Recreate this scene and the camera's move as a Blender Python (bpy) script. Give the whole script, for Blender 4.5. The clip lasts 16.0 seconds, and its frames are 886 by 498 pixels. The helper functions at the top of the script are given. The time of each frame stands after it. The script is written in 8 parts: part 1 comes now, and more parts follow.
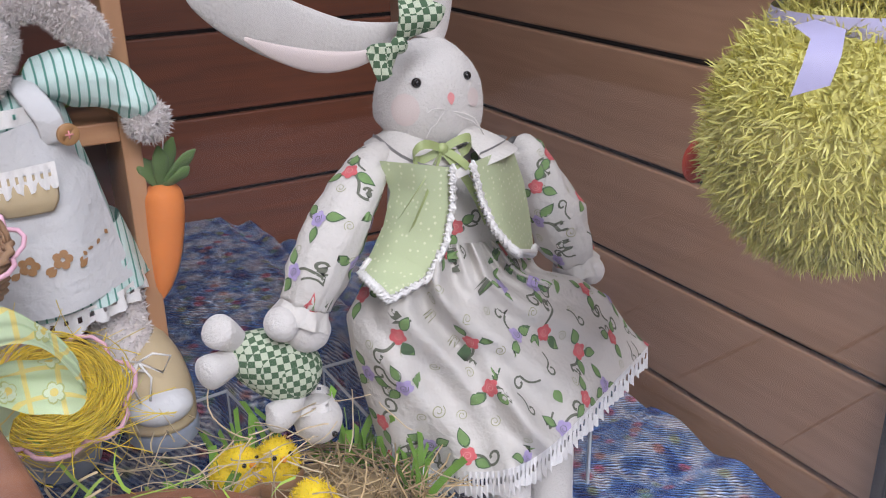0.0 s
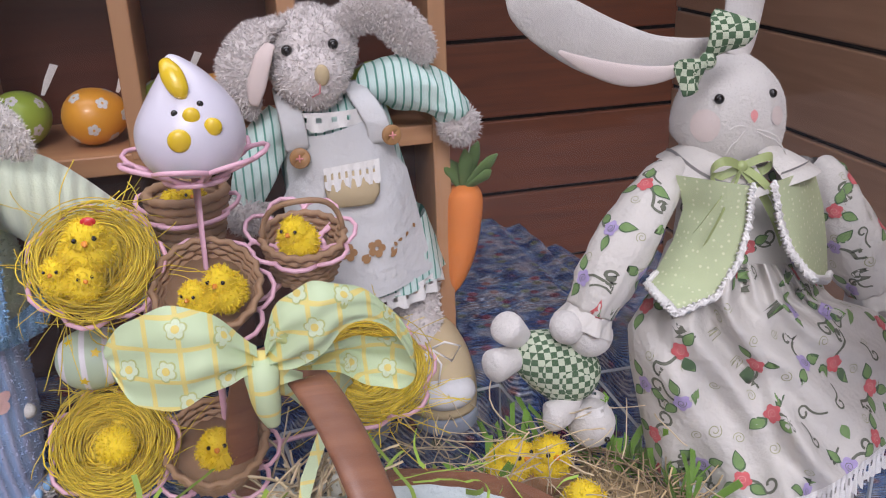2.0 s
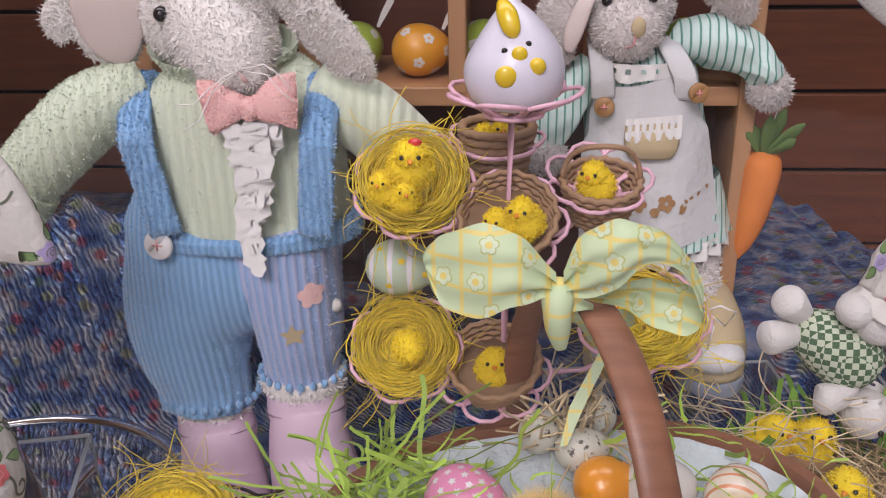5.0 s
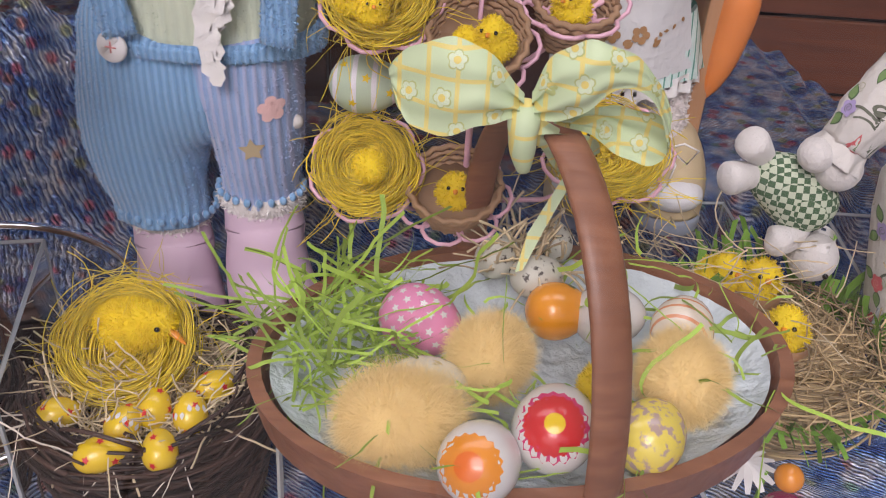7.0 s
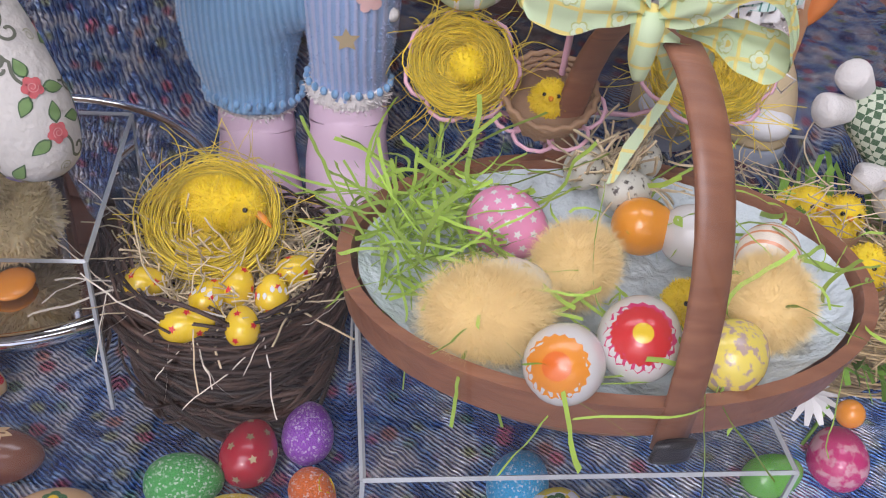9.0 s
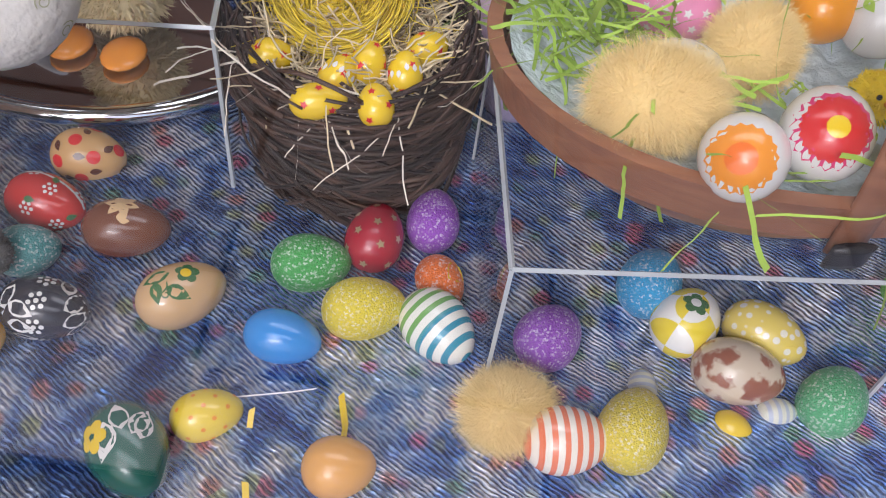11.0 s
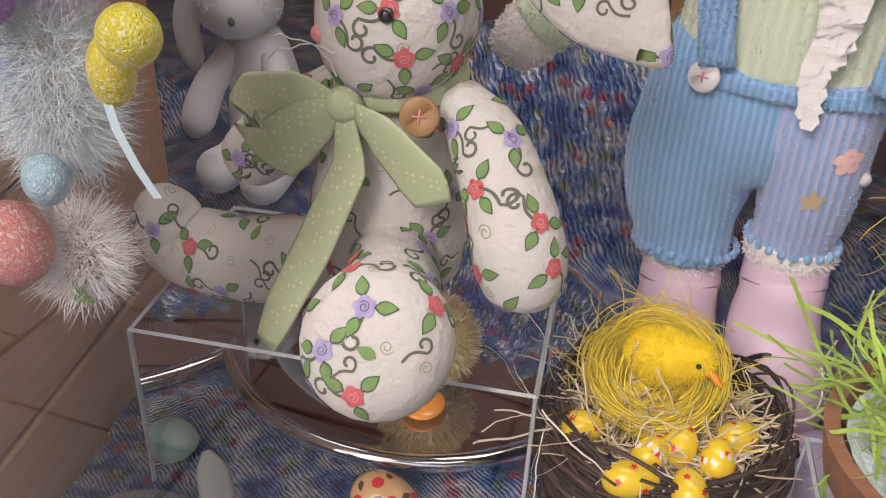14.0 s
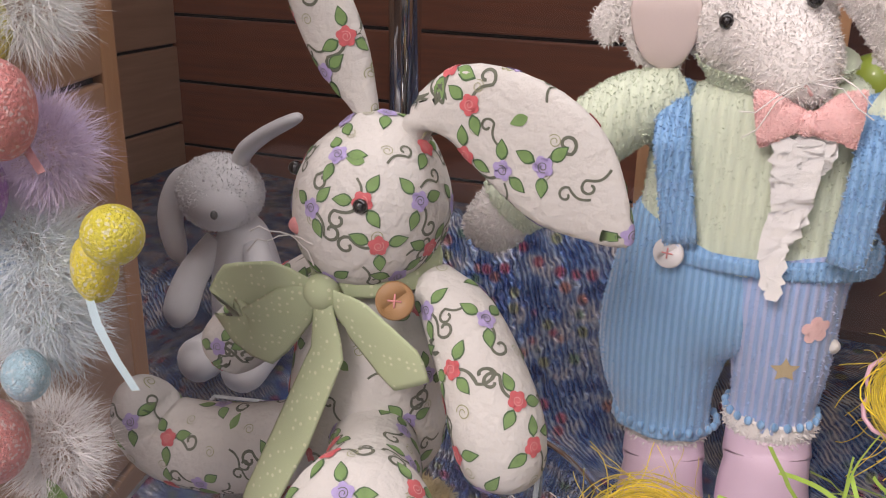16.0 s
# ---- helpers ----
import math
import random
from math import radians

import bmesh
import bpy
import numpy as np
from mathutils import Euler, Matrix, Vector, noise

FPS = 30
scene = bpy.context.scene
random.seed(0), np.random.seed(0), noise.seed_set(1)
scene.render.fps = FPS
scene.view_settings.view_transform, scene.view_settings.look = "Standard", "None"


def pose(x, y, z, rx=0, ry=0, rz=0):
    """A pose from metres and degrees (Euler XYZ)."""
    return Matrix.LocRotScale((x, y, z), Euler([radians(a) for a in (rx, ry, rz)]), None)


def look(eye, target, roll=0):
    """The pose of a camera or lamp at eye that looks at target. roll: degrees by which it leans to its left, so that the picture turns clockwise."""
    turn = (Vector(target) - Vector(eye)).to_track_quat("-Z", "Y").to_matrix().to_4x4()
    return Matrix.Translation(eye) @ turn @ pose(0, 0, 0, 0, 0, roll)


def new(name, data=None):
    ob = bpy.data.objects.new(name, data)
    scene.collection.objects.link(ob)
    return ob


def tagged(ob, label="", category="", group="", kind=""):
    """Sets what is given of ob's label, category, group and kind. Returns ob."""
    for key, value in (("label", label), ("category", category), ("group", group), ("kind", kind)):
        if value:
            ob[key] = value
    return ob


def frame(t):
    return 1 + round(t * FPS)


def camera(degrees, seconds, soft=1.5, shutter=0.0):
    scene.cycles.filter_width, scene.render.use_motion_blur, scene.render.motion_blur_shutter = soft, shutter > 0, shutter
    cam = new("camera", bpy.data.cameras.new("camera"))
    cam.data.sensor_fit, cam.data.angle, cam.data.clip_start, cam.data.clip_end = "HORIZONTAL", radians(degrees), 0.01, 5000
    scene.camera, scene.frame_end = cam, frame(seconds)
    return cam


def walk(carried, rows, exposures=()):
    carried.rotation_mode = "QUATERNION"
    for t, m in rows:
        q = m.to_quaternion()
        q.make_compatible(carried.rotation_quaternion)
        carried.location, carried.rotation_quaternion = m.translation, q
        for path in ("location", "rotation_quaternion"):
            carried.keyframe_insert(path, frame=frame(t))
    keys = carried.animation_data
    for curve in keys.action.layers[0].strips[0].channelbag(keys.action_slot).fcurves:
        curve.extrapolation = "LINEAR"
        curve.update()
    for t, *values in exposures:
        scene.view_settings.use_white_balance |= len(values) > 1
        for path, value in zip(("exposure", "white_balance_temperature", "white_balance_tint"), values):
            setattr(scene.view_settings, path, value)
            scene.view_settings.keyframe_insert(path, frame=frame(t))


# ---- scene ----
EXPO = [(0, 0.22, 6050, 17), (1.5, 0.13, 6100, 20), (3.5, 0.0, 6350, 22), (6.5, 0.02, 6550, 24), (7.5, 0.06, 6550, 23), (9.5, 0.24, 6050, 20), (12, 0.38, 6250, 17), (13, 0.5, 6200, 18), (13.5, 0.46, 6500, 18), (14, 0.28, 7000, 20), (14.5, 0.2, 7200, 21), (16, 0.25, 6900, 22)]
cam = camera(51.8, 16.0, soft=1.1)
PATH = [
    (0, (0.0513, -0.0031, 0.648), (0.9661, 1.6073, -0.107), -1.0),
    (0.5, (0.048, 0.0012, 0.65), (0.9515, 1.618, -0.104), -0.8),
    (1, (0.0358, 0.0001, 0.654), (0.8517, 1.6652, -0.096), -0.9),
    (1.5, (0.0197, 0.0002, 0.657), (0.6988, 1.7304, -0.08), -1.1),
    (2, (0.0018, -0.0068, 0.658), (0.4372, 1.8053, -0.069), -2.3),
    (2.5, (-0.0084, -0.0125, 0.657), (0.2639, 1.8372, -0.054), -2.4),
    (3, (-0.0121, -0.015, 0.654), (0.1465, 1.8518, -0.045), -2.2),
    (3.5, (-0.0232, -0.0201, 0.657), (-0.0318, 1.8589, -0.029), -2.4),
    (3.7, (-0.0274, -0.0234, 0.659), (-0.1082, 1.8546, -0.024), -2.5),
    (5.8, (-0.0293, -0.0408, 0.657), (-0.1338, 1.7342, -0.259), -0.4),
    (6, (-0.0311, -0.0398, 0.654), (-0.1212, 1.7201, -0.293), -0.1),
    (6.5, (-0.0327, -0.0366, 0.649), (-0.0806, 1.6724, -0.389), 1.7),
    (7, (-0.0291, -0.0363, 0.645), (-0.0528, 1.6286, -0.462), 3.5),
    (7.5, (-0.0399, -0.0451, 0.642), (-0.0483, 1.5763, -0.529), 5.4),
    (8, (-0.0448, -0.0515, 0.637), (-0.0698, 1.5611, -0.546), 6.5),
    (8.5, (-0.0595, -0.0511, 0.64), (-0.1145, 1.5557, -0.55), 7.2),
    (9, (-0.0679, -0.0497, 0.633), (-0.1444, 1.5059, -0.622), 7.4),
    (9.5, (-0.0742, -0.0426, 0.613), (-0.1515, 1.3576, -0.813), 7.5),
    (9.7, (-0.0748, -0.0376, 0.607), (-0.1563, 1.3073, -0.871), 7.6),
    (11.8, (-0.1653, -0.0443, 0.583), (-0.3419, 1.1778, -0.99), 7.0),
    (12, (-0.1704, -0.0471, 0.581), (-0.3937, 1.188, -0.977), 5.6),
    (12.5, (-0.1874, -0.0546, 0.581), (-0.5088, 1.1748, -0.963), 3.6),
    (13, (-0.2059, -0.0647, 0.586), (-0.6341, 1.1617, -0.934), 3.6),
    (13.5, (-0.2169, -0.0676, 0.598), (-0.7797, 1.2735, -0.774), 2.9),
    (14, (-0.217, -0.0699, 0.612), (-0.8937, 1.5021, -0.423), 2.8),
    (14.5, (-0.2133, -0.0755, 0.618), (-0.9388, 1.624, -0.147), 2.1),
    (15, (-0.2182, -0.0819, 0.621), (-0.9542, 1.6513, -0.053), 1.5),
    (15.5, (-0.2182, -0.0819, 0.62), (-0.9543, 1.6572, -0.039), 1.3),
    (16, (-0.2076, -0.0776, 0.619), (-0.9313, 1.6589, -0.062), 1.1),
]
walk(cam, [(t, look(eye, target, roll)) for t, eye, target, roll in PATH], EXPO)

# ---- light ----
world = bpy.data.worlds.new("world")
scene.world = world
world.use_nodes = True
wn = world.node_tree.nodes
sky = wn.new("ShaderNodeTexSky")
sky.sky_type = "NISHITA"
sky.sun_disc = False
sky.sun_elevation, sky.sun_rotation = radians(48), radians(200)
sky.air_density, sky.dust_density = 1.0, 4.0
wn["Background"].inputs[1].default_value = 0.15
world.node_tree.links.new(sky.outputs[0], wn["Background"].inputs[0])
sun = new("sun", bpy.data.lights.new("sun", "SUN"))
sun.data.energy, sun.data.angle, sun.data.color = 1.9, radians(25), (1.0, 0.99, 0.97)
sun.matrix_world = look((-0.6, -3.0, 3.4), (0, 0.6, 0))

# unseen area light, added overhead to brighten the figures and the foil
for lx, ly in ((-0.35, 0.62),):
    tube = new("ceiling_lamp", bpy.data.lights.new("ceiling_lamp", "AREA"))
    tube.data.shape, tube.data.size, tube.data.size_y = "RECTANGLE", 1.9, 0.4
    tube.data.energy, tube.data.color = 8.0, (0.95, 0.975, 1.0)
    tube.matrix_world = pose(lx, ly, 1.39)


# ---- materials ----
def mat(name, col, rough=0.8, metal=0.0, var=0.15, vscale=40.0, bump=0.2, bscale=300.0, col2=None, pattern=None, pscale=1.0, pwidth=0.5, axis="X", sheen=0.0, coat=0.0, trans=0.0, spec=0.5, sss=0.0, bumpdist=0.001):
    m = bpy.data.materials.new(name)
    m.use_nodes = True
    n, l = m.node_tree.nodes, m.node_tree.links
    b = n["Principled BSDF"]
    b.inputs["Roughness"].default_value = rough
    b.inputs["Metallic"].default_value = metal
    b.inputs["Sheen Weight"].default_value = sheen
    b.inputs["Coat Weight"].default_value = coat
    b.inputs["Transmission Weight"].default_value = trans
    b.inputs["Specular IOR Level"].default_value = spec
    if sss:
        b.inputs["Subsurface Weight"].default_value = sss
        b.inputs["Subsurface Scale"].default_value = 0.004
    tc = n.new("ShaderNodeTexCoord")
    co = tc.outputs["Object"]
    no = n.new("ShaderNodeTexNoise")
    no.inputs["Scale"].default_value, no.inputs["Detail"].default_value = vscale, 6
    l.new(co, no.inputs["Vector"])
    base = n.new("ShaderNodeMix")
    base.data_type = "RGBA"
    base.inputs["A"].default_value = (*[c * (1 - var) for c in col], 1)
    base.inputs["B"].default_value = (*[min(1, c * (1 + var)) for c in col], 1)
    l.new(no.outputs["Fac"], base.inputs["Factor"])
    result = base.outputs["Result"]
    pat = None
    if pattern in ("stripe", "rib"):
        w = n.new("ShaderNodeTexWave")
        w.bands_direction = axis
        w.inputs["Scale"].default_value = pscale
        w.inputs["Distortion"].default_value = 0.6 if pattern == "rib" else 0.25
        w.inputs["Detail Scale"].default_value = 3
        l.new(co, w.inputs["Vector"])
        pat = w.outputs["Fac"]
    elif pattern == "dots":
        v = n.new("ShaderNodeTexVoronoi")
        v.inputs["Scale"].default_value = pscale
        v.inputs["Randomness"].default_value = 0.35
        l.new(co, v.inputs["Vector"])
        pat = v.outputs["Distance"]
    elif pattern == "check":
        v = n.new("ShaderNodeTexChecker")
        v.inputs["Scale"].default_value = pscale
        l.new(co, v.inputs["Vector"])
        pat = v.outputs["Fac"]
    elif pattern == "blotch":
        v = n.new("ShaderNodeTexNoise")
        v.inputs["Scale"].default_value, v.inputs["Detail"].default_value = pscale, 4
        l.new(co, v.inputs["Vector"])
        pat = v.outputs["Fac"]
    elif pattern == "grain":
        mp = n.new("ShaderNodeMapping")
        mp.inputs["Scale"].default_value = {"X": (1, 14, 14), "Y": (14, 1, 14), "Z": (14, 14, 1)}[axis]
        l.new(co, mp.inputs["Vector"])
        v = n.new("ShaderNodeTexNoise")
        v.inputs["Scale"].default_value, v.inputs["Detail"].default_value = pscale, 7
        v.inputs["Distortion"].default_value = 0.6
        l.new(mp.outputs["Vector"], v.inputs["Vector"])
        pat = v.outputs["Fac"]
    if pat is not None and col2:
        ramp = n.new("ShaderNodeValToRGB")
        soft = 0.25 if pattern in ("rib", "grain") else 0.04
        ramp.color_ramp.elements[0].position = max(0, pwidth - soft)
        ramp.color_ramp.elements[1].position = min(1, pwidth + soft)
        l.new(pat, ramp.inputs["Fac"])
        mx = n.new("ShaderNodeMix")
        mx.data_type = "RGBA"
        l.new(ramp.outputs["Color"], mx.inputs["Factor"])
        l.new(result, mx.inputs["A"])
        mx.inputs["B"].default_value = (*col2, 1)
        if pattern == "dots":
            l.new(result, mx.inputs["B"])
            mx.inputs["A"].default_value = (*col2, 1)
            for k in list(mx.inputs["A"].links):
                l.remove(k)
        result = mx.outputs["Result"]
    l.new(result, b.inputs["Base Color"])
    if bump:
        bt = n.new("ShaderNodeTexNoise")
        bt.inputs["Scale"].default_value, bt.inputs["Detail"].default_value = bscale, 5
        l.new(co, bt.inputs["Vector"])
        bp = n.new("ShaderNodeBump")
        bp.inputs["Strength"].default_value, bp.inputs["Distance"].default_value = bump, bumpdist
        l.new(bt.outputs["Fac"], bp.inputs["Height"])
        last = bp
        if pattern == "rib":
            b2 = n.new("ShaderNodeBump")
            b2.inputs["Strength"].default_value, b2.inputs["Distance"].default_value = 0.5, 0.002
            l.new(pat, b2.inputs["Height"])
            l.new(bp.outputs["Normal"], b2.inputs["Normal"])
            last = b2
        l.new(last.outputs["Normal"], b.inputs["Normal"])
    return m


def strands(m, low=0.55, high=1.35):
    """Gives every loose strand of one mesh a tone of its own."""
    n, l = m.node_tree.nodes, m.node_tree.links
    b = n["Principled BSDF"]
    src = b.inputs["Base Color"].links[0].from_socket
    geo, mr, hs = n.new("ShaderNodeNewGeometry"), n.new("ShaderNodeMapRange"), n.new("ShaderNodeHueSaturation")
    mr.inputs["To Min"].default_value, mr.inputs["To Max"].default_value = low, high
    l.new(geo.outputs["Random Per Island"], mr.inputs["Value"])
    l.new(mr.outputs["Result"], hs.inputs["Value"])
    l.new(src, hs.inputs["Color"])
    l.new(hs.outputs["Color"], b.inputs["Base Color"])
    return m


def foil_cloth():
    m = mat("foil_cloth", (0.1, 0.15, 0.3), 0.24, 0.72, 0.3, 30, 0)
    n, l = m.node_tree.nodes, m.node_tree.links
    b = n["Principled BSDF"]
    tc = n.new("ShaderNodeTexCoord")
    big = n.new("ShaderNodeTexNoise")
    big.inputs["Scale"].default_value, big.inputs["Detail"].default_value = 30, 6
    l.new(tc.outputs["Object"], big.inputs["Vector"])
    # pale end of the ramp paints the foil's glints into its colour
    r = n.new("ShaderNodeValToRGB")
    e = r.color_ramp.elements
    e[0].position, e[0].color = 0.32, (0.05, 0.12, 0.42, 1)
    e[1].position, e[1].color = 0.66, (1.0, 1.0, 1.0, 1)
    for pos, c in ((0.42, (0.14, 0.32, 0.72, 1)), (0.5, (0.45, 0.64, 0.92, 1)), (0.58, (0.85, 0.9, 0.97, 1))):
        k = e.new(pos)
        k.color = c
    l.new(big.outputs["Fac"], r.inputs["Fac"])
    spot = n.new("ShaderNodeTexVoronoi")
    spot.inputs["Scale"].default_value = 44
    l.new(tc.outputs["Object"], spot.inputs["Vector"])
    sr = n.new("ShaderNodeValToRGB")
    sr.color_ramp.elements[0].position, sr.color_ramp.elements[0].color = 0.22, (1, 1, 1, 1)
    sr.color_ramp.elements[1].position, sr.color_ramp.elements[1].color = 0.42, (0, 0, 0, 1)
    l.new(spot.outputs["Distance"], sr.inputs["Fac"])
    hue = n.new("ShaderNodeValToRGB")
    hue.color_ramp.interpolation = "CONSTANT"
    h = hue.color_ramp.elements
    h[0].color = (0.85, 0.16, 0.24, 1)
    h[1].position, h[1].color = 0.8, (0.6, 0.66, 0.3, 1)
    for pos, c in ((0.3, (0.16, 0.34, 0.8, 1)), (0.55, (0.25, 0.5, 0.3, 1)), (0.66, (0.9, 0.36, 0.26, 1))):
        k = h.new(pos)
        k.color = c
    sp = n.new("ShaderNodeSeparateColor")
    l.new(spot.outputs["Color"], sp.inputs[0])
    l.new(sp.outputs[0], hue.inputs["Fac"])
    mul = n.new("ShaderNodeMath")
    mul.operation = "MULTIPLY"
    mul.inputs[1].default_value = 0.85
    l.new(sr.outputs["Color"], mul.inputs[0])
    mx = n.new("ShaderNodeMix")
    mx.data_type = "RGBA"
    l.new(mul.outputs[0], mx.inputs["Factor"])
    l.new(r.outputs["Color"], mx.inputs["A"])
    l.new(hue.outputs["Color"], mx.inputs["B"])
    warp = n.new("ShaderNodeMapping")
    warp.inputs["Rotation"].default_value = (0, 0, radians(28))
    l.new(tc.outputs["Object"], warp.inputs["Vector"])
    fib = n.new("ShaderNodeTexWave")
    fib.bands_direction = "Y"
    fib.inputs["Scale"].default_value, fib.inputs["Distortion"].default_value = 84, 6
    fib.inputs["Detail"].default_value, fib.inputs["Detail Scale"].default_value = 4, 0.9
    l.new(warp.outputs["Vector"], fib.inputs["Vector"])
    wv = n.new("ShaderNodeMapRange")
    wv.inputs["From Min"].default_value, wv.inputs["From Max"].default_value = 0.85, 0.35
    l.new(fib.outputs["Fac"], wv.inputs["Value"])
    # ripple troughs darkened in the colour, so the crests read as highlights
    dk = n.new("ShaderNodeMix")
    dk.data_type = "RGBA"
    dk.blend_type = "MULTIPLY"
    dk.inputs["B"].default_value = (0.24, 0.3, 0.5, 1)
    torn = n.new("ShaderNodeTexNoise")
    torn.inputs["Scale"].default_value, torn.inputs["Detail"].default_value = 95, 4
    l.new(tc.outputs["Object"], torn.inputs["Vector"])
    gate = n.new("ShaderNodeMapRange")
    gate.inputs["From Min"].default_value, gate.inputs["From Max"].default_value = 0.34, 0.56
    gate.inputs["To Min"].default_value = 0.25
    l.new(torn.outputs["Fac"], gate.inputs["Value"])
    cut = n.new("ShaderNodeMath")
    cut.operation = "MULTIPLY"
    l.new(wv.outputs["Result"], cut.inputs[0])
    l.new(gate.outputs["Result"], cut.inputs[1])
    l.new(cut.outputs[0], dk.inputs["Factor"])
    l.new(mx.outputs["Result"], dk.inputs["A"])
    l.new(dk.outputs["Result"], b.inputs["Base Color"])
    bp = n.new("ShaderNodeBump")
    bp.inputs["Strength"].default_value, bp.inputs["Distance"].default_value = 1.0, 0.0035
    l.new(fib.outputs["Fac"], bp.inputs["Height"])
    cr = n.new("ShaderNodeTexNoise")
    cr.inputs["Scale"].default_value, cr.inputs["Detail"].default_value = 75, 7
    l.new(tc.outputs["Object"], cr.inputs["Vector"])
    b2 = n.new("ShaderNodeBump")
    b2.inputs["Strength"].default_value, b2.inputs["Distance"].default_value = 0.8, 0.006
    l.new(cr.outputs["Fac"], b2.inputs["Height"])
    l.new(bp.outputs["Normal"], b2.inputs["Normal"])
    l.new(b2.outputs["Normal"], b.inputs["Normal"])
    return m


def clear(name, gloss, tint=(1, 1, 1), ior=1.5):
    """Thin clear sheet: seen straight through, with a Fresnel reflection."""
    m = bpy.data.materials.new(name)
    m.use_nodes = True
    n, l = m.node_tree.nodes, m.node_tree.links
    n.clear()
    out, tr, gl, mix, fr = (n.new("ShaderNode" + k) for k in ("OutputMaterial", "BsdfTransparent", "BsdfGlossy", "MixShader", "Fresnel"))
    tr.inputs[0].default_value = (*tint, 1)
    gl.inputs["Roughness"].default_value = gloss
    fr.inputs["IOR"].default_value = ior
    l.new(fr.outputs[0], mix.inputs[0])
    l.new(tr.outputs[0], mix.inputs[1])
    l.new(gl.outputs[0], mix.inputs[2])
    l.new(mix.outputs[0], out.inputs[0])
    return m


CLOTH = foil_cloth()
GLASS = clear("window_glass", 0.0, ior=1.58)
ACRYL = clear("acrylic", 0.02, (0.97, 0.98, 0.98))
EDGE = mat("acrylic_edge", (0.75, 0.8, 0.82), 0.15, 0, 0.05, 20, 0, trans=0.5)
WALLW = mat("side_panel_wood", (0.42, 0.25, 0.15), 0.45, 0, 0.12, 12, 0.1, 200, (0.33, 0.19, 0.11), "grain", 6, 0.55, "Y")
BACKW = mat("back_board_wood", (0.26, 0.084, 0.036), 0.42, 0, 0.15, 10, 0.1, 200, (0.17, 0.058, 0.03), "grain", 5, 0.55, "X")
GAP = mat("board_joint", (0.02, 0.012, 0.01), 0.8, 0, 0.2, 30, 0)
PINE = mat("shelf_wood", (0.44, 0.235, 0.115), 0.5, 0, 0.1, 14, 0.1, 220, (0.36, 0.17, 0.08), "grain", 7, 0.55, "X")
PINEV = mat("shelf_wood_upright", (0.44, 0.24, 0.12), 0.5, 0, 0.1, 14, 0.1, 220, (0.36, 0.18, 0.085), "grain", 7, 0.55, "Z")
DRAWER = mat("drawer_wood", (0.12, 0.036, 0.02), 0.4, 0, 0.15, 10, 0.1, 200, (0.075, 0.024, 0.014), "grain", 5, 0.55, "X")
CHROME = mat("chrome", (0.8, 0.8, 0.8), 0.08, 1, 0.02, 5, 0)
MIRROR = mat("mirror", (0.55, 0.54, 0.54), 0.03, 1, 0.02, 5, 0)
BLACK = mat("black_metal", (0.015, 0.015, 0.017), 0.4, 0, 0.2, 20, 0.05)
CEIL = mat("ceiling_wood", (0.1, 0.05, 0.032), 0.6, 0, 0.15, 8, 0.1, 150, (0.07, 0.034, 0.022), "grain", 5, 0.55, "X")
PAVE = mat("paving_stone", (0.34, 0.315, 0.3), 0.85, 0, 0.2, 9, 0.3, 90, (0.31, 0.29, 0.275), "blotch", 3, 0.55)
JOINT = mat("paving_joint", (0.06, 0.055, 0.05), 0.9, 0, 0.2, 30, 0.2)


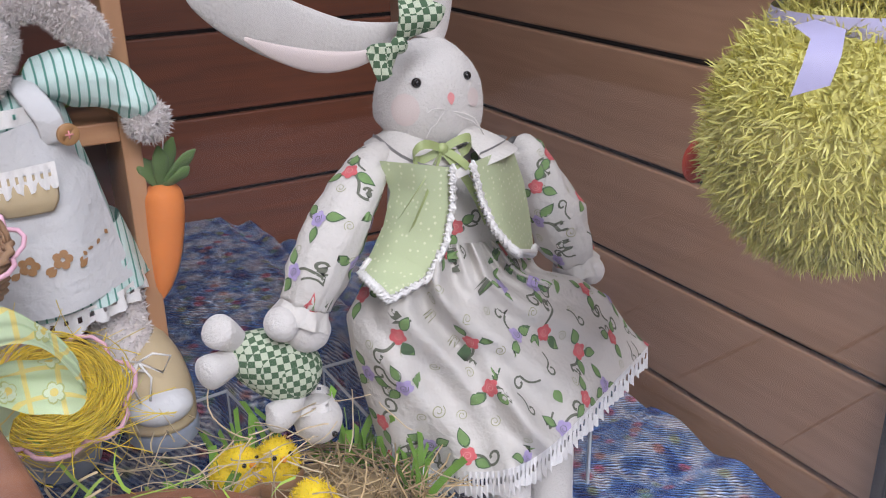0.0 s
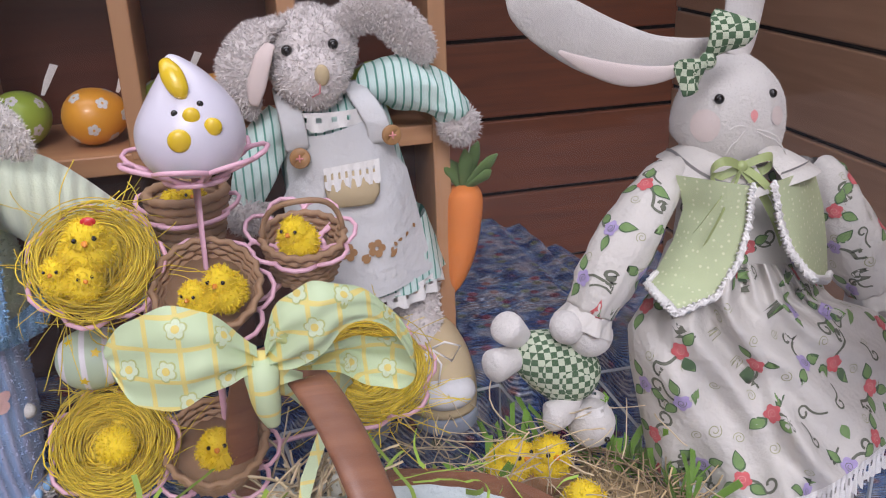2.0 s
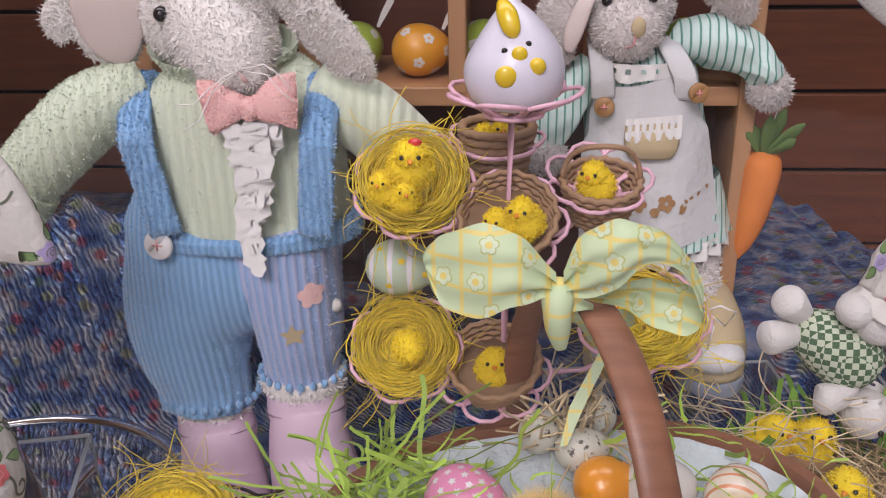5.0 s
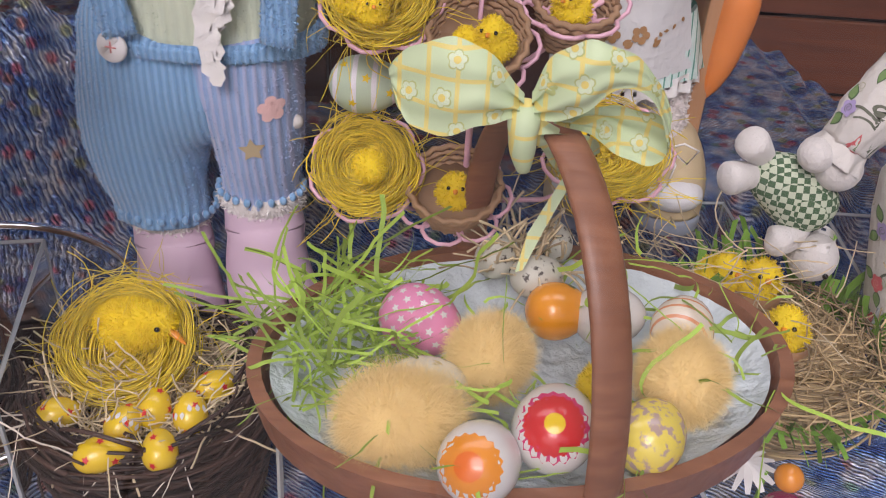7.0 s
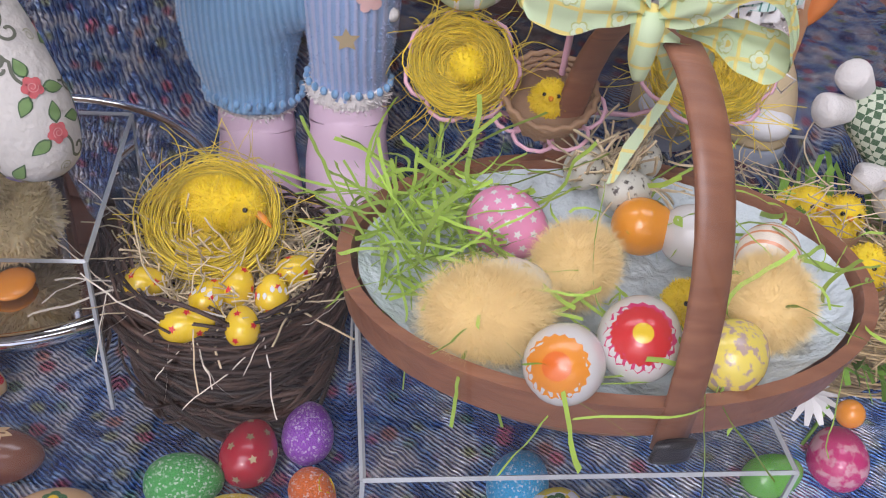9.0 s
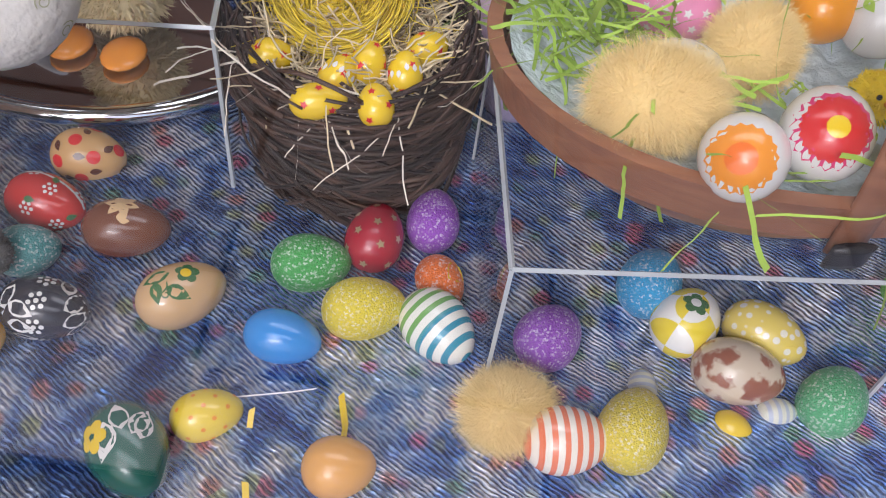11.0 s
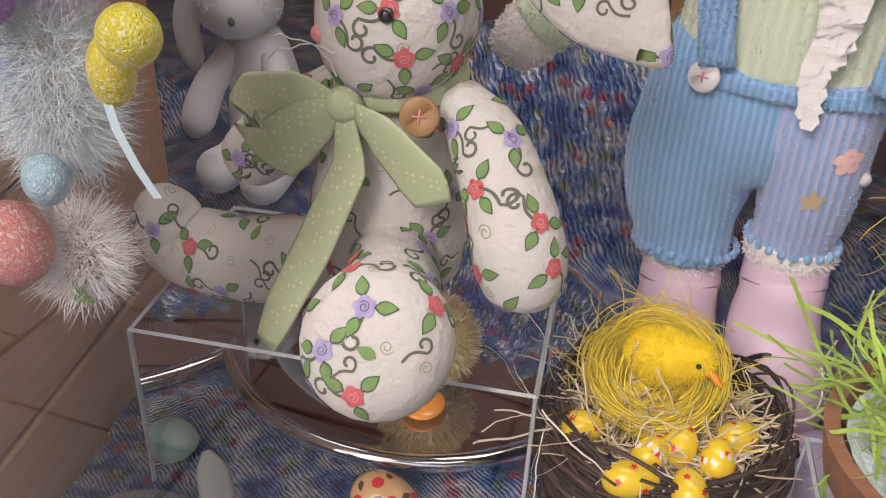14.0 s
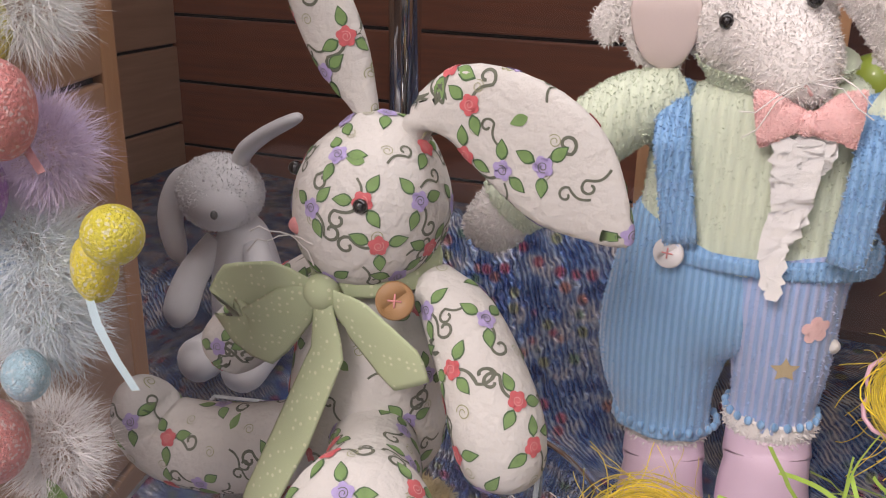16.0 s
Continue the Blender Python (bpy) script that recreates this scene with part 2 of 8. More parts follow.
# ---- mesh helpers ----
class Mesh:
    """Gathers vertices and faces, with a material slot for each face."""

    def __init__(self):
        self.v, self.f, self.m = [], [], []

    def add(self, vs, fs, slot=0):
        o = len(self.v)
        self.v += [tuple(p) for p in vs]
        self.f += [tuple(i + o for i in q) for q in fs]
        self.m += [slot] * len(fs)
        return self

    def loft(self, pts, rads, side=(1, 0, 0), seg=16, steps=4, slot=0, ruffle=0.0, waves=0, cap=True):
        """A smooth skin round a path: rads are (along side, across) at each point."""
        P = [Vector(p) for p in pts]
        R = [Vector((*((r, r) if isinstance(r, (int, float)) else r), 0)) for r in rads]
        path, rad = [], []
        for i in range(len(P) - 1):
            a, b, c, d = P[max(i - 1, 0)], P[i], P[i + 1], P[min(i + 2, len(P) - 1)]
            e, f, g, h = R[max(i - 1, 0)], R[i], R[i + 1], R[min(i + 2, len(P) - 1)]
            for k in range(steps + (i == len(P) - 2)):
                t = k / steps
                w = (-t ** 3 + 2 * t * t - t, 3 * t ** 3 - 5 * t * t + 2, -3 * t ** 3 + 4 * t * t + t, t ** 3 - t * t)
                path.append((a * w[0] + b * w[1] + c * w[2] + d * w[3]) / 2)
                rad.append((e * w[0] + f * w[1] + g * w[2] + h * w[3]) / 2)
        n = len(path)
        s0 = Vector(side)
        vs, fs = [], []
        for i, p in enumerate(path):
            T = (path[min(i + 1, n - 1)] - path[max(i - 1, 0)]).normalized()
            A = (s0 - T * s0.dot(T)).normalized()
            B = T.cross(A)
            for k in range(seg):
                q = 2 * math.pi * k / seg
                amp = 1 + ruffle * (i / (n - 1)) ** 2 * math.sin(waves * q + 1.3 * math.sin(2 * q))
                vs.append(p + (A * math.cos(q) * max(rad[i].x, 1e-4) + B * math.sin(q) * max(rad[i].y, 1e-4)) * amp)
        for i in range(n - 1):
            for k in range(seg):
                fs.append((i * seg + k, i * seg + (k + 1) % seg, (i + 1) * seg + (k + 1) % seg, (i + 1) * seg + k))
        if cap:
            fs.append(tuple(range(seg - 1, -1, -1)))
            fs.append(tuple((n - 1) * seg + k for k in range(seg)))
        return self.add(vs, fs, slot)

    def ball(self, c, r, seg=20, rings=12, slot=0, m=None):
        r = (r, r, r) if isinstance(r, (int, float)) else r
        m = m or Matrix()
        vs = []
        for i in range(rings + 1):
            th = math.pi * i / rings
            for k in range(seg):
                q = 2 * math.pi * k / seg
                vs.append(Vector(c) + m.to_3x3() @ Vector((r[0] * math.sin(th) * math.cos(q), r[1] * math.sin(th) * math.sin(q), r[2] * math.cos(th))))
        fs = [(i * seg + k, (i + 1) * seg + k, (i + 1) * seg + (k + 1) % seg, i * seg + (k + 1) % seg) for i in range(rings) for k in range(seg)]
        return self.add(vs, fs, slot)

    def tube(self, pts, r, sides=6, slot=0, r2=None):
        n = len(pts)
        vs, fs = [], []
        P = [Vector(p) for p in pts]
        for i, p in enumerate(P):
            T = (P[min(i + 1, n - 1)] - P[max(i - 1, 0)])
            T = T.normalized() if T.length > 1e-9 else Vector((0, 0, 1))
            A = T.orthogonal().normalized() if abs(T.z) > 0.99 else T.cross(Vector((0, 0, 1))).normalized()
            B = T.cross(A)
            rr = r if r2 is None else r + (r2 - r) * i / (n - 1)
            vs += [p + (A * math.cos(2 * math.pi * k / sides) + B * math.sin(2 * math.pi * k / sides)) * rr for k in range(sides)]
        for i in range(n - 1):
            fs += [(i * sides + k, i * sides + (k + 1) % sides, (i + 1) * sides + (k + 1) % sides, (i + 1) * sides + k) for k in range(sides)]
        fs += [tuple(range(sides - 1, -1, -1)), tuple((n - 1) * sides + k for k in range(sides))]
        return self.add(vs, fs, slot)

    def strip(self, pts, width, across, slot=0, thick=0.0):
        """A flat ribbon along pts; across gives its width's direction, one for all or one each."""
        vs, n = [], len(pts)
        for i, p in enumerate(pts):
            a = Vector(across[i] if isinstance(across, list) else across).normalized()
            w = width[i] if isinstance(width, list) else width
            vs += [Vector(p) - a * w / 2, Vector(p) + a * w / 2]
        fs = [(2 * i, 2 * i + 1, 2 * i + 3, 2 * i + 2) for i in range(n - 1)]
        return self.add(vs, fs, slot)

    def box(self, c, s, slot=0, bevel=0.0, m=None):
        bm = bmesh.new()
        bmesh.ops.create_cube(bm, size=1)
        bmesh.ops.scale(bm, vec=s, verts=bm.verts)
        if bevel:
            bmesh.ops.bevel(bm, geom=bm.edges[:], offset=bevel, segments=2, affect="EDGES", profile=0.5)
        if m:
            bm.transform(m)
        bm.verts.index_update()
        self.add([v.co + Vector(c) for v in bm.verts], [[v.index for v in f.verts] for f in bm.faces], slot)
        bm.free()
        return self

    def tree(self):
        return BVHTree.FromPolygons([Vector(p) for p in self.v], self.f)

    def samples(self, count, rng, gap=0.0, keep=None):
        """Random places on the skin with their normals, at least gap apart."""
        V = [Vector(p) for p in self.v]
        tri = [(f[0], f[i], f[i + 1]) for f in self.f for i in range(1, len(f) - 1)]
        area = [((V[b] - V[a]).cross(V[c] - V[a])).length for a, b, c in tri]
        got, tries = [], 0
        picks = rng.choices(range(len(tri)), weights=area, k=count * (12 if gap else 2))
        for t in picks:
            a, b, c = tri[t]
            x, y = rng.random(), rng.random()
            if x + y > 1:
                x, y = 1 - x, 1 - y
            p = V[a] + (V[b] - V[a]) * x + (V[c] - V[a]) * y
            nrm = (V[b] - V[a]).cross(V[c] - V[a])
            if nrm.length < 1e-12 or (keep and not keep(p)):
                continue
            if gap and any((p - q).length < gap for q, _ in got):
                continue
            got.append((p, nrm.normalized()))
            if len(got) >= count:
                break
        return got

    def fur(self, skin, count, length, width, seed, messy=0.7, slot=0, lift=None, keep=None, lie=None):
        """Short hairs standing on another mesh's skin, as thin bent blades."""
        rng = random.Random(seed)
        for p, nrm in skin.samples(count, rng, keep=keep):
            t = nrm.orthogonal().normalized()
            t = Matrix.Rotation(rng.uniform(0, 6.28), 3, nrm) @ t
            bend = Vector((rng.gauss(0, 1), rng.gauss(0, 1), rng.gauss(0, 1))) * messy
            if lie:
                bend = bend + Vector(lie)
            d = (nrm + bend * 0.5).normalized()
            d2 = (nrm * 0.6 + bend).normalized()
            L = length * rng.uniform(0.6, 1.25)
            q = p + d * L * 0.55
            e = q + d2 * L * 0.5
            self.add([p - t * width, p + t * width, q + t * width * 0.8, q - t * width * 0.8, e], [(0, 1, 2, 3), (3, 2, 4)], slot)
        return self


from mathutils.bvhtree import BVHTree

ORIGIN = {}


def link(name, M, mats, smooth=True, origin=(0, 0, 0)):
    me = bpy.data.meshes.new(name)
    o = Vector(origin)
    me.from_pydata([Vector(p) - o for p in M.v], [], M.f)
    for k in mats if isinstance(mats, (list, tuple)) else [mats]:
        me.materials.append(k)
    me.polygons.foreach_set("material_index", M.m)
    if smooth:
        me.polygons.foreach_set("use_smooth", [True] * len(M.f))
    me.update()
    return new(name, me)


def thing(name, at, label, category, group=""):
    """An Empty at a thing's base, to hold its parts."""
    ob = new(name)
    ob.empty_display_size = 0.02
    ob.location = at
    ORIGIN[ob] = Vector(at)
    return tagged(ob, label, category, group)


def part(name, M, mats, parent, label="", smooth=True):
    """One mesh, built in world metres, as a part of a thing or of a part."""
    o = ORIGIN[parent]
    ob = link(name, M, mats, smooth, o)
    ob.parent = parent
    ORIGIN[ob] = o
    return tagged(ob, label)


def solo(name, M, mats, label, category, at=(0, 0, 0), group="", kind="", smooth=True):
    ob = link(name, M, mats, smooth, at)
    ob.location = at
    ORIGIN[ob] = Vector(at)
    return tagged(ob, label, category, group, kind)


def flat_shape(kind, s=1.0):
    """Outlines of printed motifs in their own plane: a list of (slot, points, faces)."""
    out = []
    if kind in ("disc", "scallop"):
        k, rings = (12, 2) if kind == "disc" else (40, 5)
        pts, fs = [(0, 0)], [(0, i + 1, (i + 1) % k + 1) for i in range(k)]
        for r in range(1, rings + 1):
            for i in range(k):
                q = s * r / rings * (1 + (0.09 * (i % 2) if kind == "scallop" and r == rings else 0))
                pts.append((q * math.cos(6.2832 * i / k), q * math.sin(6.2832 * i / k)))
        for r in range(rings - 1):
            fs += [(1 + r * k + i, 1 + (r + 1) * k + i, 1 + (r + 1) * k + (i + 1) % k, 1 + r * k + (i + 1) % k) for i in range(k)]
        out.append((pts, fs))
    elif kind == "leaf":
        k = 5
        top = [(s * i / k, s * 0.3 * math.sin(math.pi * (i / k) ** 0.8)) for i in range(k + 1)]
        bot = [(x, -y) for x, y in top]
        out.append((top + bot, [(i, i + 1, k + 2 + i, k + 1 + i) for i in range(k)]))
    elif kind == "curl":
        k, w = 22, 0.042 * s
        pts = []
        for i in range(k + 1):
            t = i / k
            if t < 0.45:
                u = t / 0.45
                pts.append((0.16 * s * math.sin(3.1 * u), -0.75 * s * u))
            else:
                u = (t - 0.45) / 0.55
                r = s * 0.26 * (1 - 0.72 * u)
                q = math.pi + 5.6 * u
                pts.append((0.26 * s + r * math.cos(q), -0.75 * s + r * math.sin(q)))
        vs = []
        for i, (x, y) in enumerate(pts):
            ax, ay = pts[min(i + 1, k)][0] - pts[max(i - 1, 0)][0], pts[min(i + 1, k)][1] - pts[max(i - 1, 0)][1]
            d = math.hypot(ax, ay) or 1
            vs += [(x - ay / d * w, y + ax / d * w), (x + ay / d * w, y - ax / d * w)]
        out.append((vs, [(2 * i, 2 * i + 1, 2 * i + 3, 2 * i + 2) for i in range(k)]))
    elif kind == "ring":
        k, w = 18, 0.07 * s
        vs = []
        for i in range(k + 1):
            q = 9.5 * i / k
            r = s * (0.25 + 0.75 * i / k)
            vs += [((r - w) * math.cos(q), (r - w) * math.sin(q)), ((r + w) * math.cos(q), (r + w) * math.sin(q))]
        out.append((vs, [(2 * i, 2 * i + 1, 2 * i + 3, 2 * i + 2) for i in range(k)]))
    elif kind == "star":
        k = 10
        out.append(([(0, 0)] + [((s if i % 2 == 0 else s * 0.5) * math.cos(6.283 * i / k), (s if i % 2 == 0 else s * 0.5) * math.sin(6.283 * i / k)) for i in range(k)], [(0, i + 1, (i + 1) % k + 1) for i in range(k)]))
    elif kind == "dots":
        for a in range(7):
            c = (0, 0) if a == 6 else (0.7 * s * math.cos(1.0472 * a), 0.7 * s * math.sin(1.0472 * a))
            out.append(([c] + [(c[0] + 0.25 * s * math.cos(6.283 * i / 8), c[1] + 0.25 * s * math.sin(6.283 * i / 8)) for i in range(8)], [(0, i + 1, (i + 1) % 8 + 1) for i in range(8)]))
    elif kind == "petal":
        for a in range(5):
            c = (0.55 * s * math.cos(1.2566 * a), 0.55 * s * math.sin(1.2566 * a))
            k = 8
            out.append(([c] + [(c[0] + 0.4 * s * math.cos(6.283 * i / k), c[1] + 0.4 * s * math.sin(6.283 * i / k)) for i in range(k)], [(0, i + 1, (i + 1) % k + 1) for i in range(k)]))
    return out


def stamp(M, tree, p, nrm, turn, kind, s, slot, off=(0, 0), lift=0.0005, rot=0.0):
    """Lays a printed motif on a skin."""
    t = Vector((0, 0, 1)).cross(nrm)
    t = t.normalized() if t.length > 0.1 else nrm.orthogonal().normalized()
    b = nrm.cross(t)
    cs, sn, cr, sr = math.cos(turn), math.sin(turn), math.cos(rot), math.sin(rot)
    for pts, faces in flat_shape(kind, s):
        vs, ok = [], True
        for x, y in pts:
            x, y = x * cr - y * sr + off[0], x * sr + y * cr + off[1]
            x, y = x * cs - y * sn, x * sn + y * cs
            q = p + t * x + b * y
            hit = tree.ray_cast(q + nrm * 0.012, -nrm, 0.03)
            if hit[0] is None:
                hit = tree.find_nearest(q)
                if hit[0] is None or (hit[0] - q).length > 0.02:
                    ok = False
                    break
                vs.append(hit[0] + (hit[0] - p + nrm * 0.02).normalized() * lift)
            else:
                vs.append(hit[0] + nrm * lift)
        if ok:
            M.add(vs, faces, slot)


ROSE_MATS = [mat("print_red", (0.6, 0.12, 0.13), 0.9, 0, 0.25, 200, 0.1), mat("print_lilac", (0.4, 0.33, 0.58), 0.9, 0, 0.25, 200, 0.1), mat("print_leaf", (0.17, 0.29, 0.1), 0.9, 0, 0.35, 180, 0.1), mat("print_vine", (0.12, 0.13, 0.095), 0.9, 0, 0.2, 100, 0.1), mat("print_ring", (0.33, 0.34, 0.2), 0.9, 0, 0.2, 100, 0.1), mat("print_pink", (0.75, 0.34, 0.33), 0.9, 0, 0.25, 200, 0.1), mat("print_leaf_dark", (0.07, 0.13, 0.06), 0.9, 0, 0.2, 200, 0.1)]


def rose_print(skin, count, seed, gap=0.034, s=1.0, keep=None):
    """Sprigs of roses, leaves and curled stems over a cloth skin."""
    M, tree, rng = Mesh(), skin.tree(), random.Random(seed)
    for p, nrm in skin.samples(count, rng, gap * s, keep):
        a = rng.uniform(0, 6.28)
        col = rng.random()
        sprig = rng.random()
        if sprig < 0.74:
            slot, inner = (0, 5) if col < 0.5 else (1, 3)
            for k in range(rng.choice((2, 3, 3))):
                la = 0.6 + k * 2.1 + rng.uniform(-0.3, 0.3)
                o = (0.0055 * s * math.cos(la), 0.0055 * s * math.sin(la))
                stamp(M, tree, p, nrm, a, "leaf", 0.0138 * s, 6, o, 0.0005, la)
                o = (0.007 * s * math.cos(la), 0.007 * s * math.sin(la))
                stamp(M, tree, p, nrm, a, "leaf", 0.0112 * s, 2, o, 0.0008, la)
            stamp(M, tree, p, nrm, a, "curl", 0.024 * s, 3, (0.0, 0.0), 0.0004, rng.uniform(-0.6, 0.6))
            stamp(M, tree, p, nrm, a, "petal", 0.0072 * s, slot, (0, 0), 0.0011)
            stamp(M, tree, p, nrm, a, "disc", 0.0055 * s, slot, (0, 0), 0.0011)
            stamp(M, tree, p, nrm, a, "ring", 0.0035 * s, 5 if slot == 0 else 3, (0, 0), 0.0015)
        elif sprig < 0.9:
            stamp(M, tree, p, nrm, a, "curl", 0.019 * s, 3)
            stamp(M, tree, p, nrm, a, "leaf", 0.012 * s, 2, (0.006 * s, 0.012 * s), 0.0006, 0.8)
        else:
            stamp(M, tree, p, nrm, a, "ring", 0.0055 * s, 4)
    for k, (p, nrm) in enumerate(skin.samples(count, rng, gap * s * 0.75, keep)):
        stamp(M, tree, p, nrm, rng.uniform(0, 6.28), *(("ring", 0.0042 * s, 4) if k % 3 else ("curl", 0.019 * s, 3)), (0, 0), 0.0004)
    return M


def tangle(count, r, seed, place, length, steps=7, curl=1.0, slot=0, M=None, sides=3, flat=None):
    """Loose curled strands: place(rng) gives a start and a heading."""
    M, rng = M or Mesh(), random.Random(seed)
    for _ in range(count):
        p, d = place(rng)
        p, d = Vector(p), Vector(d).normalized()
        L = length * rng.uniform(0.5, 1.3)
        turn = Vector((rng.gauss(0, 1), rng.gauss(0, 1), rng.gauss(0, 0.6))) * curl
        pts = []
        for i in range(steps + 1):
            pts.append(p.copy())
            d = (d + (turn + Vector((rng.gauss(0, 1), rng.gauss(0, 1), rng.gauss(0, 1))) * 0.4 * curl) / steps).normalized()
            p = p + d * L / steps
        if flat:
            w = Vector((rng.gauss(0, 1), rng.gauss(0, 1), rng.gauss(0, 1)))
            M.strip(pts, flat * rng.uniform(0.6, 1.3), w, slot)
        else:
            M.tube(pts, r * rng.uniform(0.7, 1.3), sides, slot)
    return M


def wound(count, r, seed, centre, rx, ry, rz_low, rz_high, wall, slot=0, M=None, rise=0.004, flare=0.0, sides=3, steps=12):
    """Strands wound round a bowl or nest."""
    M, rng = M or Mesh(), random.Random(seed)
    c = Vector(centre)
    for _ in range(count):
        h = rng.random()
        z = rz_low + (rz_high - rz_low) * h
        k = 1 + flare * (h - 1) + rng.gauss(0, wall)
        a0, arc = rng.uniform(0, 6.28), rng.uniform(0.8, 2.6)
        tilt, ph = rng.gauss(0, rise), rng.uniform(0, 6.28)
        pts = []
        for i in range(steps + 1):
            a = a0 + arc * i / steps
            w = k + 0.03 * math.sin(3 * a + ph)
            pts.append(c + Vector((rx * w * math.cos(a), ry * w * math.sin(a), z + tilt * math.sin(a * 2 + ph))))
        M.tube(pts, r * rng.uniform(0.7, 1.4), sides, slot)
    return M


def ring_pts(c, rx, ry, n=40, z=0.0):
    return [Vector(c) + Vector((rx * math.cos(6.2832 * i / n), ry * math.sin(6.2832 * i / n), z)) for i in range(n + 1)]


# ---- the window: panels, boards, glass ----
def board_wall(name, label, axis, at, lo, hi, z0, z1, pitch, material, offset=0.0):
    """A wall of horizontal boards with recessed joints; axis is the wall's normal."""
    wall = thing(name, (0, 0, 0), label, "wall")
    tagged(wall, kind="structure")
    sgn = 1 if at > 0 else -1
    back = Mesh()
    mid, ln = (lo + hi) / 2, hi - lo
    if axis == "y":
        back.box((mid, at + 0.03, (z0 + z1) / 2), (ln, 0.04, z1 - z0))
    else:
        back.box((at + sgn * 0.03, mid, (z0 + z1) / 2), (0.04, ln, z1 - z0))
    part("backing", back, GAP, wall)
    z = z0 + offset - pitch
    while z < z1:
        a, b = max(z + 0.0035, z0), min(z + pitch - 0.0035, z1)
        if b - a > 0.01:
            M = Mesh()
            if axis == "y":
                M.box((mid, at + 0.005, (a + b) / 2), (ln, 0.012, b - a), 0, 0.003)
            else:
                M.box((at + sgn * 0.005, mid, (a + b) / 2), (0.012, ln, b - a), 0, 0.003)
            part("board", M, material, wall, smooth=False)
        z += pitch
    return wall


board_wall("wall_back", "dark red-brown horizontal boards of the window's back wall", "y", 1.5, -1.5, 0.81, -0.02, 1.4, 0.138, BACKW, 0.028)
board_wall("wall_right", "brown wood-grain side panel with horizontal joints", "x", 0.805, 0.446, 1.5, -0.02, 1.4, 0.137, WALLW, 0.061)
left = board_wall("wall_left", "light brown wood side panel with horizontal joints", "x", -0.0001, 0.0, 0.5, -0.02, 1.4, 0.19, WALLW, 0.12)
left.matrix_world = pose(-0.662, 0.075, 0, 0, 0, 16.2)
board_wall("wall_left_rear", "brown boards at the far end of the window", "x", -1.48, 0.5, 1.5, -0.02, 1.4, 0.165, WALLW, 0.05)

M = Mesh()
M.box((-1.165, 0.555, 0.69), (0.7, 0.02, 1.42))
solo("wall_left_return", M, WALLW, "brown wood end of the side panel", "wall", kind="structure", smooth=False)
M = Mesh()
M.box((-0.808, 0.562, 0.69), (0.02, 0.02, 1.42), 0, 0.002)
solo("trim", M, PINEV, "light wooden edge strip of the side panel", "trim", kind="structure", smooth=False)
M = Mesh()
M.box((0.823, 0.25, 0.69), (0.04, 0.36, 1.42))
M.box((0.82, 0.437, 0.69), (0.05, 0.016, 1.42), 0, 0.003)
solo("wall_right_front", M, BLACK, "black metal window frame side", "window frame", kind="structure", smooth=False)
M = Mesh()
M.box((-0.33, 0.79, 1.42), (2.5, 1.54, 0.04))
solo("ceiling", M, CEIL, "dark wooden ceiling of the window display", "ceiling", kind="structure", smooth=False)

# floor under the cloth, sill and street
M = Mesh()
M.box((-0.33, 0.79, -0.05), (2.5, 1.48, 0.06))
solo("floor", M, DRAWER, "brown wooden floor of the shop window", "floor", kind="structure", smooth=False)
M = Mesh()
M.box((-0.33, 0.045, -0.39), (2.6, 0.05, 0.73))
M.box((-0.33, 0.03, 0.0), (2.6, 0.05, 0.03), 0, 0.004)
solo("window_sill", M, BLACK, "dark sill and wall below the shop window", "sill", kind="structure", smooth=False)
M = Mesh()
M.box((-0.33, 0.045, 1.75), (2.6, 0.06, 0.7))
M.box((-1.5, 0.045, 0.6), (0.5, 0.06, 3.0))
M.box((1.15, 0.045, 0.6), (0.66, 0.06, 3.0))
solo("shop_front", M, BLACK, "dark shop front round the window", "facade", kind="structure", smooth=False)
M = Mesh()
M.add([(-1.28, 0.06, 0.0), (0.82, 0.06, 0.0), (0.82, 0.06, 1.4), (-1.28, 0.06, 1.4)], [(0, 1, 2, 3)])
pane = solo("window_1", M, GLASS, "clear shop window pane", "window", kind="structure", smooth=False)
pane.visible_shadow = False
M = Mesh()
M.box((0, -40, -0.79), (200, 80, 0.02))
solo("ground", M, JOINT, "dark ground of the street", "ground", kind="structure", smooth=False)
slab = Mesh()
slab.box((0, 0, 0), (0.588, 0.388, 0.02), 0, 0.003)
pavement = thing("pavement", (0, 0, -0.77), "grey-brown paving slabs before the shop", "pavement")
tagged(pavement, kind="structure")
first = None
for i in range(-8, 5):
    for j in range(-9, 4):
        x, y = 0.3 + 0.6 * i, 0.4 * j + 0.1 + 0.2 * (i % 2)
        q = Matrix.Translation((1.73, -1.5, 0)) @ Matrix.Rotation(radians(-6), 4, "Z") @ Vector((x, y, 0.003 * ((i * 7 + j * 5) % 3)))
        if q.y > -0.3:
            continue
        if first is None:
            first = link("slab", slab, PAVE, False)
            ob = first
        else:
            ob = new("slab", first.data)
        ob.parent = pavement
        ob.matrix_basis = Matrix.Translation(q) @ Matrix.Rotation(radians(-6), 4, "Z")

# chrome post
M = Mesh()
M.tube([(-0.715, 1.0, 0.0), (-0.715, 1.0, 1.4)], 0.021, 24)
solo("chrome_pole", M, CHROME, "upright polished chrome display pole", "pole")


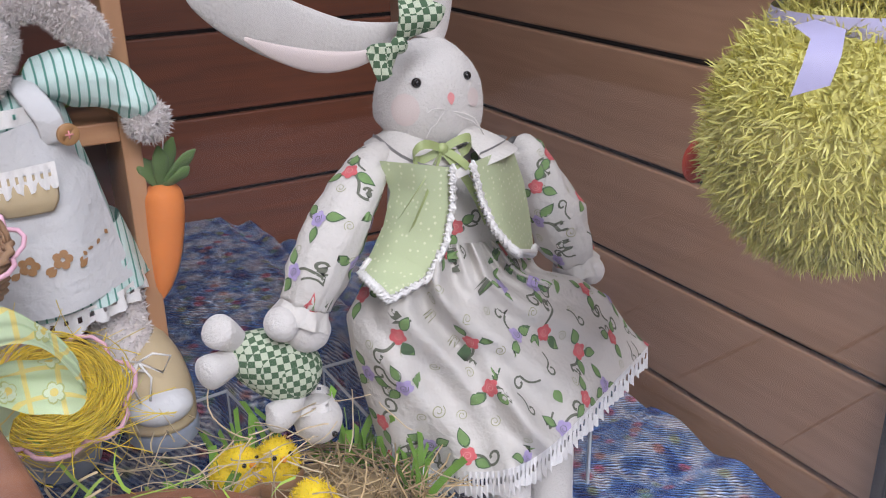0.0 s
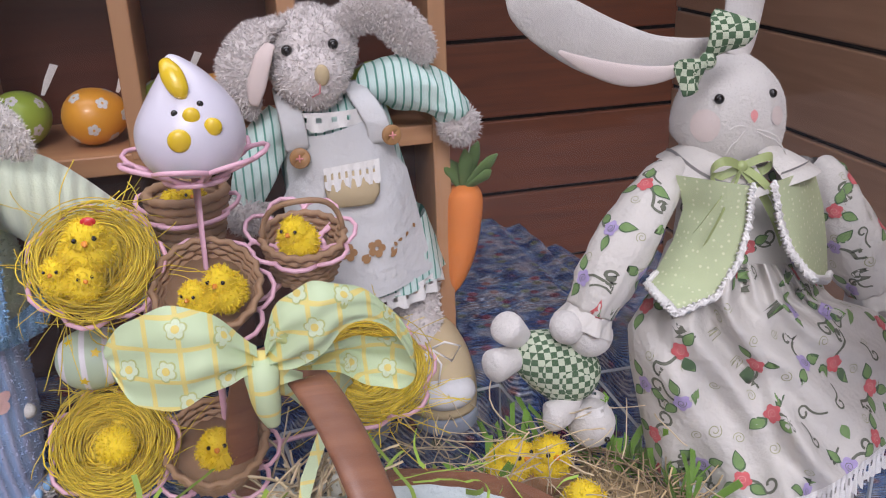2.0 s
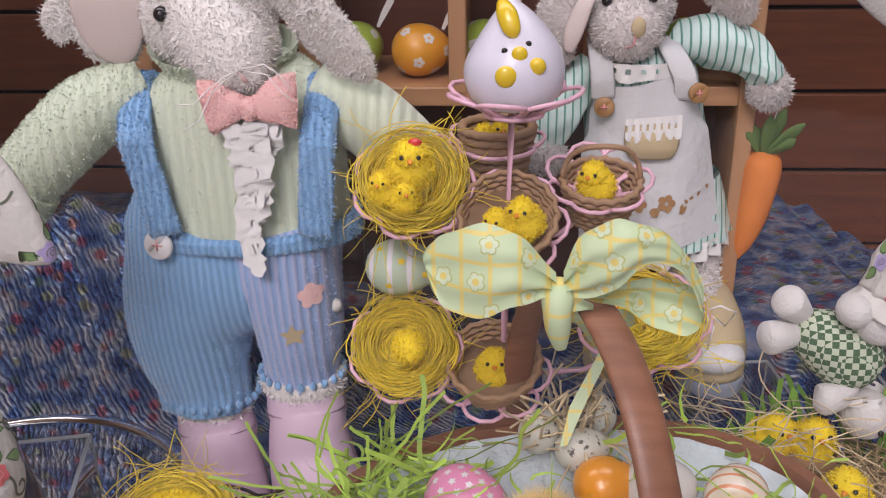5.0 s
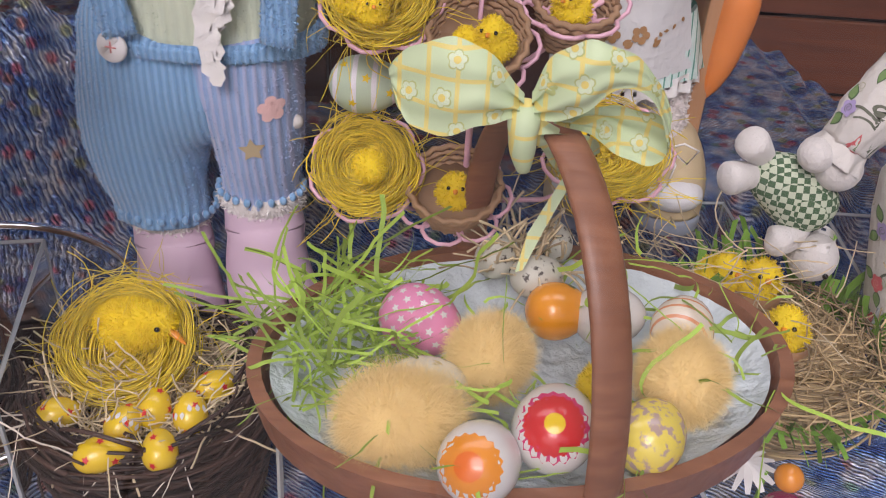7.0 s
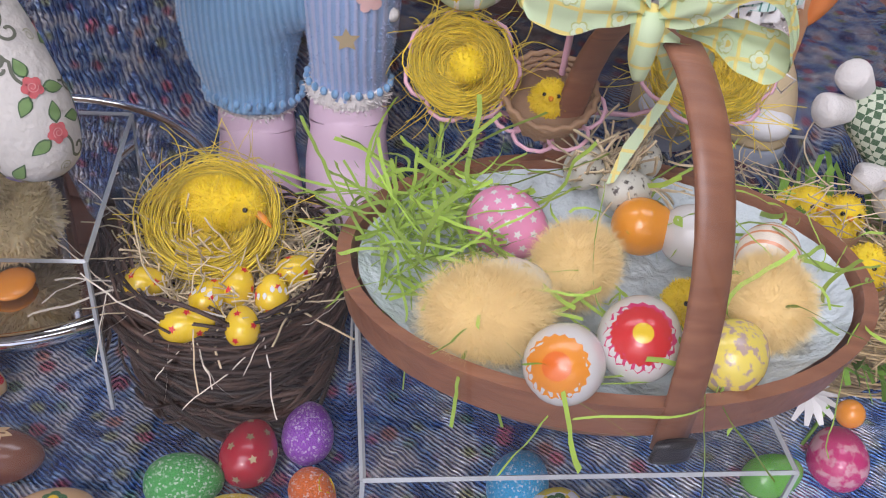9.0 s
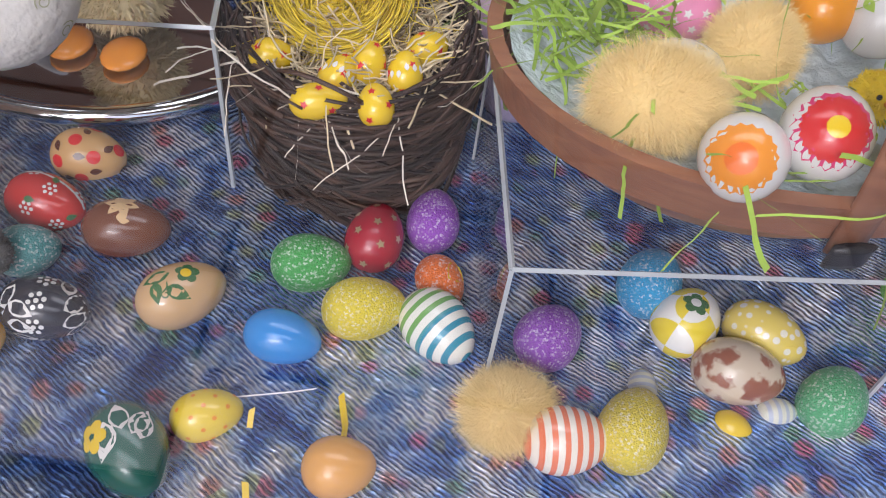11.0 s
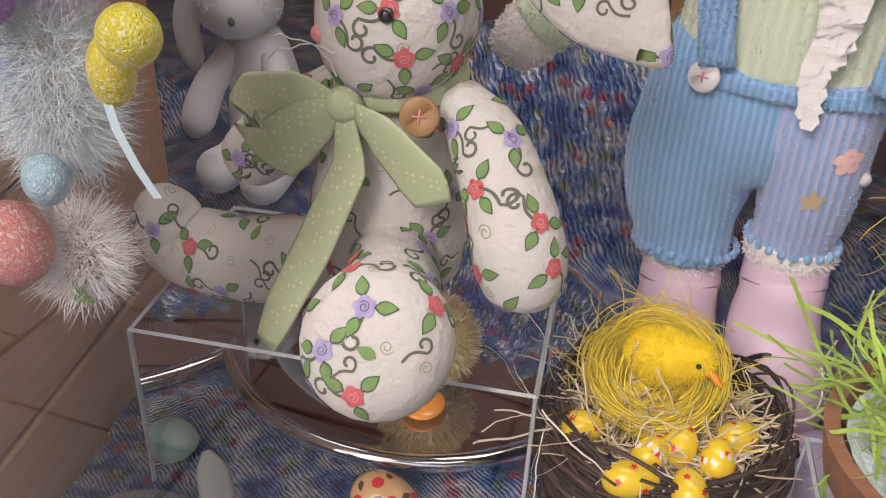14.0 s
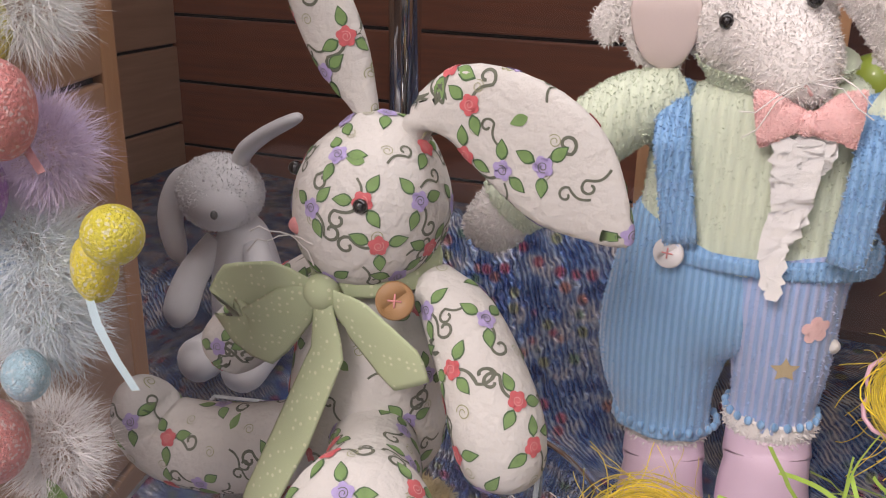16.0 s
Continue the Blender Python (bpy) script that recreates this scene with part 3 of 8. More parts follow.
# ---- foil cloth over floor and rear step ----
def cloth_height(x, y):
    z = 0.004
    step = 1 / (1 + math.exp(-(y - 0.93 + 0.02 * math.sin(9 * x)) * 70))
    if x > 0.3:
        step *= max(0.0, min(1.0, (0.62 - x) * 6))
    z += 0.10 * step + 0.045 / (1 + (((x + 0.235) / 0.098) ** 6 + ((y - 0.68) / 0.1) ** 4))
    z += 0.055 / (1 + (((x + 0.9) / 0.14) ** 4 + ((y - 0.86) / 0.12) ** 4))
    back = math.exp(-((y - 0.935) / 0.035) ** 2) if y > 0.935 else 1 / (1 + math.exp(-(y - 0.905) * 110))
    side = 1 / (1 + math.exp((x + 0.36) * 60)) / (1 + math.exp(-(x + 0.66) * 40))
    z += 0.2 * back * side
    z += side * back * 0.012 * math.sin(x * 75 + 5 * noise.noise((x * 8, y * 8, 2)))
    z += 0.0045 * (1 + math.sin(y * 46 + 9 * x + 5 * noise.noise((x * 3, y * 5, 8)))) * (y < 0.75)
    lump = noise.noise((x * 4.1, y * 4.7, 0.3)) * 0.5 + noise.noise((x * 11, y * 12, 1.7)) * 0.3
    z += max(0, lump) * 0.016 + abs(noise.noise((x * 3 + y * 9, y * 3 - x * 5, 4))) * 0.012
    edge = step * (1 - step) * 4
    z += edge * 0.02 * math.sin(x * 40 + 6 * noise.noise((x * 6, 0, 0)))
    under = 1 / (1 + math.exp((math.hypot(x + 0.55, y - 0.668) - 0.225) * 160))
    return max(z * (1 - under) + min(z, 0.012) * under, 0.0025)


M = Mesh()
nx, ny = 300, 220
for j in range(ny + 1):
    for i in range(nx + 1):
        x = -1.46 + i * (0.78 + 1.46) / nx
        y = 0.085 + j * (1.48 - 0.085) / ny
        if y < 0.58:
            x = max(x, -0.715 - 0.29 * (y - 0.285) + 0.002 * math.sin(30 * y))
        M.v.append((x, y, cloth_height(x, y)))
for j in range(ny):
    for i in range(nx):
        a = j * (nx + 1) + i
        if M.v[a][0] < M.v[a + 1][0] - 1e-6 or M.v[a + nx + 1][0] < M.v[a + nx + 2][0] - 1e-6:
            M.f.append((a, a + 1, a + nx + 2, a + nx + 1))
            M.m.append(0)
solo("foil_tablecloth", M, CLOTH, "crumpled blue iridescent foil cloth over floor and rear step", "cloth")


# ---- wooden shelf unit ----
unit = thing("shelf_unit", (-0.08, 0.86, 0.19), "tan wooden cubby shelf unit with red-brown drawers below", "shelf")
for x in (-0.36, -0.205, -0.068, 0.066, 0.196):
    M = Mesh()
    low = 0.19 if x in (-0.36, 0.196) else 0.455
    M.box((x, 0.865, (low + 1.0) / 2), (0.016, 0.15, 1.0 - low), 0, 0.0015)
    part("upright", M, PINEV, unit, smooth=False)
for z in (0.452, 0.66, 0.87):
    M = Mesh()
    M.box((-0.082, 0.865, z), (0.54, 0.148, 0.018), 0, 0.0015)
    part("shelf_board", M, PINE, unit, smooth=False)
M = Mesh()
M.box((-0.082, 0.945, 0.6), (0.57, 0.01, 0.82))
part("back_panel", M, DRAWER, unit, smooth=False)
for k, x in enumerate((-0.27, -0.082, 0.106)):
    M = Mesh()
    M.box((x, 0.885, 0.325), (0.184, 0.02, 0.2), 0, 0.003)
    d = part("drawer_front", M, DRAWER, unit, smooth=False)
    M = Mesh()
    M.loft([(x - 0.01, 0.874, 0.31), (x - 0.01, 0.864, 0.31), (x - 0.01, 0.856, 0.31), (x - 0.01, 0.852, 0.31)], [0.008, 0.009, 0.014, 0.006], (1, 0, 0), 16, 2)
    part("knob", M, DRAWER, d, "round dark wooden knob")


# ---- plush and cloth materials ----
WHITECLOTH = mat("white_plush_cloth", (0.61, 0.59, 0.565), 0.95, 0, 0.08, 45, 0.8, 330, sheen=0.3, bumpdist=0.002)
COTTON = mat("cream_cotton", (0.59, 0.57, 0.535), 0.95, 0, 0.09, 30, 0.7, 140, bumpdist=0.003)
PLUSH = mat("white_shaggy_plush", (0.78, 0.745, 0.715), 0.95, 0, 0.08, 60, 1.0, 170, sheen=0.4, bumpdist=0.003)
GREYPLUSH = mat("grey_curly_plush", (0.68, 0.63, 0.61), 0.95, 0, 0.1, 60, 1.0, 180, sheen=0.4, bumpdist=0.003)
PINKCLOTH = mat("pink_cloth", (0.88, 0.57, 0.55), 0.95, 0, 0.12, 60, 0.4, 260)
EARPINK = mat("ear_lining", (0.62, 0.52, 0.49), 0.9, 0, 0.1, 30, 0.3, 400)
GREENKNIT = mat("pale_green_velour", (0.6, 0.67, 0.52), 0.9, 0, 0.08, 40, 0.5, 500, (0.56, 0.63, 0.49), "rib", 36, 0.5, "X", sheen=0.3)
BLUEVEL = mat("blue_velour", (0.24, 0.45, 0.7), 0.85, 0, 0.12, 40, 0.5, 500, (0.17, 0.36, 0.6), "rib", 52, 0.5, "X", sheen=0.4)
BLUERIB = mat("blue_ribbed_velour", (0.27, 0.4, 0.66), 0.85, 0, 0.12, 40, 0.5, 500, (0.4, 0.46, 0.68), "rib", 44, 0.6, "X", sheen=0.4)
BOOTS = mat("pale_pink_boots", (0.7, 0.52, 0.64), 0.55, 0, 0.07, 16, 0.12, 200)
LACE = mat("white_lace", (0.8, 0.79, 0.77), 0.9, 0, 0.08, 200, 0.6, 700)
GREENDOT = mat("sage_dotted_cotton", (0.45, 0.52, 0.31), 0.9, 0, 0.08, 30, 0.25, 800, (0.62, 0.66, 0.45), "dots", 170, 0.22)
GINGHAM = mat("green_check_cotton", (0.06, 0.12, 0.06), 0.9, 0, 0.1, 60, 0.25, 800, (0.5, 0.56, 0.42), "check", 170, 0.5)
STRIPED = mat("teal_striped_cotton", (0.56, 0.71, 0.67), 0.9, 0, 0.22, 55, 0.5, 160, (0.1, 0.29, 0.23), "stripe", 44, 0.88, "X", bumpdist=0.003)
APRON = mat("white_linen", (0.59, 0.595, 0.6), 0.92, 0, 0.08, 25, 0.6, 120, bumpdist=0.003)
TAN = mat("tan_suede", (0.5, 0.4, 0.24), 0.9, 0, 0.12, 40, 0.3, 500)
BUTTON = mat("wooden_button", (0.34, 0.18, 0.07), 0.5, 0, 0.2, 120, 0.2, 200)
WHITEBTN = mat("white_button", (0.7, 0.68, 0.68), 0.35, 0, 0.05, 40, 0)
EYE = mat("black_bead", (0.008, 0.007, 0.007), 0.12, 0, 0.1, 10, 0, coat=0.5)
NOSEPINK = mat("pink_thread", (0.7, 0.28, 0.28), 0.8, 0, 0.15, 300, 0.3, 500)
BLUSH = mat("blush_cloth", (0.63, 0.545, 0.52), 0.95, 0, 0.06, 30, 0.35, 500)
SATIN = mat("sage_satin_ribbon", (0.33, 0.4, 0.16), 0.35, 0, 0.12, 60, 0.1, 300)
THREAD = mat("white_thread", (0.75, 0.73, 0.7), 0.8, 0, 0.05, 50, 0)
CARROT = mat("orange_felt", (0.72, 0.22, 0.045), 0.75, 0, 0.12, 40, 0.3, 350)
LEAFFELT = mat("green_felt", (0.1, 0.17, 0.05), 0.9, 0, 0.2, 60, 0.3, 400)
ROPE = mat("twisted_cord", (0.55, 0.48, 0.38), 0.9, 0, 0.15, 200, 0.3)


def eye(parent, p, r=0.0055):
    M = Mesh().ball(p, r, 14, 10)
    part("eye", M, EYE, parent, "shiny black bead eye")


def button(parent, p, r, material, n=(0, -1, 0), label=""):
    nrm = Vector(n).normalized()
    p = Vector(p)
    M = Mesh()
    M.loft([p, p + nrm * 0.001, p + nrm * 0.003, p + nrm * 0.0042, p + nrm * 0.0036], [r * 0.9, r, r, r * 0.9, r * 0.6], nrm.orthogonal(), 24, 2)
    b = part("button", M, material, parent, label)
    s = Mesh()
    a = nrm.orthogonal().normalized()
    c = nrm.cross(a)
    s.tube([p + nrm * 0.0045 + (a + c) * r * 0.25, p + nrm * 0.0045 - (a + c) * r * 0.25], 0.0007, 5)
    s.tube([p + nrm * 0.0045 + (a - c) * r * 0.25, p + nrm * 0.0045 - (a - c) * r * 0.25], 0.0007, 5)
    part("stitch", s, NOSEPINK, b)


def frill(pts, normals, width, depth, waves):
    """A ruffled lace edge hanging along pts."""
    M, n = Mesh(), len(pts)
    for i in range(n):
        p, nr = Vector(pts[i]), Vector(normals[i])
        for k in range(4):
            t = k / 3
            j = math.sin(i * waves) * depth * t
            M.v.append(p + nr * j + Vector((0, 0, -1)) * width * t * (1 + 0.3 * abs(math.sin(i * 0.37)) * (k == 3) + 0.05 * (i % 2)))
    for i in range(n - 1):
        for k in range(3):
            if k == 1 and i % 3 == 0:
                continue
            M.f.append((i * 4 + k, i * 4 + k + 1, i * 4 + k + 5, i * 4 + k + 4))
            M.m.append(0)
    return M


def whiskers(parent, p, seed, size=0.03):
    rng = random.Random(seed)
    for s in (-1, -1, 1, 1):
        q = Vector(p)
        d = Vector((s * 1.0, -0.5, rng.uniform(-0.6, 0.6))).normalized()
        pts = [q + d * size * t + Vector((0, 0, -0.6 * size * t * t * rng.uniform(0.2, 1))) for t in (0, 0.25, 0.5, 0.75, 1)]
        part("whisker", Mesh().tube(pts, 0.0005, 4), THREAD, parent)


# ---- boy rabbit in blue dungarees ----
boy = thing("plush_rabbit", (-0.26, 0.69, 0.05), "white plush rabbit in blue dungarees and pink boots, standing", "plush toy", "toy rabbits")
body = Mesh().loft([(-0.255, 0.67, 0.505), (-0.253, 0.67, 0.485), (-0.255, 0.672, 0.45), (-0.256, 0.675, 0.40), (-0.258, 0.68, 0.36)], [(0.045, 0.036), (0.075, 0.05), (0.087, 0.058), (0.089, 0.062), (0.092, 0.066)], (1, 0, 0), 28)
q = part("shirt", body, GREENKNIT, boy, "pale green ribbed velour shirt")
part("nap", Mesh().fur(body, 9000, 0.0022, 0.0006, 41, 0.9), GREENKNIT, q)
col = Mesh().loft([(-0.255, 0.662, 0.498), (-0.255, 0.66, 0.51), (-0.255, 0.658, 0.518)], [(0.048, 0.04), (0.054, 0.046), (0.058, 0.05)], (1, 0, 0), 24, cap=False)
q = part("collar", col, GREENKNIT, boy)
part("nap", Mesh().fur(col, 2500, 0.0024, 0.0006, 42, 0.9), GREENKNIT, q)
sl = Mesh().loft([(-0.325, 0.665, 0.478), (-0.362, 0.645, 0.466), (-0.394, 0.628, 0.438), (-0.422, 0.62, 0.41)], [(0.03, 0.028), (0.033, 0.03), (0.031, 0.029), (0.03, 0.027)], (0, 1, 0), 20)
q = part("sleeve", sl, GREENKNIT, boy)
part("nap", Mesh().fur(sl, 5000, 0.0024, 0.0006, 43, 0.9), GREENKNIT, q)
cf = Mesh().loft([(-0.416, 0.62, 0.416), (-0.436, 0.617, 0.394), (-0.448, 0.616, 0.382)], [(0.032, 0.03), (0.034, 0.031), (0.031, 0.029)], (0, 1, 0), 20)
q = part("cuff", cf, GREENKNIT, boy)
part("nap", Mesh().fur(cf, 3000, 0.003, 0.0007, 44, 0.9), GREENKNIT, q)
pw = Mesh().loft([(-0.441, 0.616, 0.388), (-0.456, 0.614, 0.37), (-0.469, 0.613, 0.355), (-0.474, 0.613, 0.347)], [(0.026, 0.024), (0.027, 0.025), (0.022, 0.02), (0.006, 0.006)], (0, 1, 0), 18)
w = part("paw", pw, PLUSH, boy)
part("fur", Mesh().fur(pw, 2000, 0.0045, 0.0009, 13, 0.9), PLUSH, w)
sr = Mesh().loft([(-0.185, 0.665, 0.475), (-0.15, 0.66, 0.46), (-0.115, 0.68, 0.42), (-0.092, 0.70, 0.385), (-0.085, 0.71, 0.36)], [(0.03, 0.028), (0.035, 0.03), (0.034, 0.03), (0.03, 0.027), (0.02, 0.018)], (0, 1, 0), 20)
part("sleeve", sr, GREENKNIT, boy)
for sx, x0, x1 in ((-1, -0.326, -0.305), (1, -0.176, -0.186)):
    st = Mesh()
    pts = [Vector((x0 + (x1 - x0) * t, 0.66 - 0.052 * math.sin(1.9 * t + 0.25) - 0.006, 0.492 - 0.118 * t)) for t in [k / 14 for k in range(15)]]
    for q, p in enumerate(pts):
        p.y = 0.672 - 0.066 * (0.35 + 0.65 * min(1, q / 5))
    st.loft([pts[0] + Vector((0, 0.03, -0.004))] + pts, [(0.0135, 0.004)] * 16, (1, 0, 0), 10, 1)
    q = part("strap", st, BLUEVEL, boy)
    part("nap", Mesh().fur(st, 3500, 0.0026, 0.0007, 45 + sx, 0.9), BLUEVEL, q)
belt = Mesh().loft([(-0.257, 0.678, 0.352), (-0.257, 0.678, 0.358), (-0.257, 0.677, 0.372), (-0.257, 0.676, 0.379)], [(0.096, 0.070), (0.099, 0.073), (0.099, 0.073), (0.094, 0.068)], (1, 0, 0), 30, cap=False)
q = part("waistband", belt, BLUEVEL, boy)
part("nap", Mesh().fur(belt, 5000, 0.0022, 0.0006, 47, 0.9), BLUEVEL, q)
lg = Mesh().loft([(-0.275, 0.68, 0.365), (-0.288, 0.68, 0.33), (-0.314, 0.68, 0.28), (-0.317, 0.68, 0.235), (-0.312, 0.68, 0.20), (-0.312, 0.68, 0.182)], [(0.078, 0.066), (0.08, 0.07), (0.06, 0.066), (0.051, 0.056), (0.042, 0.045), (0.044, 0.045)], (1, 0, 0), 26, ruffle=0.04, waves=9)
q = part("trouser_leg", lg, BLUEVEL, boy)
part("nap", Mesh().fur(lg, 9000, 0.002, 0.0006, 48, 0.9), BLUEVEL, q)
lg = Mesh().loft([(-0.24, 0.68, 0.365), (-0.233, 0.68, 0.33), (-0.222, 0.682, 0.285), (-0.22, 0.684, 0.25), (-0.221, 0.685, 0.22), (-0.221, 0.685, 0.205)], [(0.072, 0.066), (0.058, 0.067), (0.043, 0.06), (0.038, 0.052), (0.034, 0.042), (0.036, 0.041)], (1, 0, 0), 26, ruffle=0.04, waves=9)
q = part("trouser_leg", lg, BLUERIB, boy, "lilac-blue ribbed trouser leg with patch")
part("nap", Mesh().fur(lg, 6000, 0.002, 0.0006, 49, 0.9), BLUERIB, q)
for x, z, bx, dy in ((-0.308, 0.178, -0.3, -0.05), (-0.221, 0.202, -0.205, -0.035)):
    trim = Mesh().loft([(x, 0.682, z + 0.012), (x, 0.682, z), (x, 0.682, z - 0.014)], [(0.036, 0.038), (0.037, 0.039), (0.03, 0.032)], (1, 0, 0), 20)
    t = part("fur_trim", trim, PLUSH, boy)
    part("fur", Mesh().fur(trim, 1500, 0.005, 0.0009, int(z * 1000), 0.9), PLUSH, t)
    boot = Mesh().loft([(x, 0.682, z - 0.004), (x + 0.002, 0.68, z - 0.03), (x + 0.003, 0.675, z - 0.034), (x + 0.004, 0.672, z - 0.075), (bx, 0.65, 0.075), (bx, 0.645, 0.052)], [(0.034, 0.036), (0.037, 0.039), (0.035, 0.037), (0.04, 0.043), (0.046, 0.062), (0.045, 0.062)], (1, 0, 0), 24)
    part("boot", boot, BOOTS, boy, "glossy pale pink boot")
bw = Mesh()
for s in (-1, 1):
    bw.loft([(-0.226, 0.6, 0.479), (-0.226 + s * 0.01, 0.596, 0.48), (-0.226 + s * 0.024, 0.596, 0.482 + s * 0.002), (-0.226 + s * 0.034, 0.6, 0.481 + s * 0.003)], [(0.006, 0.004), (0.011, 0.007), (0.0185, 0.007), (0.02, 0.003)], (0, 0, 1), 20, ruffle=0.16, waves=5)
bw.ball((-0.226, 0.594, 0.479), (0.007, 0.006, 0.009), 14, 10)
bow = part("bow_tie", bw, PINKCLOTH, boy, "pink towelling bow tie")
part("fur", Mesh().fur(bw, 7000, 0.0014, 0.0006, 15, 0.9), PINKCLOTH, bow)
jab = Mesh()
rng = random.Random(5)
for k in range(7):
    ph = k * 0.9
    pts = [Vector((-0.224 - 0.012 * t + 0.011 * math.cos(ph * 2.1) * (1 - 0.8 * t) + 0.003 * math.sin(9 * t + ph), 0.603 - 0.0012 * k, 0.468 - (0.085 + 0.007 * k) * t)) for t in [i / 22 for i in range(23)]]
    jab.strip(pts, [0.02 * (1 - 0.5 * i / 22) * (1 + 0.4 * (i % 2)) for i in range(23)], [Vector((1, 0.9 * math.sin(i * 1.7 + ph), 0.3 * math.sin(i + ph))) for i in range(23)])
part("lace_jabot", jab, LACE, boy, "hanging white lace jabot")
button(boy, (-0.312, 0.608, 0.364), 0.0125, WHITEBTN, (-0.25, -1, 0.1), "white button with red thread")
lt = lg.tree()
pm = Mesh()
for kind, s, slot, q in (("petal", 0.013, 0, (-0.182, 0.5, 0.312)), ("disc", 0.008, 0, (-0.182, 0.5, 0.312)), ("star", 0.012, 1, (-0.2, 0.5, 0.275))):
    hit = lt.ray_cast(Vector(q), Vector((-0.12, 1, 0)).normalized(), 0.4)
    if hit[0]:
        stamp(pm, lt, hit[0], Vector((0.2, -1, 0)).normalized(), 0.4, kind, s, slot, (0, 0), 0.002)
part("patches", pm, [PINKCLOTH, TAN], boy, "pink flower patch and tan star patch")
part("bead", Mesh().ball((-0.183, 0.66, 0.29), 0.0065, 14, 10), COTTON, boy, "cream bead")
st = Mesh()
for k in range(26):
    a = 6.283 * k / 26
    st.ball((-0.308 + 0.045 * math.cos(a), 0.68 + 0.046 * math.sin(a), 0.191), (0.0035, 0.0035, 0.0045), 6, 5)
for k in range(22):
    a = 6.283 * k / 22
    st.ball((-0.221 + 0.038 * math.cos(a), 0.685 + 0.044 * math.sin(a), 0.214), (0.0035, 0.0035, 0.0045), 6, 5)
part("stitched_cuffs", st, BLUEVEL, boy)

# the figure is rather flat from front to back
for ob in boy.children_recursive:
    ob.data.transform(Matrix.Diagonal((1.03, 0.82, 1.015, 1)))
boy.location = (-0.252, 0.70, 0.05)
ORIGIN[boy] = Vector(boy.location)
head = Mesh().ball((-0.264, 0.695, 0.547), (0.056, 0.05, 0.05), 28, 18)
head.loft([(-0.267, 0.69, 0.553), (-0.248, 0.672, 0.536), (-0.233, 0.655, 0.521), (-0.222, 0.642, 0.508), (-0.215, 0.636, 0.501), (-0.213, 0.634, 0.497)], [(0.0422, 0.0422), (0.0419, 0.0419), (0.0361, 0.0361), (0.0263, 0.0263), (0.0135, 0.0135), (0.0025, 0.0025)], (1, 0, 0.4), 24)
h = part("head", head, PLUSH, boy, "shaggy off-white head drooping to one side")
part("fur", Mesh().fur(head, 20000, 0.0036, 0.0005, 11, 1.1), PLUSH, h)
earR = Mesh().loft([(-0.279, 0.69, 0.583), (-0.249, 0.675, 0.598), (-0.215, 0.658, 0.596), (-0.187, 0.645, 0.573), (-0.162, 0.64, 0.543), (-0.14, 0.642, 0.517), (-0.126, 0.645, 0.503)], [(0.0105, 0.0084), (0.0179, 0.0089), (0.0199, 0.008), (0.0193, 0.0068), (0.0207, 0.0062), (0.0177, 0.0053), (0.0051, 0.0025)], (0.6, -0.3, 0.6), 20)
e = part("ear", earR, PLUSH, boy, "long shaggy ear falling over the face")
part("fur", Mesh().fur(earR, 13000, 0.0036, 0.0005, 12, 1.1), PLUSH, e)
earL = Mesh().loft([(-0.294, 0.69, 0.572), (-0.315, 0.68, 0.577), (-0.336, 0.672, 0.578), (-0.356, 0.67, 0.574), (-0.365, 0.67, 0.567)], [(0.0097, 0.0048), (0.0122, 0.0049), (0.0138, 0.0055), (0.0112, 0.0045), (0.0035, 0.0017)], (0, -0.3, 1), 18)
earL.loft([(-0.36, 0.683, 0.566), (-0.373, 0.682, 0.549), (-0.381, 0.682, 0.537), (-0.377, 0.682, 0.525)], [(0.0088, 0.0026), (0.0159, 0.004), (0.0151, 0.0038), (0.0054, 0.0016)], (1, 0, 0.2), 16)
earL.loft([(-0.338, 0.676, 0.576), (-0.338, 0.672, 0.56), (-0.337, 0.672, 0.543), (-0.336, 0.673, 0.525), (-0.335, 0.674, 0.511), (-0.336, 0.675, 0.505)], [(0.0208, 0.0042), (0.0303, 0.0042), (0.0306, 0.004), (0.0256, 0.0033), (0.016, 0.0024), (0.0036, 0.0014)], (1, 0.1, 0), 20)
e = part("ear", earL, PLUSH, boy, "shaggy ear folded open to the side")
part("fur", Mesh().fur(earL, 6000, 0.0042, 0.0005, 14, 0.9), PLUSH, e)
lin = Mesh().loft([(-0.332, 0.668, 0.575), (-0.332, 0.662, 0.562), (-0.331, 0.662, 0.545), (-0.331, 0.664, 0.527), (-0.332, 0.668, 0.514), (-0.333, 0.67, 0.509)], [(0.018, 0.0045), (0.0265, 0.0042), (0.0267, 0.0037), (0.0218, 0.0031), (0.0132, 0.0021), (0.0027, 0.0011)], (1, 0.1, 0), 20)
part("ear_lining", lin, EARPINK, e, "smooth pale pink ear lining")
eye(h, (-0.284, 0.648, 0.551), 0.0062)
eye(h, (-0.225, 0.648, 0.569), 0.0058)
part("mouth", Mesh().tube([(-0.226, 0.628, 0.522), (-0.223, 0.622, 0.513), (-0.232, 0.626, 0.503)], 0.0013, 5), PINKCLOTH, h)
part("mouth", Mesh().tube([(-0.223, 0.622, 0.513), (-0.217, 0.624, 0.505)], 0.0013, 5), PINKCLOTH, h)
whiskers(h, (-0.22, 0.62, 0.515), 3, 0.05)


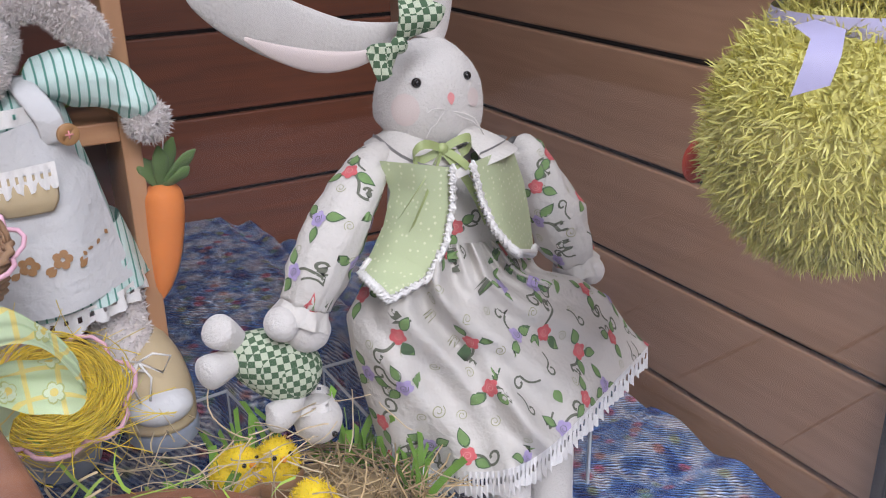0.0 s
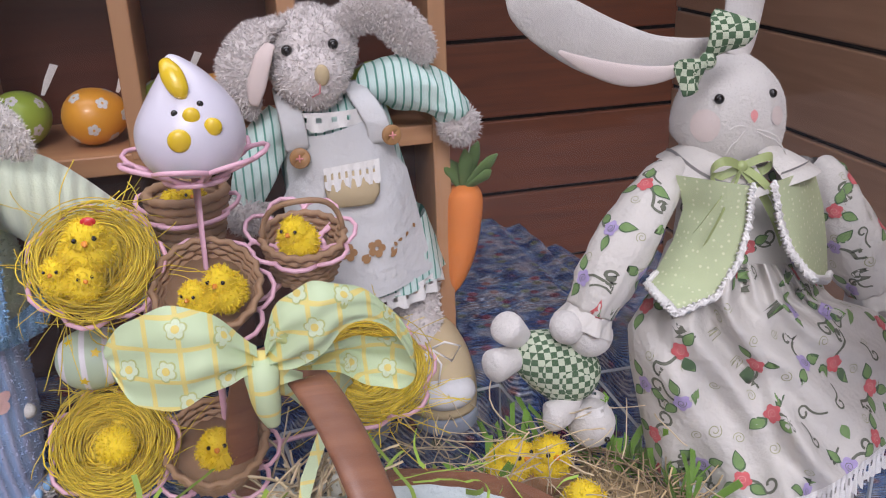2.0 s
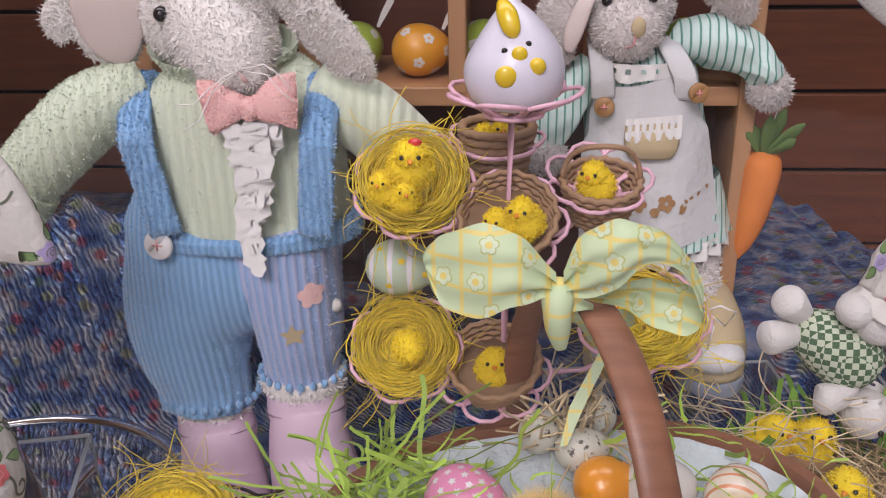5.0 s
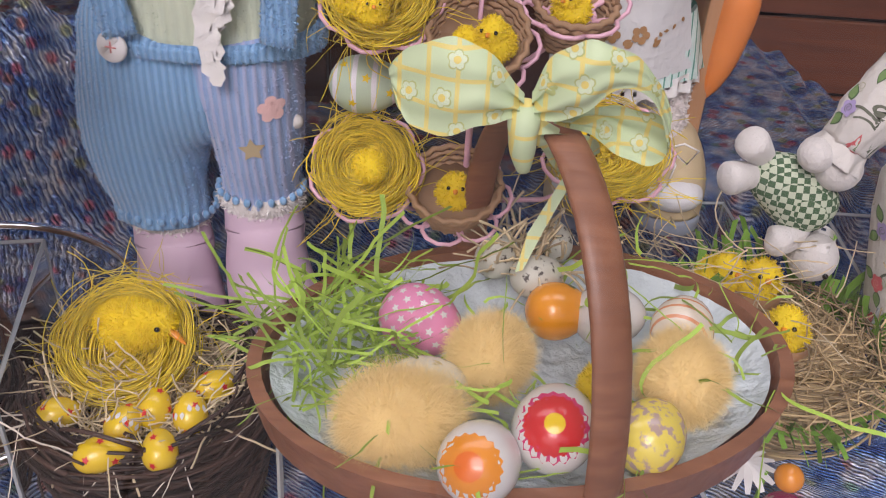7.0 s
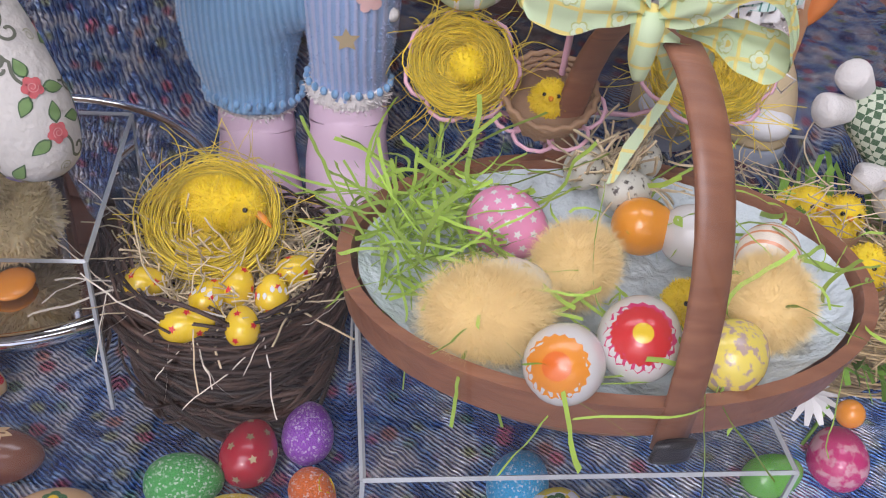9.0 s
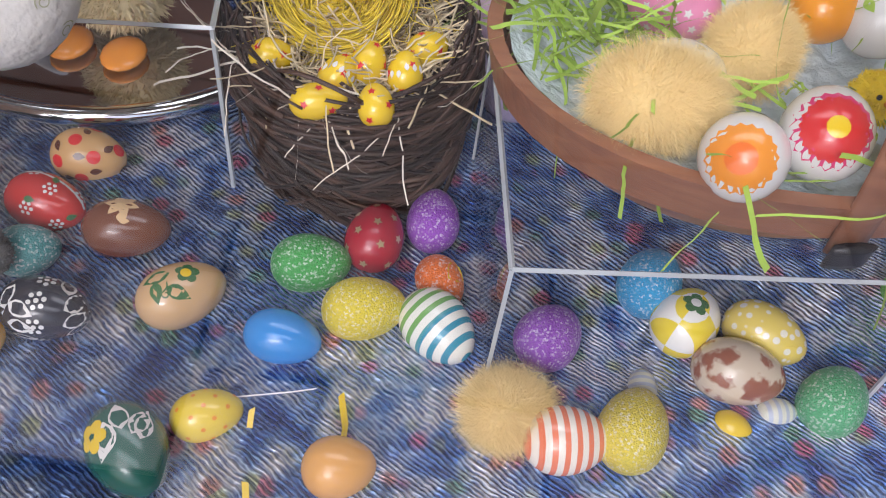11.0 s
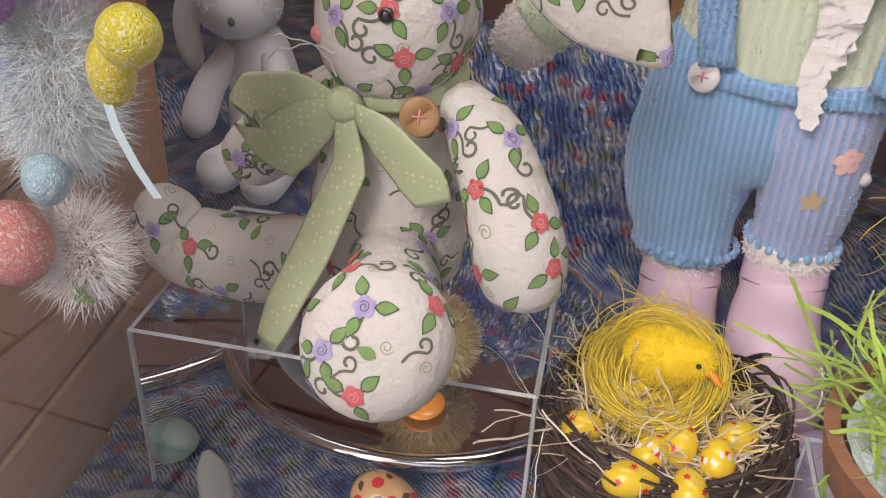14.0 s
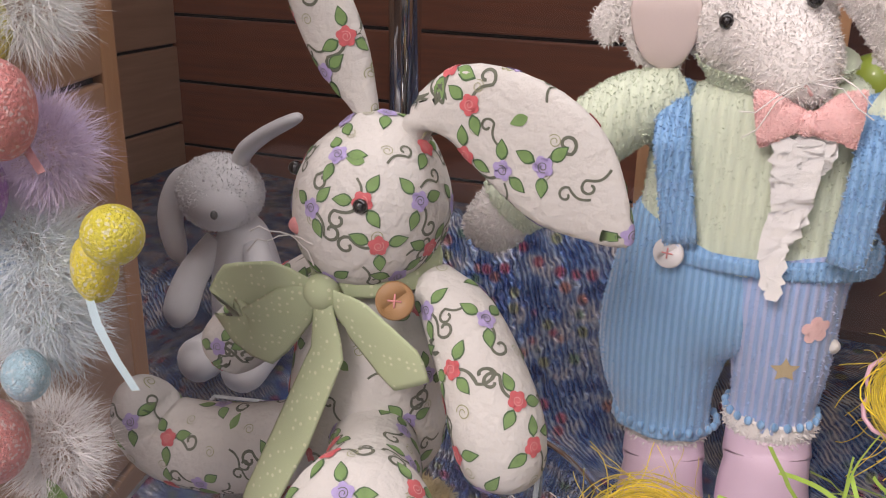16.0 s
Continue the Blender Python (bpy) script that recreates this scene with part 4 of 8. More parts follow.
# ---- grey rabbit in white pinafore with a carrot ----
gr = thing("plush_rabbit", (0.12, 0.77, 0.16), "grey curly plush rabbit in striped shirt and white pinafore", "plush toy", "toy rabbits")
head = Mesh().ball((0.079, 0.765, 0.54), (0.039, 0.04, 0.037), 26, 16)
head.ball((0.076, 0.735, 0.524), (0.029, 0.026, 0.027), 20, 12)
h = part("head", head, GREYPLUSH, gr)
part("fur", Mesh().fur(head, 10000, 0.0042, 0.0005, 21, 1.0), GREYPLUSH, h)
part("nose", Mesh().ball((0.082, 0.709, 0.529), (0.006, 0.003, 0.0085), 12, 8), TAN, h, "tan stitched nose")
eye(h, (0.058, 0.728, 0.547), 0.0046)
eye(h, (0.095, 0.73, 0.549), 0.0046)
part("mouth", Mesh().tube([(0.08, 0.708, 0.524), (0.079, 0.709, 0.515), (0.073, 0.711, 0.512)], 0.0008, 5), NOSEPINK, h)
for (pts, rads), s in ((([(0.063, 0.755, 0.562), (0.041, 0.748, 0.562), (0.023, 0.742, 0.545), (0.017, 0.738, 0.523), (0.024, 0.736, 0.502), (0.028, 0.736, 0.494)], [(0.0085, 0.0051), (0.0168, 0.0067), (0.0187, 0.0066), (0.017, 0.0059), (0.0114, 0.0046), (0.0029, 0.0017)]), (0.8, -0.5, 0.2)), (([(0.093, 0.755, 0.561), (0.113, 0.748, 0.566), (0.137, 0.742, 0.57), (0.158, 0.74, 0.552), (0.172, 0.74, 0.534), (0.177, 0.74, 0.529)], [(0.0085, 0.0051), (0.0149, 0.006), (0.0184, 0.0064), (0.0185, 0.0065), (0.0121, 0.0048), (0.0028, 0.0017)]), (0.3, -0.4, 0.8))):
    ea = Mesh().loft(pts, rads, s, 16)
    e = part("ear", ea, GREYPLUSH, gr)
    part("fur", Mesh().fur(ea, 5000, 0.004, 0.0005, 22, 1.0), GREYPLUSH, e)
part("ear_lining", Mesh().loft([(0.046, 0.728, 0.553), (0.039, 0.724, 0.543), (0.031, 0.722, 0.521), (0.028, 0.722, 0.507)], [(0.0046, 0.0018), (0.0073, 0.0026), (0.0078, 0.0024), (0.0037, 0.0015)], (0.9, -0.4, 0), 12), EARPINK, e)
sh = Mesh().loft([(0.088, 0.77, 0.50), (0.092, 0.77, 0.485), (0.1, 0.77, 0.44), (0.11, 0.77, 0.38), (0.118, 0.77, 0.325)], [(0.028, 0.028), (0.048, 0.04), (0.053, 0.046), (0.057, 0.05), (0.06, 0.054)], (1, 0, 0), 26)
part("shirt", sh, STRIPED, gr, "white and teal striped cotton shirt")
for pts, rads in (([(0.123, 0.765, 0.507), (0.147, 0.755, 0.511), (0.173, 0.748, 0.504), (0.192, 0.742, 0.487), (0.199, 0.74, 0.478)], [(0.0175, 0.0158), (0.024, 0.0216), (0.0219, 0.0197), (0.0172, 0.0154), (0.0124, 0.0112)]), ([(0.052, 0.76, 0.488), (0.037, 0.752, 0.471), (0.024, 0.745, 0.448), (0.018, 0.742, 0.429), (0.016, 0.742, 0.421)], [(0.0167, 0.015), (0.0215, 0.0194), (0.0196, 0.0177), (0.0148, 0.0133), (0.0119, 0.0107)])):
    sl = Mesh().loft(pts, rads, (0, 1, 0), 30, ruffle=0.14, waves=7)
    for k, p in enumerate(sl.v):
        p = Vector(p)
        sl.v[k] = tuple(p + Vector((1, -1, 1)) * 0.005 * noise.noise(p * 55))
    part("sleeve", sl, STRIPED, gr)
for c in ((0.2, 0.742, 0.471), (0.013, 0.74, 0.412)):
    pm = Mesh().ball(c, (0.016, 0.015, 0.016), 16, 10)
    q = part("paw", pm, GREYPLUSH, gr)
    part("fur", Mesh().fur(pm, 1500, 0.006, 0.0007, 23, 1.0), GREYPLUSH, q)
ap = Mesh()
for j in range(15):
    t = j / 14
    z = 0.477 - 0.145 * t
    half = 0.043 + 0.014 * t + (0.006 if t > 0.3 else 0)
    for i in range(17):
        s = i / 16 * 2 - 1
        ap.v.append((0.1 + 0.014 * t + half * s, 0.728 - 0.014 * t - 0.012 + 0.03 * s * s + 0.0025 * math.sin(5 * s + 4 * t), z + 0.008 * s))
for j in range(14):
    for i in range(16):
        a = j * 17 + i
        ap.f.append((a, a + 17, a + 18, a + 1))
        ap.m.append(0)
pin = part("pinafore", ap, APRON, gr, "white linen pinafore with pocket and stitched flowers")
tree = ap.tree()
for s in (-1, 1):
    part("strap", Mesh().loft([(0.1 + s * 0.034, 0.725, 0.462), (0.098 + s * 0.034, 0.722, 0.48), (0.092 + s * 0.03, 0.733, 0.5), (0.09 + s * 0.028, 0.76, 0.507)], [(0.01, 0.002)] * 4, (1, 0, 0), 10), APRON, pin)
button(gr, (0.067, 0.722, 0.456), 0.0085, BUTTON, (-0.2, -1, 0.1), "brown wooden button")
button(gr, (0.143, 0.722, 0.468), 0.0085, BUTTON, (0.2, -1, 0.1), "brown wooden button")
pk = Mesh().loft([(0.106, 0.708, 0.415), (0.106, 0.706, 0.425), (0.106, 0.708, 0.438), (0.106, 0.71, 0.444)], [(0.017, 0.002), (0.022, 0.003), (0.023, 0.003), (0.022, 0.002)], (1, 0, 0), 16)
part("pocket", pk, TAN, pin, "tan pocket")
lc = frill([Vector((0.083 + 0.046 * i / 24, 0.704, 0.45 + 0.004 * i / 24)) for i in range(25)], [(0, -1, 0)] * 25, 0.016, 0.002, 1.4)
part("lace", lc, LACE, pin)
dec = Mesh()
for cx, cz in ((0.098, 0.374), (0.122, 0.376)):
    p = Vector((cx, 0.69, cz))
    hit = tree.ray_cast(p - Vector((0, 0.05, 0)), Vector((0, 1, 0)), 0.2)
    if hit[0]:
        stamp(dec, tree, hit[0], Vector((0, -1, 0)), 0, "petal", 0.0085, 0, (0, 0), 0.002)
        for lx in (0.016, -0.018):
            stamp(dec, tree, hit[0], Vector((0, -1, 0)), 0, "leaf", 0.009, 0, (lx * 0.75, -0.01), 0.0015, 0.7)
for k in range(5):
    hit = tree.ray_cast(Vector((0.135 + k * 0.006, 0.6, 0.37 + k * 0.004)), Vector((0, 1, 0)), 0.3)
    if hit[0]:
        stamp(dec, tree, hit[0], Vector((0, -1, 0)), 0, "leaf", 0.005, 0, (0, 0), 0.0015, 1.2 + k)
part("stitched_flowers", dec, BUTTON, pin, "brown stitched flowers")
hem = [Vector((0.118 + 0.066 * math.cos(a), 0.77 + 0.06 * math.sin(a), 0.345 + 0.01 * math.cos(a))) for a in [math.pi + math.pi * i / 60 for i in range(61)]]
part("skirt", Mesh().loft([(0.114, 0.77, 0.385), (0.117, 0.77, 0.355), (0.119, 0.77, 0.33)], [(0.058, 0.05), (0.064, 0.056), (0.068, 0.06)], (1, 0, 0), 40, ruffle=0.05, waves=11, cap=False), STRIPED, gr)
part("lace_hem", frill([p + Vector((0, 0, -0.012)) for p in hem], [Vector((p.x - 0.118, p.y - 0.77, 0)).normalized() for p in hem], 0.014, 0.004, 1.1), LACE, gr)
cl = [Vector((0.088 + 0.04 * math.cos(a), 0.755 + 0.036 * math.sin(a), 0.497)) for a in [math.pi + math.pi * i / 30 for i in range(31)]]
part("lace_collar", frill(cl, [Vector((p.x - 0.088, p.y - 0.755, 0.0)).normalized() for p in cl], 0.012, 0.003, 1.2), LACE, gr)
for x, y in ((0.075, 0.765), (0.155, 0.755)):
    lm = Mesh().loft([(x, y + 0.01, 0.335), (x, y, 0.28), (x + 0.003, y - 0.005, 0.24)], [(0.024, 0.024), (0.025, 0.025), (0.024, 0.025)], (1, 0, 0), 18)
    q = part("leg", lm, GREYPLUSH, gr)
    part("fur", Mesh().fur(lm, 2600, 0.0042, 0.0009, 24, 1.0), GREYPLUSH, q)
SOLE = mat("blue_grey_sole", (0.25, 0.29, 0.36), 0.7, 0, 0.2, 80, 0.3)
for dx in (-0.085, 0.0):
    off = Vector((dx, 0.012, 0))
    sm = Mesh()
    (pts, rads) = ([(0.164, 0.77, 0.273), (0.168, 0.755, 0.263), (0.171, 0.735, 0.249), (0.172, 0.722, 0.228), (0.172, 0.72, 0.207)], [(0.0186, 0.0186), (0.026, 0.026), (0.0309, 0.0325), (0.0334, 0.0368), (0.0331, 0.0364)])
    sm.loft([Vector(p) + off for p in pts], rads, (1, 0, 0), 24)
    shoe = part("shoe", sm, TAN, gr, "tan and white laced cloth shoe")
    part("toe_cap", Mesh().ball(Vector((0.171, 0.697, 0.231)) + off, (0.028, 0.024, 0.016), 18, 12), APRON, shoe, "white toe cap")
    c = Vector((0.174, 0.722, 0.198)) + off
    part("sole", Mesh().loft([c + Vector((0, 0, -0.008)), c + Vector((0, 0, -0.005)), c + Vector((0, 0, 0.006)), c + Vector((0, 0, 0.009))], [(0.028, 0.036), (0.032, 0.04), (0.032, 0.04), (0.029, 0.037)], (1, 0, 0), 26), SOLE, shoe, "blue-grey ribbed sole")
    skin, lace = sm.tree(), Mesh()
    for k in range(5):
        row = []
        for q in (-1, -0.5, 0, 0.5, 1):
            hit = skin.ray_cast(Vector((0.139, 0.6, 0.337)) + off + Vector((q * 0.014 + 0.003 * k, 0, -0.011 * k - 0.005 * q * (-1) ** k)), Vector((0, 1, -0.25)).normalized(), 0.3)
            if hit[0]:
                row.append(hit[0] + Vector((0, -0.0015, 0.001)))
        if len(row) > 1:
            lace.tube(row, 0.0013, 5)
    k0 = Vector((0.157, 0.692, 0.279)) + off
    for s in (-1, 1):
        lace.tube([k0, k0 + Vector((s * 0.012, -0.006, 0.008)), k0 + Vector((s * 0.026, -0.006, 0.002)), k0 + Vector((s * 0.018, -0.006, -0.012)), k0], 0.0011, 5)
        lace.tube([k0, k0 + Vector((s * 0.008, -0.006, -0.014)), k0 + Vector((s * 0.004, -0.008, -0.034))], 0.0011, 5)
    part("lace", lace, THREAD, shoe, "cream bootlace tied in a bow")
for ob in [pin] + list(pin.children) + [ob for ob in gr.children if ob.name.startswith("button")]:
    ob.data.transform(Matrix.Translation((-0.007, 0, 0.005)))
    for k in ob.children:
        if ob is not pin:
            k.data.transform(Matrix.Translation((-0.007, 0, 0.005)))
for ob in gr.children_recursive:
    ob.data.transform(Matrix.Scale(1.04, 4))
gr.location = (0.125, 0.801, 0.140)
ct = thing("felt_carrot", (0.195, 0.735, 0.32), "orange felt carrot with green leaves hanging on a thread", "carrot")
part("root", Mesh().loft([(0.2, 0.735, 0.418), (0.2, 0.735, 0.41), (0.199, 0.735, 0.39), (0.195, 0.735, 0.355), (0.19, 0.735, 0.33), (0.187, 0.735, 0.316)], [0.007, 0.0155, 0.0165, 0.0135, 0.0085, 0.002], (1, 0, 0), 20), CARROT, ct)
for k, (dx, dy, dz) in enumerate(((-0.02, 0, 0.03), (0.0, -0.006, 0.038), (0.014, 0, 0.042), (0.03, -0.004, 0.03), (-0.01, 0.005, 0.025), (0.022, -0.01, 0.018))):
    part("leaf", Mesh().loft([(0.2, 0.735, 0.413), (0.2 + dx * 0.6, 0.733 + dy, 0.413 + dz * 0.7), (0.2 + dx, 0.735 + dy, 0.413 + dz)], [(0.004, 0.002), (0.0075, 0.0025), (0.001, 0.001)], (1, 0.3, 0), 10), LEAFFELT, ct)
part("thread", Mesh().tube([(0.2, 0.735, 0.415), (0.206, 0.727, 0.466)], 0.0005, 4), THREAD, ct)
for ob in ct.children_recursive:
    ob.data.transform(Matrix.Scale(1.08, 4))
ct.location = (0.212, 0.795, 0.294)


# ---- seated rabbit in the rose dress ----
dr = thing("plush_rabbit", (0.46, 0.74, 0.152), "white cloth rabbit in long rose-print dress and sage waistcoat, seated", "plush toy", "toy rabbits")
head = Mesh().loft([(0.469, 0.765, 0.404), (0.469, 0.765, 0.409), (0.471, 0.763, 0.425), (0.473, 0.763, 0.448), (0.478, 0.765, 0.472), (0.483, 0.768, 0.49), (0.487, 0.77, 0.501), (0.488, 0.77, 0.506)], [(0.0101, 0.0101), (0.0324, 0.0324), (0.0504, 0.0504), (0.0532, 0.0532), (0.0475, 0.0475), (0.0348, 0.0348), (0.0185, 0.0185), (0.0027, 0.0027)], (1, 0, 0), 32)
h = part("head", head, WHITECLOTH, dr)
part("nap", Mesh().fur(head, 7000, 0.0014, 0.0003, 45, 0.9), WHITECLOTH, h)
ht = head.tree()
for kind, s, slot, q in (("disc", 0.015, 0, (0.4323, 0.7326, 0.4496)), ("disc", 0.009, 0, (0.4944, 0.7162, 0.4569)), ("leaf", 0.0125, 1, (0.4684, 0.7126, 0.4598))):
    hit = ht.find_nearest(Vector(q))
    nrm = (hit[0] - Vector((0.474, 0.765, 0.454))).normalized()
    face = Mesh()
    stamp(face, ht, hit[0], nrm, 0, kind, s, slot, (0, 0.006 if slot else 0), 0.0009, -1.57 if slot else 0)
    part("nose" if slot else "cheek", face, [BLUSH, NOSEPINK], h, "pink stitched nose" if slot else "pink blushed cheek")
eye(h, (0.4418, 0.7281, 0.4744), 0.0048)
eye(h, (0.4908, 0.7202, 0.4768), 0.0042)
whiskers(h, (0.4643, 0.7132, 0.4487), 8, 0.035)
part("mouth", Mesh().tube([(0.4682, 0.7123, 0.4536), (0.4704, 0.7133, 0.443), (0.4733, 0.7164, 0.4328)], 0.0007, 5), NOSEPINK, h)
e = part("ear", Mesh().loft([(0.434, 0.74, 0.52), (0.404, 0.735, 0.516), (0.365, 0.73, 0.516), (0.321, 0.725, 0.531), (0.278, 0.72, 0.555), (0.249, 0.715, 0.572), (0.237, 0.715, 0.579)], [(0.009, 0.0054), (0.0158, 0.0063), (0.0229, 0.0069), (0.0254, 0.0071), (0.0233, 0.0065), (0.0156, 0.0047), (0.0036, 0.0018)], (0.3, -0.1, 0.95), 20), WHITECLOTH, dr, "long white ear flopping sideways")
part("ear_lining", Mesh().loft([(0.403, 0.712, 0.512), (0.375, 0.708, 0.506), (0.339, 0.706, 0.508), (0.302, 0.704, 0.52), (0.277, 0.704, 0.533)], [(0.0034, 0.0017), (0.0072, 0.0029), (0.0095, 0.0033), (0.0065, 0.0023), (0.0018, 0.0007)], (0.3, -0.1, 0.95), 14), BLUSH, e, "folded pinkish inside of the ear")
part("ear", Mesh().loft([(0.479, 0.775, 0.503), (0.486, 0.778, 0.516), (0.491, 0.78, 0.539), (0.497, 0.785, 0.57), (0.503, 0.79, 0.6), (0.504, 0.79, 0.615)], [(0.0141, 0.0071), (0.018, 0.0081), (0.0195, 0.0078), (0.0204, 0.0082), (0.0161, 0.0064), (0.0032, 0.0016)], (1, 0, 0), 18), WHITECLOTH, dr, "long white ear standing up")
hb = Mesh()
hb.loft([(0.413, 0.705, 0.516), (0.417, 0.7, 0.525), (0.425, 0.698, 0.536), (0.434, 0.7, 0.546), (0.438, 0.702, 0.551)], [(0.0039, 0.0023), (0.0106, 0.0053), (0.0183, 0.0064), (0.0203, 0.0057), (0.0184, 0.0028)], (0.9, 0, 0.5), 20, ruffle=0.1, waves=4)
hb.loft([(0.412, 0.705, 0.514), (0.404, 0.7, 0.51), (0.395, 0.698, 0.506), (0.389, 0.7, 0.502), (0.385, 0.702, 0.5)], [(0.0039, 0.0023), (0.0097, 0.0048), (0.0149, 0.0052), (0.0159, 0.004), (0.014, 0.0017)], (0.5, 0, 0.9), 20, ruffle=0.1, waves=4)
hb.ball((0.41, 0.698, 0.516), (0.008, 0.006, 0.008), 12, 8)
part("hair_bow", hb, GINGHAM, dr, "green checked hair bow")


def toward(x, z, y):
    """Carries a place on the upright plane y = 0.58 back along the opening camera's line of sight, growing with
    distance, so outlines fit that view.
    """
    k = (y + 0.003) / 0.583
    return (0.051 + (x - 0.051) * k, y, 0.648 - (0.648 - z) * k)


def along(pts, t):
    k = t * (len(pts) - 1)
    i = min(int(k), len(pts) - 2)
    return [pts[i][q] + (pts[i + 1][q] - pts[i][q]) * (k - i) for q in range(2)]


torso = Mesh().loft([(0.479, 0.765, 0.398), (0.478, 0.755, 0.385), (0.48, 0.745, 0.352), (0.481, 0.74, 0.311), (0.481, 0.735, 0.275)], [(0.0253, 0.0203), (0.0516, 0.0387), (0.0609, 0.0518), (0.064, 0.0576), (0.0647, 0.0582)], (1, 0, 0), 28)
part("bodice", torso, COTTON, dr)
part("print", rose_print(torso, 26, 41, 0.034, 1.15, keep=lambda p: p.y < 0.725), ROSE_MATS, dr)
skirt = Mesh()
nu, nv = 110, 46
# skirt sides traced on the y = 0.58 plane to fit the camera's view
LEFT = [(0.335, 0.385), (0.311, 0.36), (0.296, 0.338), (0.299, 0.305), (0.308, 0.264), (0.317, 0.221), (0.326, 0.191)]
RIGHT = [(0.445, 0.369), (0.48, 0.334), (0.521, 0.317), (0.555, 0.29), (0.581, 0.254), (0.598, 0.235), (0.61, 0.224)]
for j in range(nv + 1):
    t = j / nv
    (lx, lz), (rx, rz) = along(LEFT, t), along(RIGHT, t)
    for i in range(nu + 1):
        s = i / nu
        sag = math.sin(math.pi * s) * (0.05 * t * t) + 0.016 * t * math.sin(math.pi * s) ** 3
        x = lx + (rx - lx) * s
        z = lz + (rz - lz) * s - sag
        out = math.sin(math.pi * s) ** 0.7
        y = 0.715 - out * (0.045 + 0.06 * t ** 0.6) - 0.03 * t
        fold = 0.015 * math.sin(10 * s + 5 * t + 2 * math.sin(5 * s)) * (0.3 + t) + 0.008 * math.sin(26 * s - 7 * t + 2 * math.sin(6 * t))
        gather = 0.010 * max(0, 0.45 - t) * 2.4 * math.sin(58 * s + 3 * math.sin(7 * s))
        drape = 0.018 * math.exp(-((s - 0.22 - 0.3 * t) / 0.05) ** 2) * t - 0.015 * math.exp(-((s - 0.3 - 0.3 * t) / 0.04) ** 2) * t
        y += (fold + gather + drape + 0.008 * noise.noise((x * 20, z * 20, 5))) * out
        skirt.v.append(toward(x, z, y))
for j in range(nv):
    for i in range(nu):
        q = j * (nu + 1) + i
        skirt.f.append((q, q + nu + 1, q + nu + 2, q + 1))
        skirt.m.append(0)
part("skirt", skirt, COTTON, dr, "cream cotton skirt printed with roses")
part("print", rose_print(skirt, 80, 42, 0.031, 1.32), ROSE_MATS, dr)
rim = [Vector(skirt.v[nv * (nu + 1) + i]) for i in range(nu + 1)]
dense = [rim[i // 3] + (rim[min(i // 3 + 1, nu)] - rim[i // 3]) * (i % 3) / 3 for i in range(nu * 3)]
part("lace_hem", frill(dense, [(0, -1, 0)] * len(dense), 0.022, 0.0035, 0.9), LACE, dr, "white crocheted lace hem")
seat = Mesh().loft([(0.49, 0.755, 0.32), (0.49, 0.75, 0.25), (0.5, 0.745, 0.17), (0.5, 0.745, 0.154)], [(0.075, 0.05), (0.1, 0.055), (0.11, 0.06), (0.1, 0.055)], (1, 0, 0), 24)
part("skirt_back", seat, COTTON, dr)
# waistcoat edges, likewise shaped to the opening camera's view
VEST = (([(0.33, 0.456), (0.338, 0.43), (0.331, 0.405), (0.319, 0.384), (0.309, 0.372)], [(0.39, 0.441), (0.39, 0.412), (0.383, 0.38), (0.366, 0.354), (0.331, 0.344)]), ([(0.408, 0.441), (0.416, 0.411), (0.428, 0.384), (0.445, 0.363), (0.453, 0.356)], [(0.447, 0.449), (0.459, 0.418), (0.466, 0.387), (0.47, 0.361), (0.468, 0.353)]))
for side, (outer, inner) in enumerate(VEST):
    vest = Mesh()
    for j in range(17):
        t = j / 16
        a, c = along(outer, t), along(inner, t)
        for i in range(11):
            s = i / 10
            q = s if side == 0 else 1 - s
            x, z = a[0] + (c[0] - a[0]) * s, a[1] + (c[1] - a[1]) * s
            y = 0.706 - 0.05 * math.sin(q * 1.4) - 0.012 * t + 0.002 * math.sin(7 * s + 5 * t)
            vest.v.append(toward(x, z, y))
    for j in range(16):
        for i in range(10):
            k = j * 11 + i
            vest.f.append((k, k + 11, k + 12, k + 1))
            vest.m.append(0)
    wc = part("waistcoat_front", vest, GREENDOT, dr, "sage green dotted waistcoat front with white braid")
    edge = 10 if side == 0 else 0
    far = 0 if side == 0 else 10
    line = [Vector(vest.v[j * 11 + edge]) for j in range(17)] + [Vector(vest.v[16 * 11 + i]) for i in (range(9, -1, -1) if side == 0 else range(1, 11))] + [Vector(vest.v[j * 11 + far]) for j in range(15, 12, -1)]
    fine = [line[i // 4] + (line[i // 4 + 1] - line[i // 4]) * (i % 4) / 4 for i in range((len(line) - 1) * 4)]
    br = Mesh()
    for k in range(3):
        br.tube([p + Vector((0.0034 * math.sin(1.6 * i + 2 * k), -0.004, 0.0034 * math.cos(1.6 * i + 2 * k))) for i, p in enumerate(fine)], 0.0018, 5)
    part("braid", br, LACE, wc, "white looped braid edge")
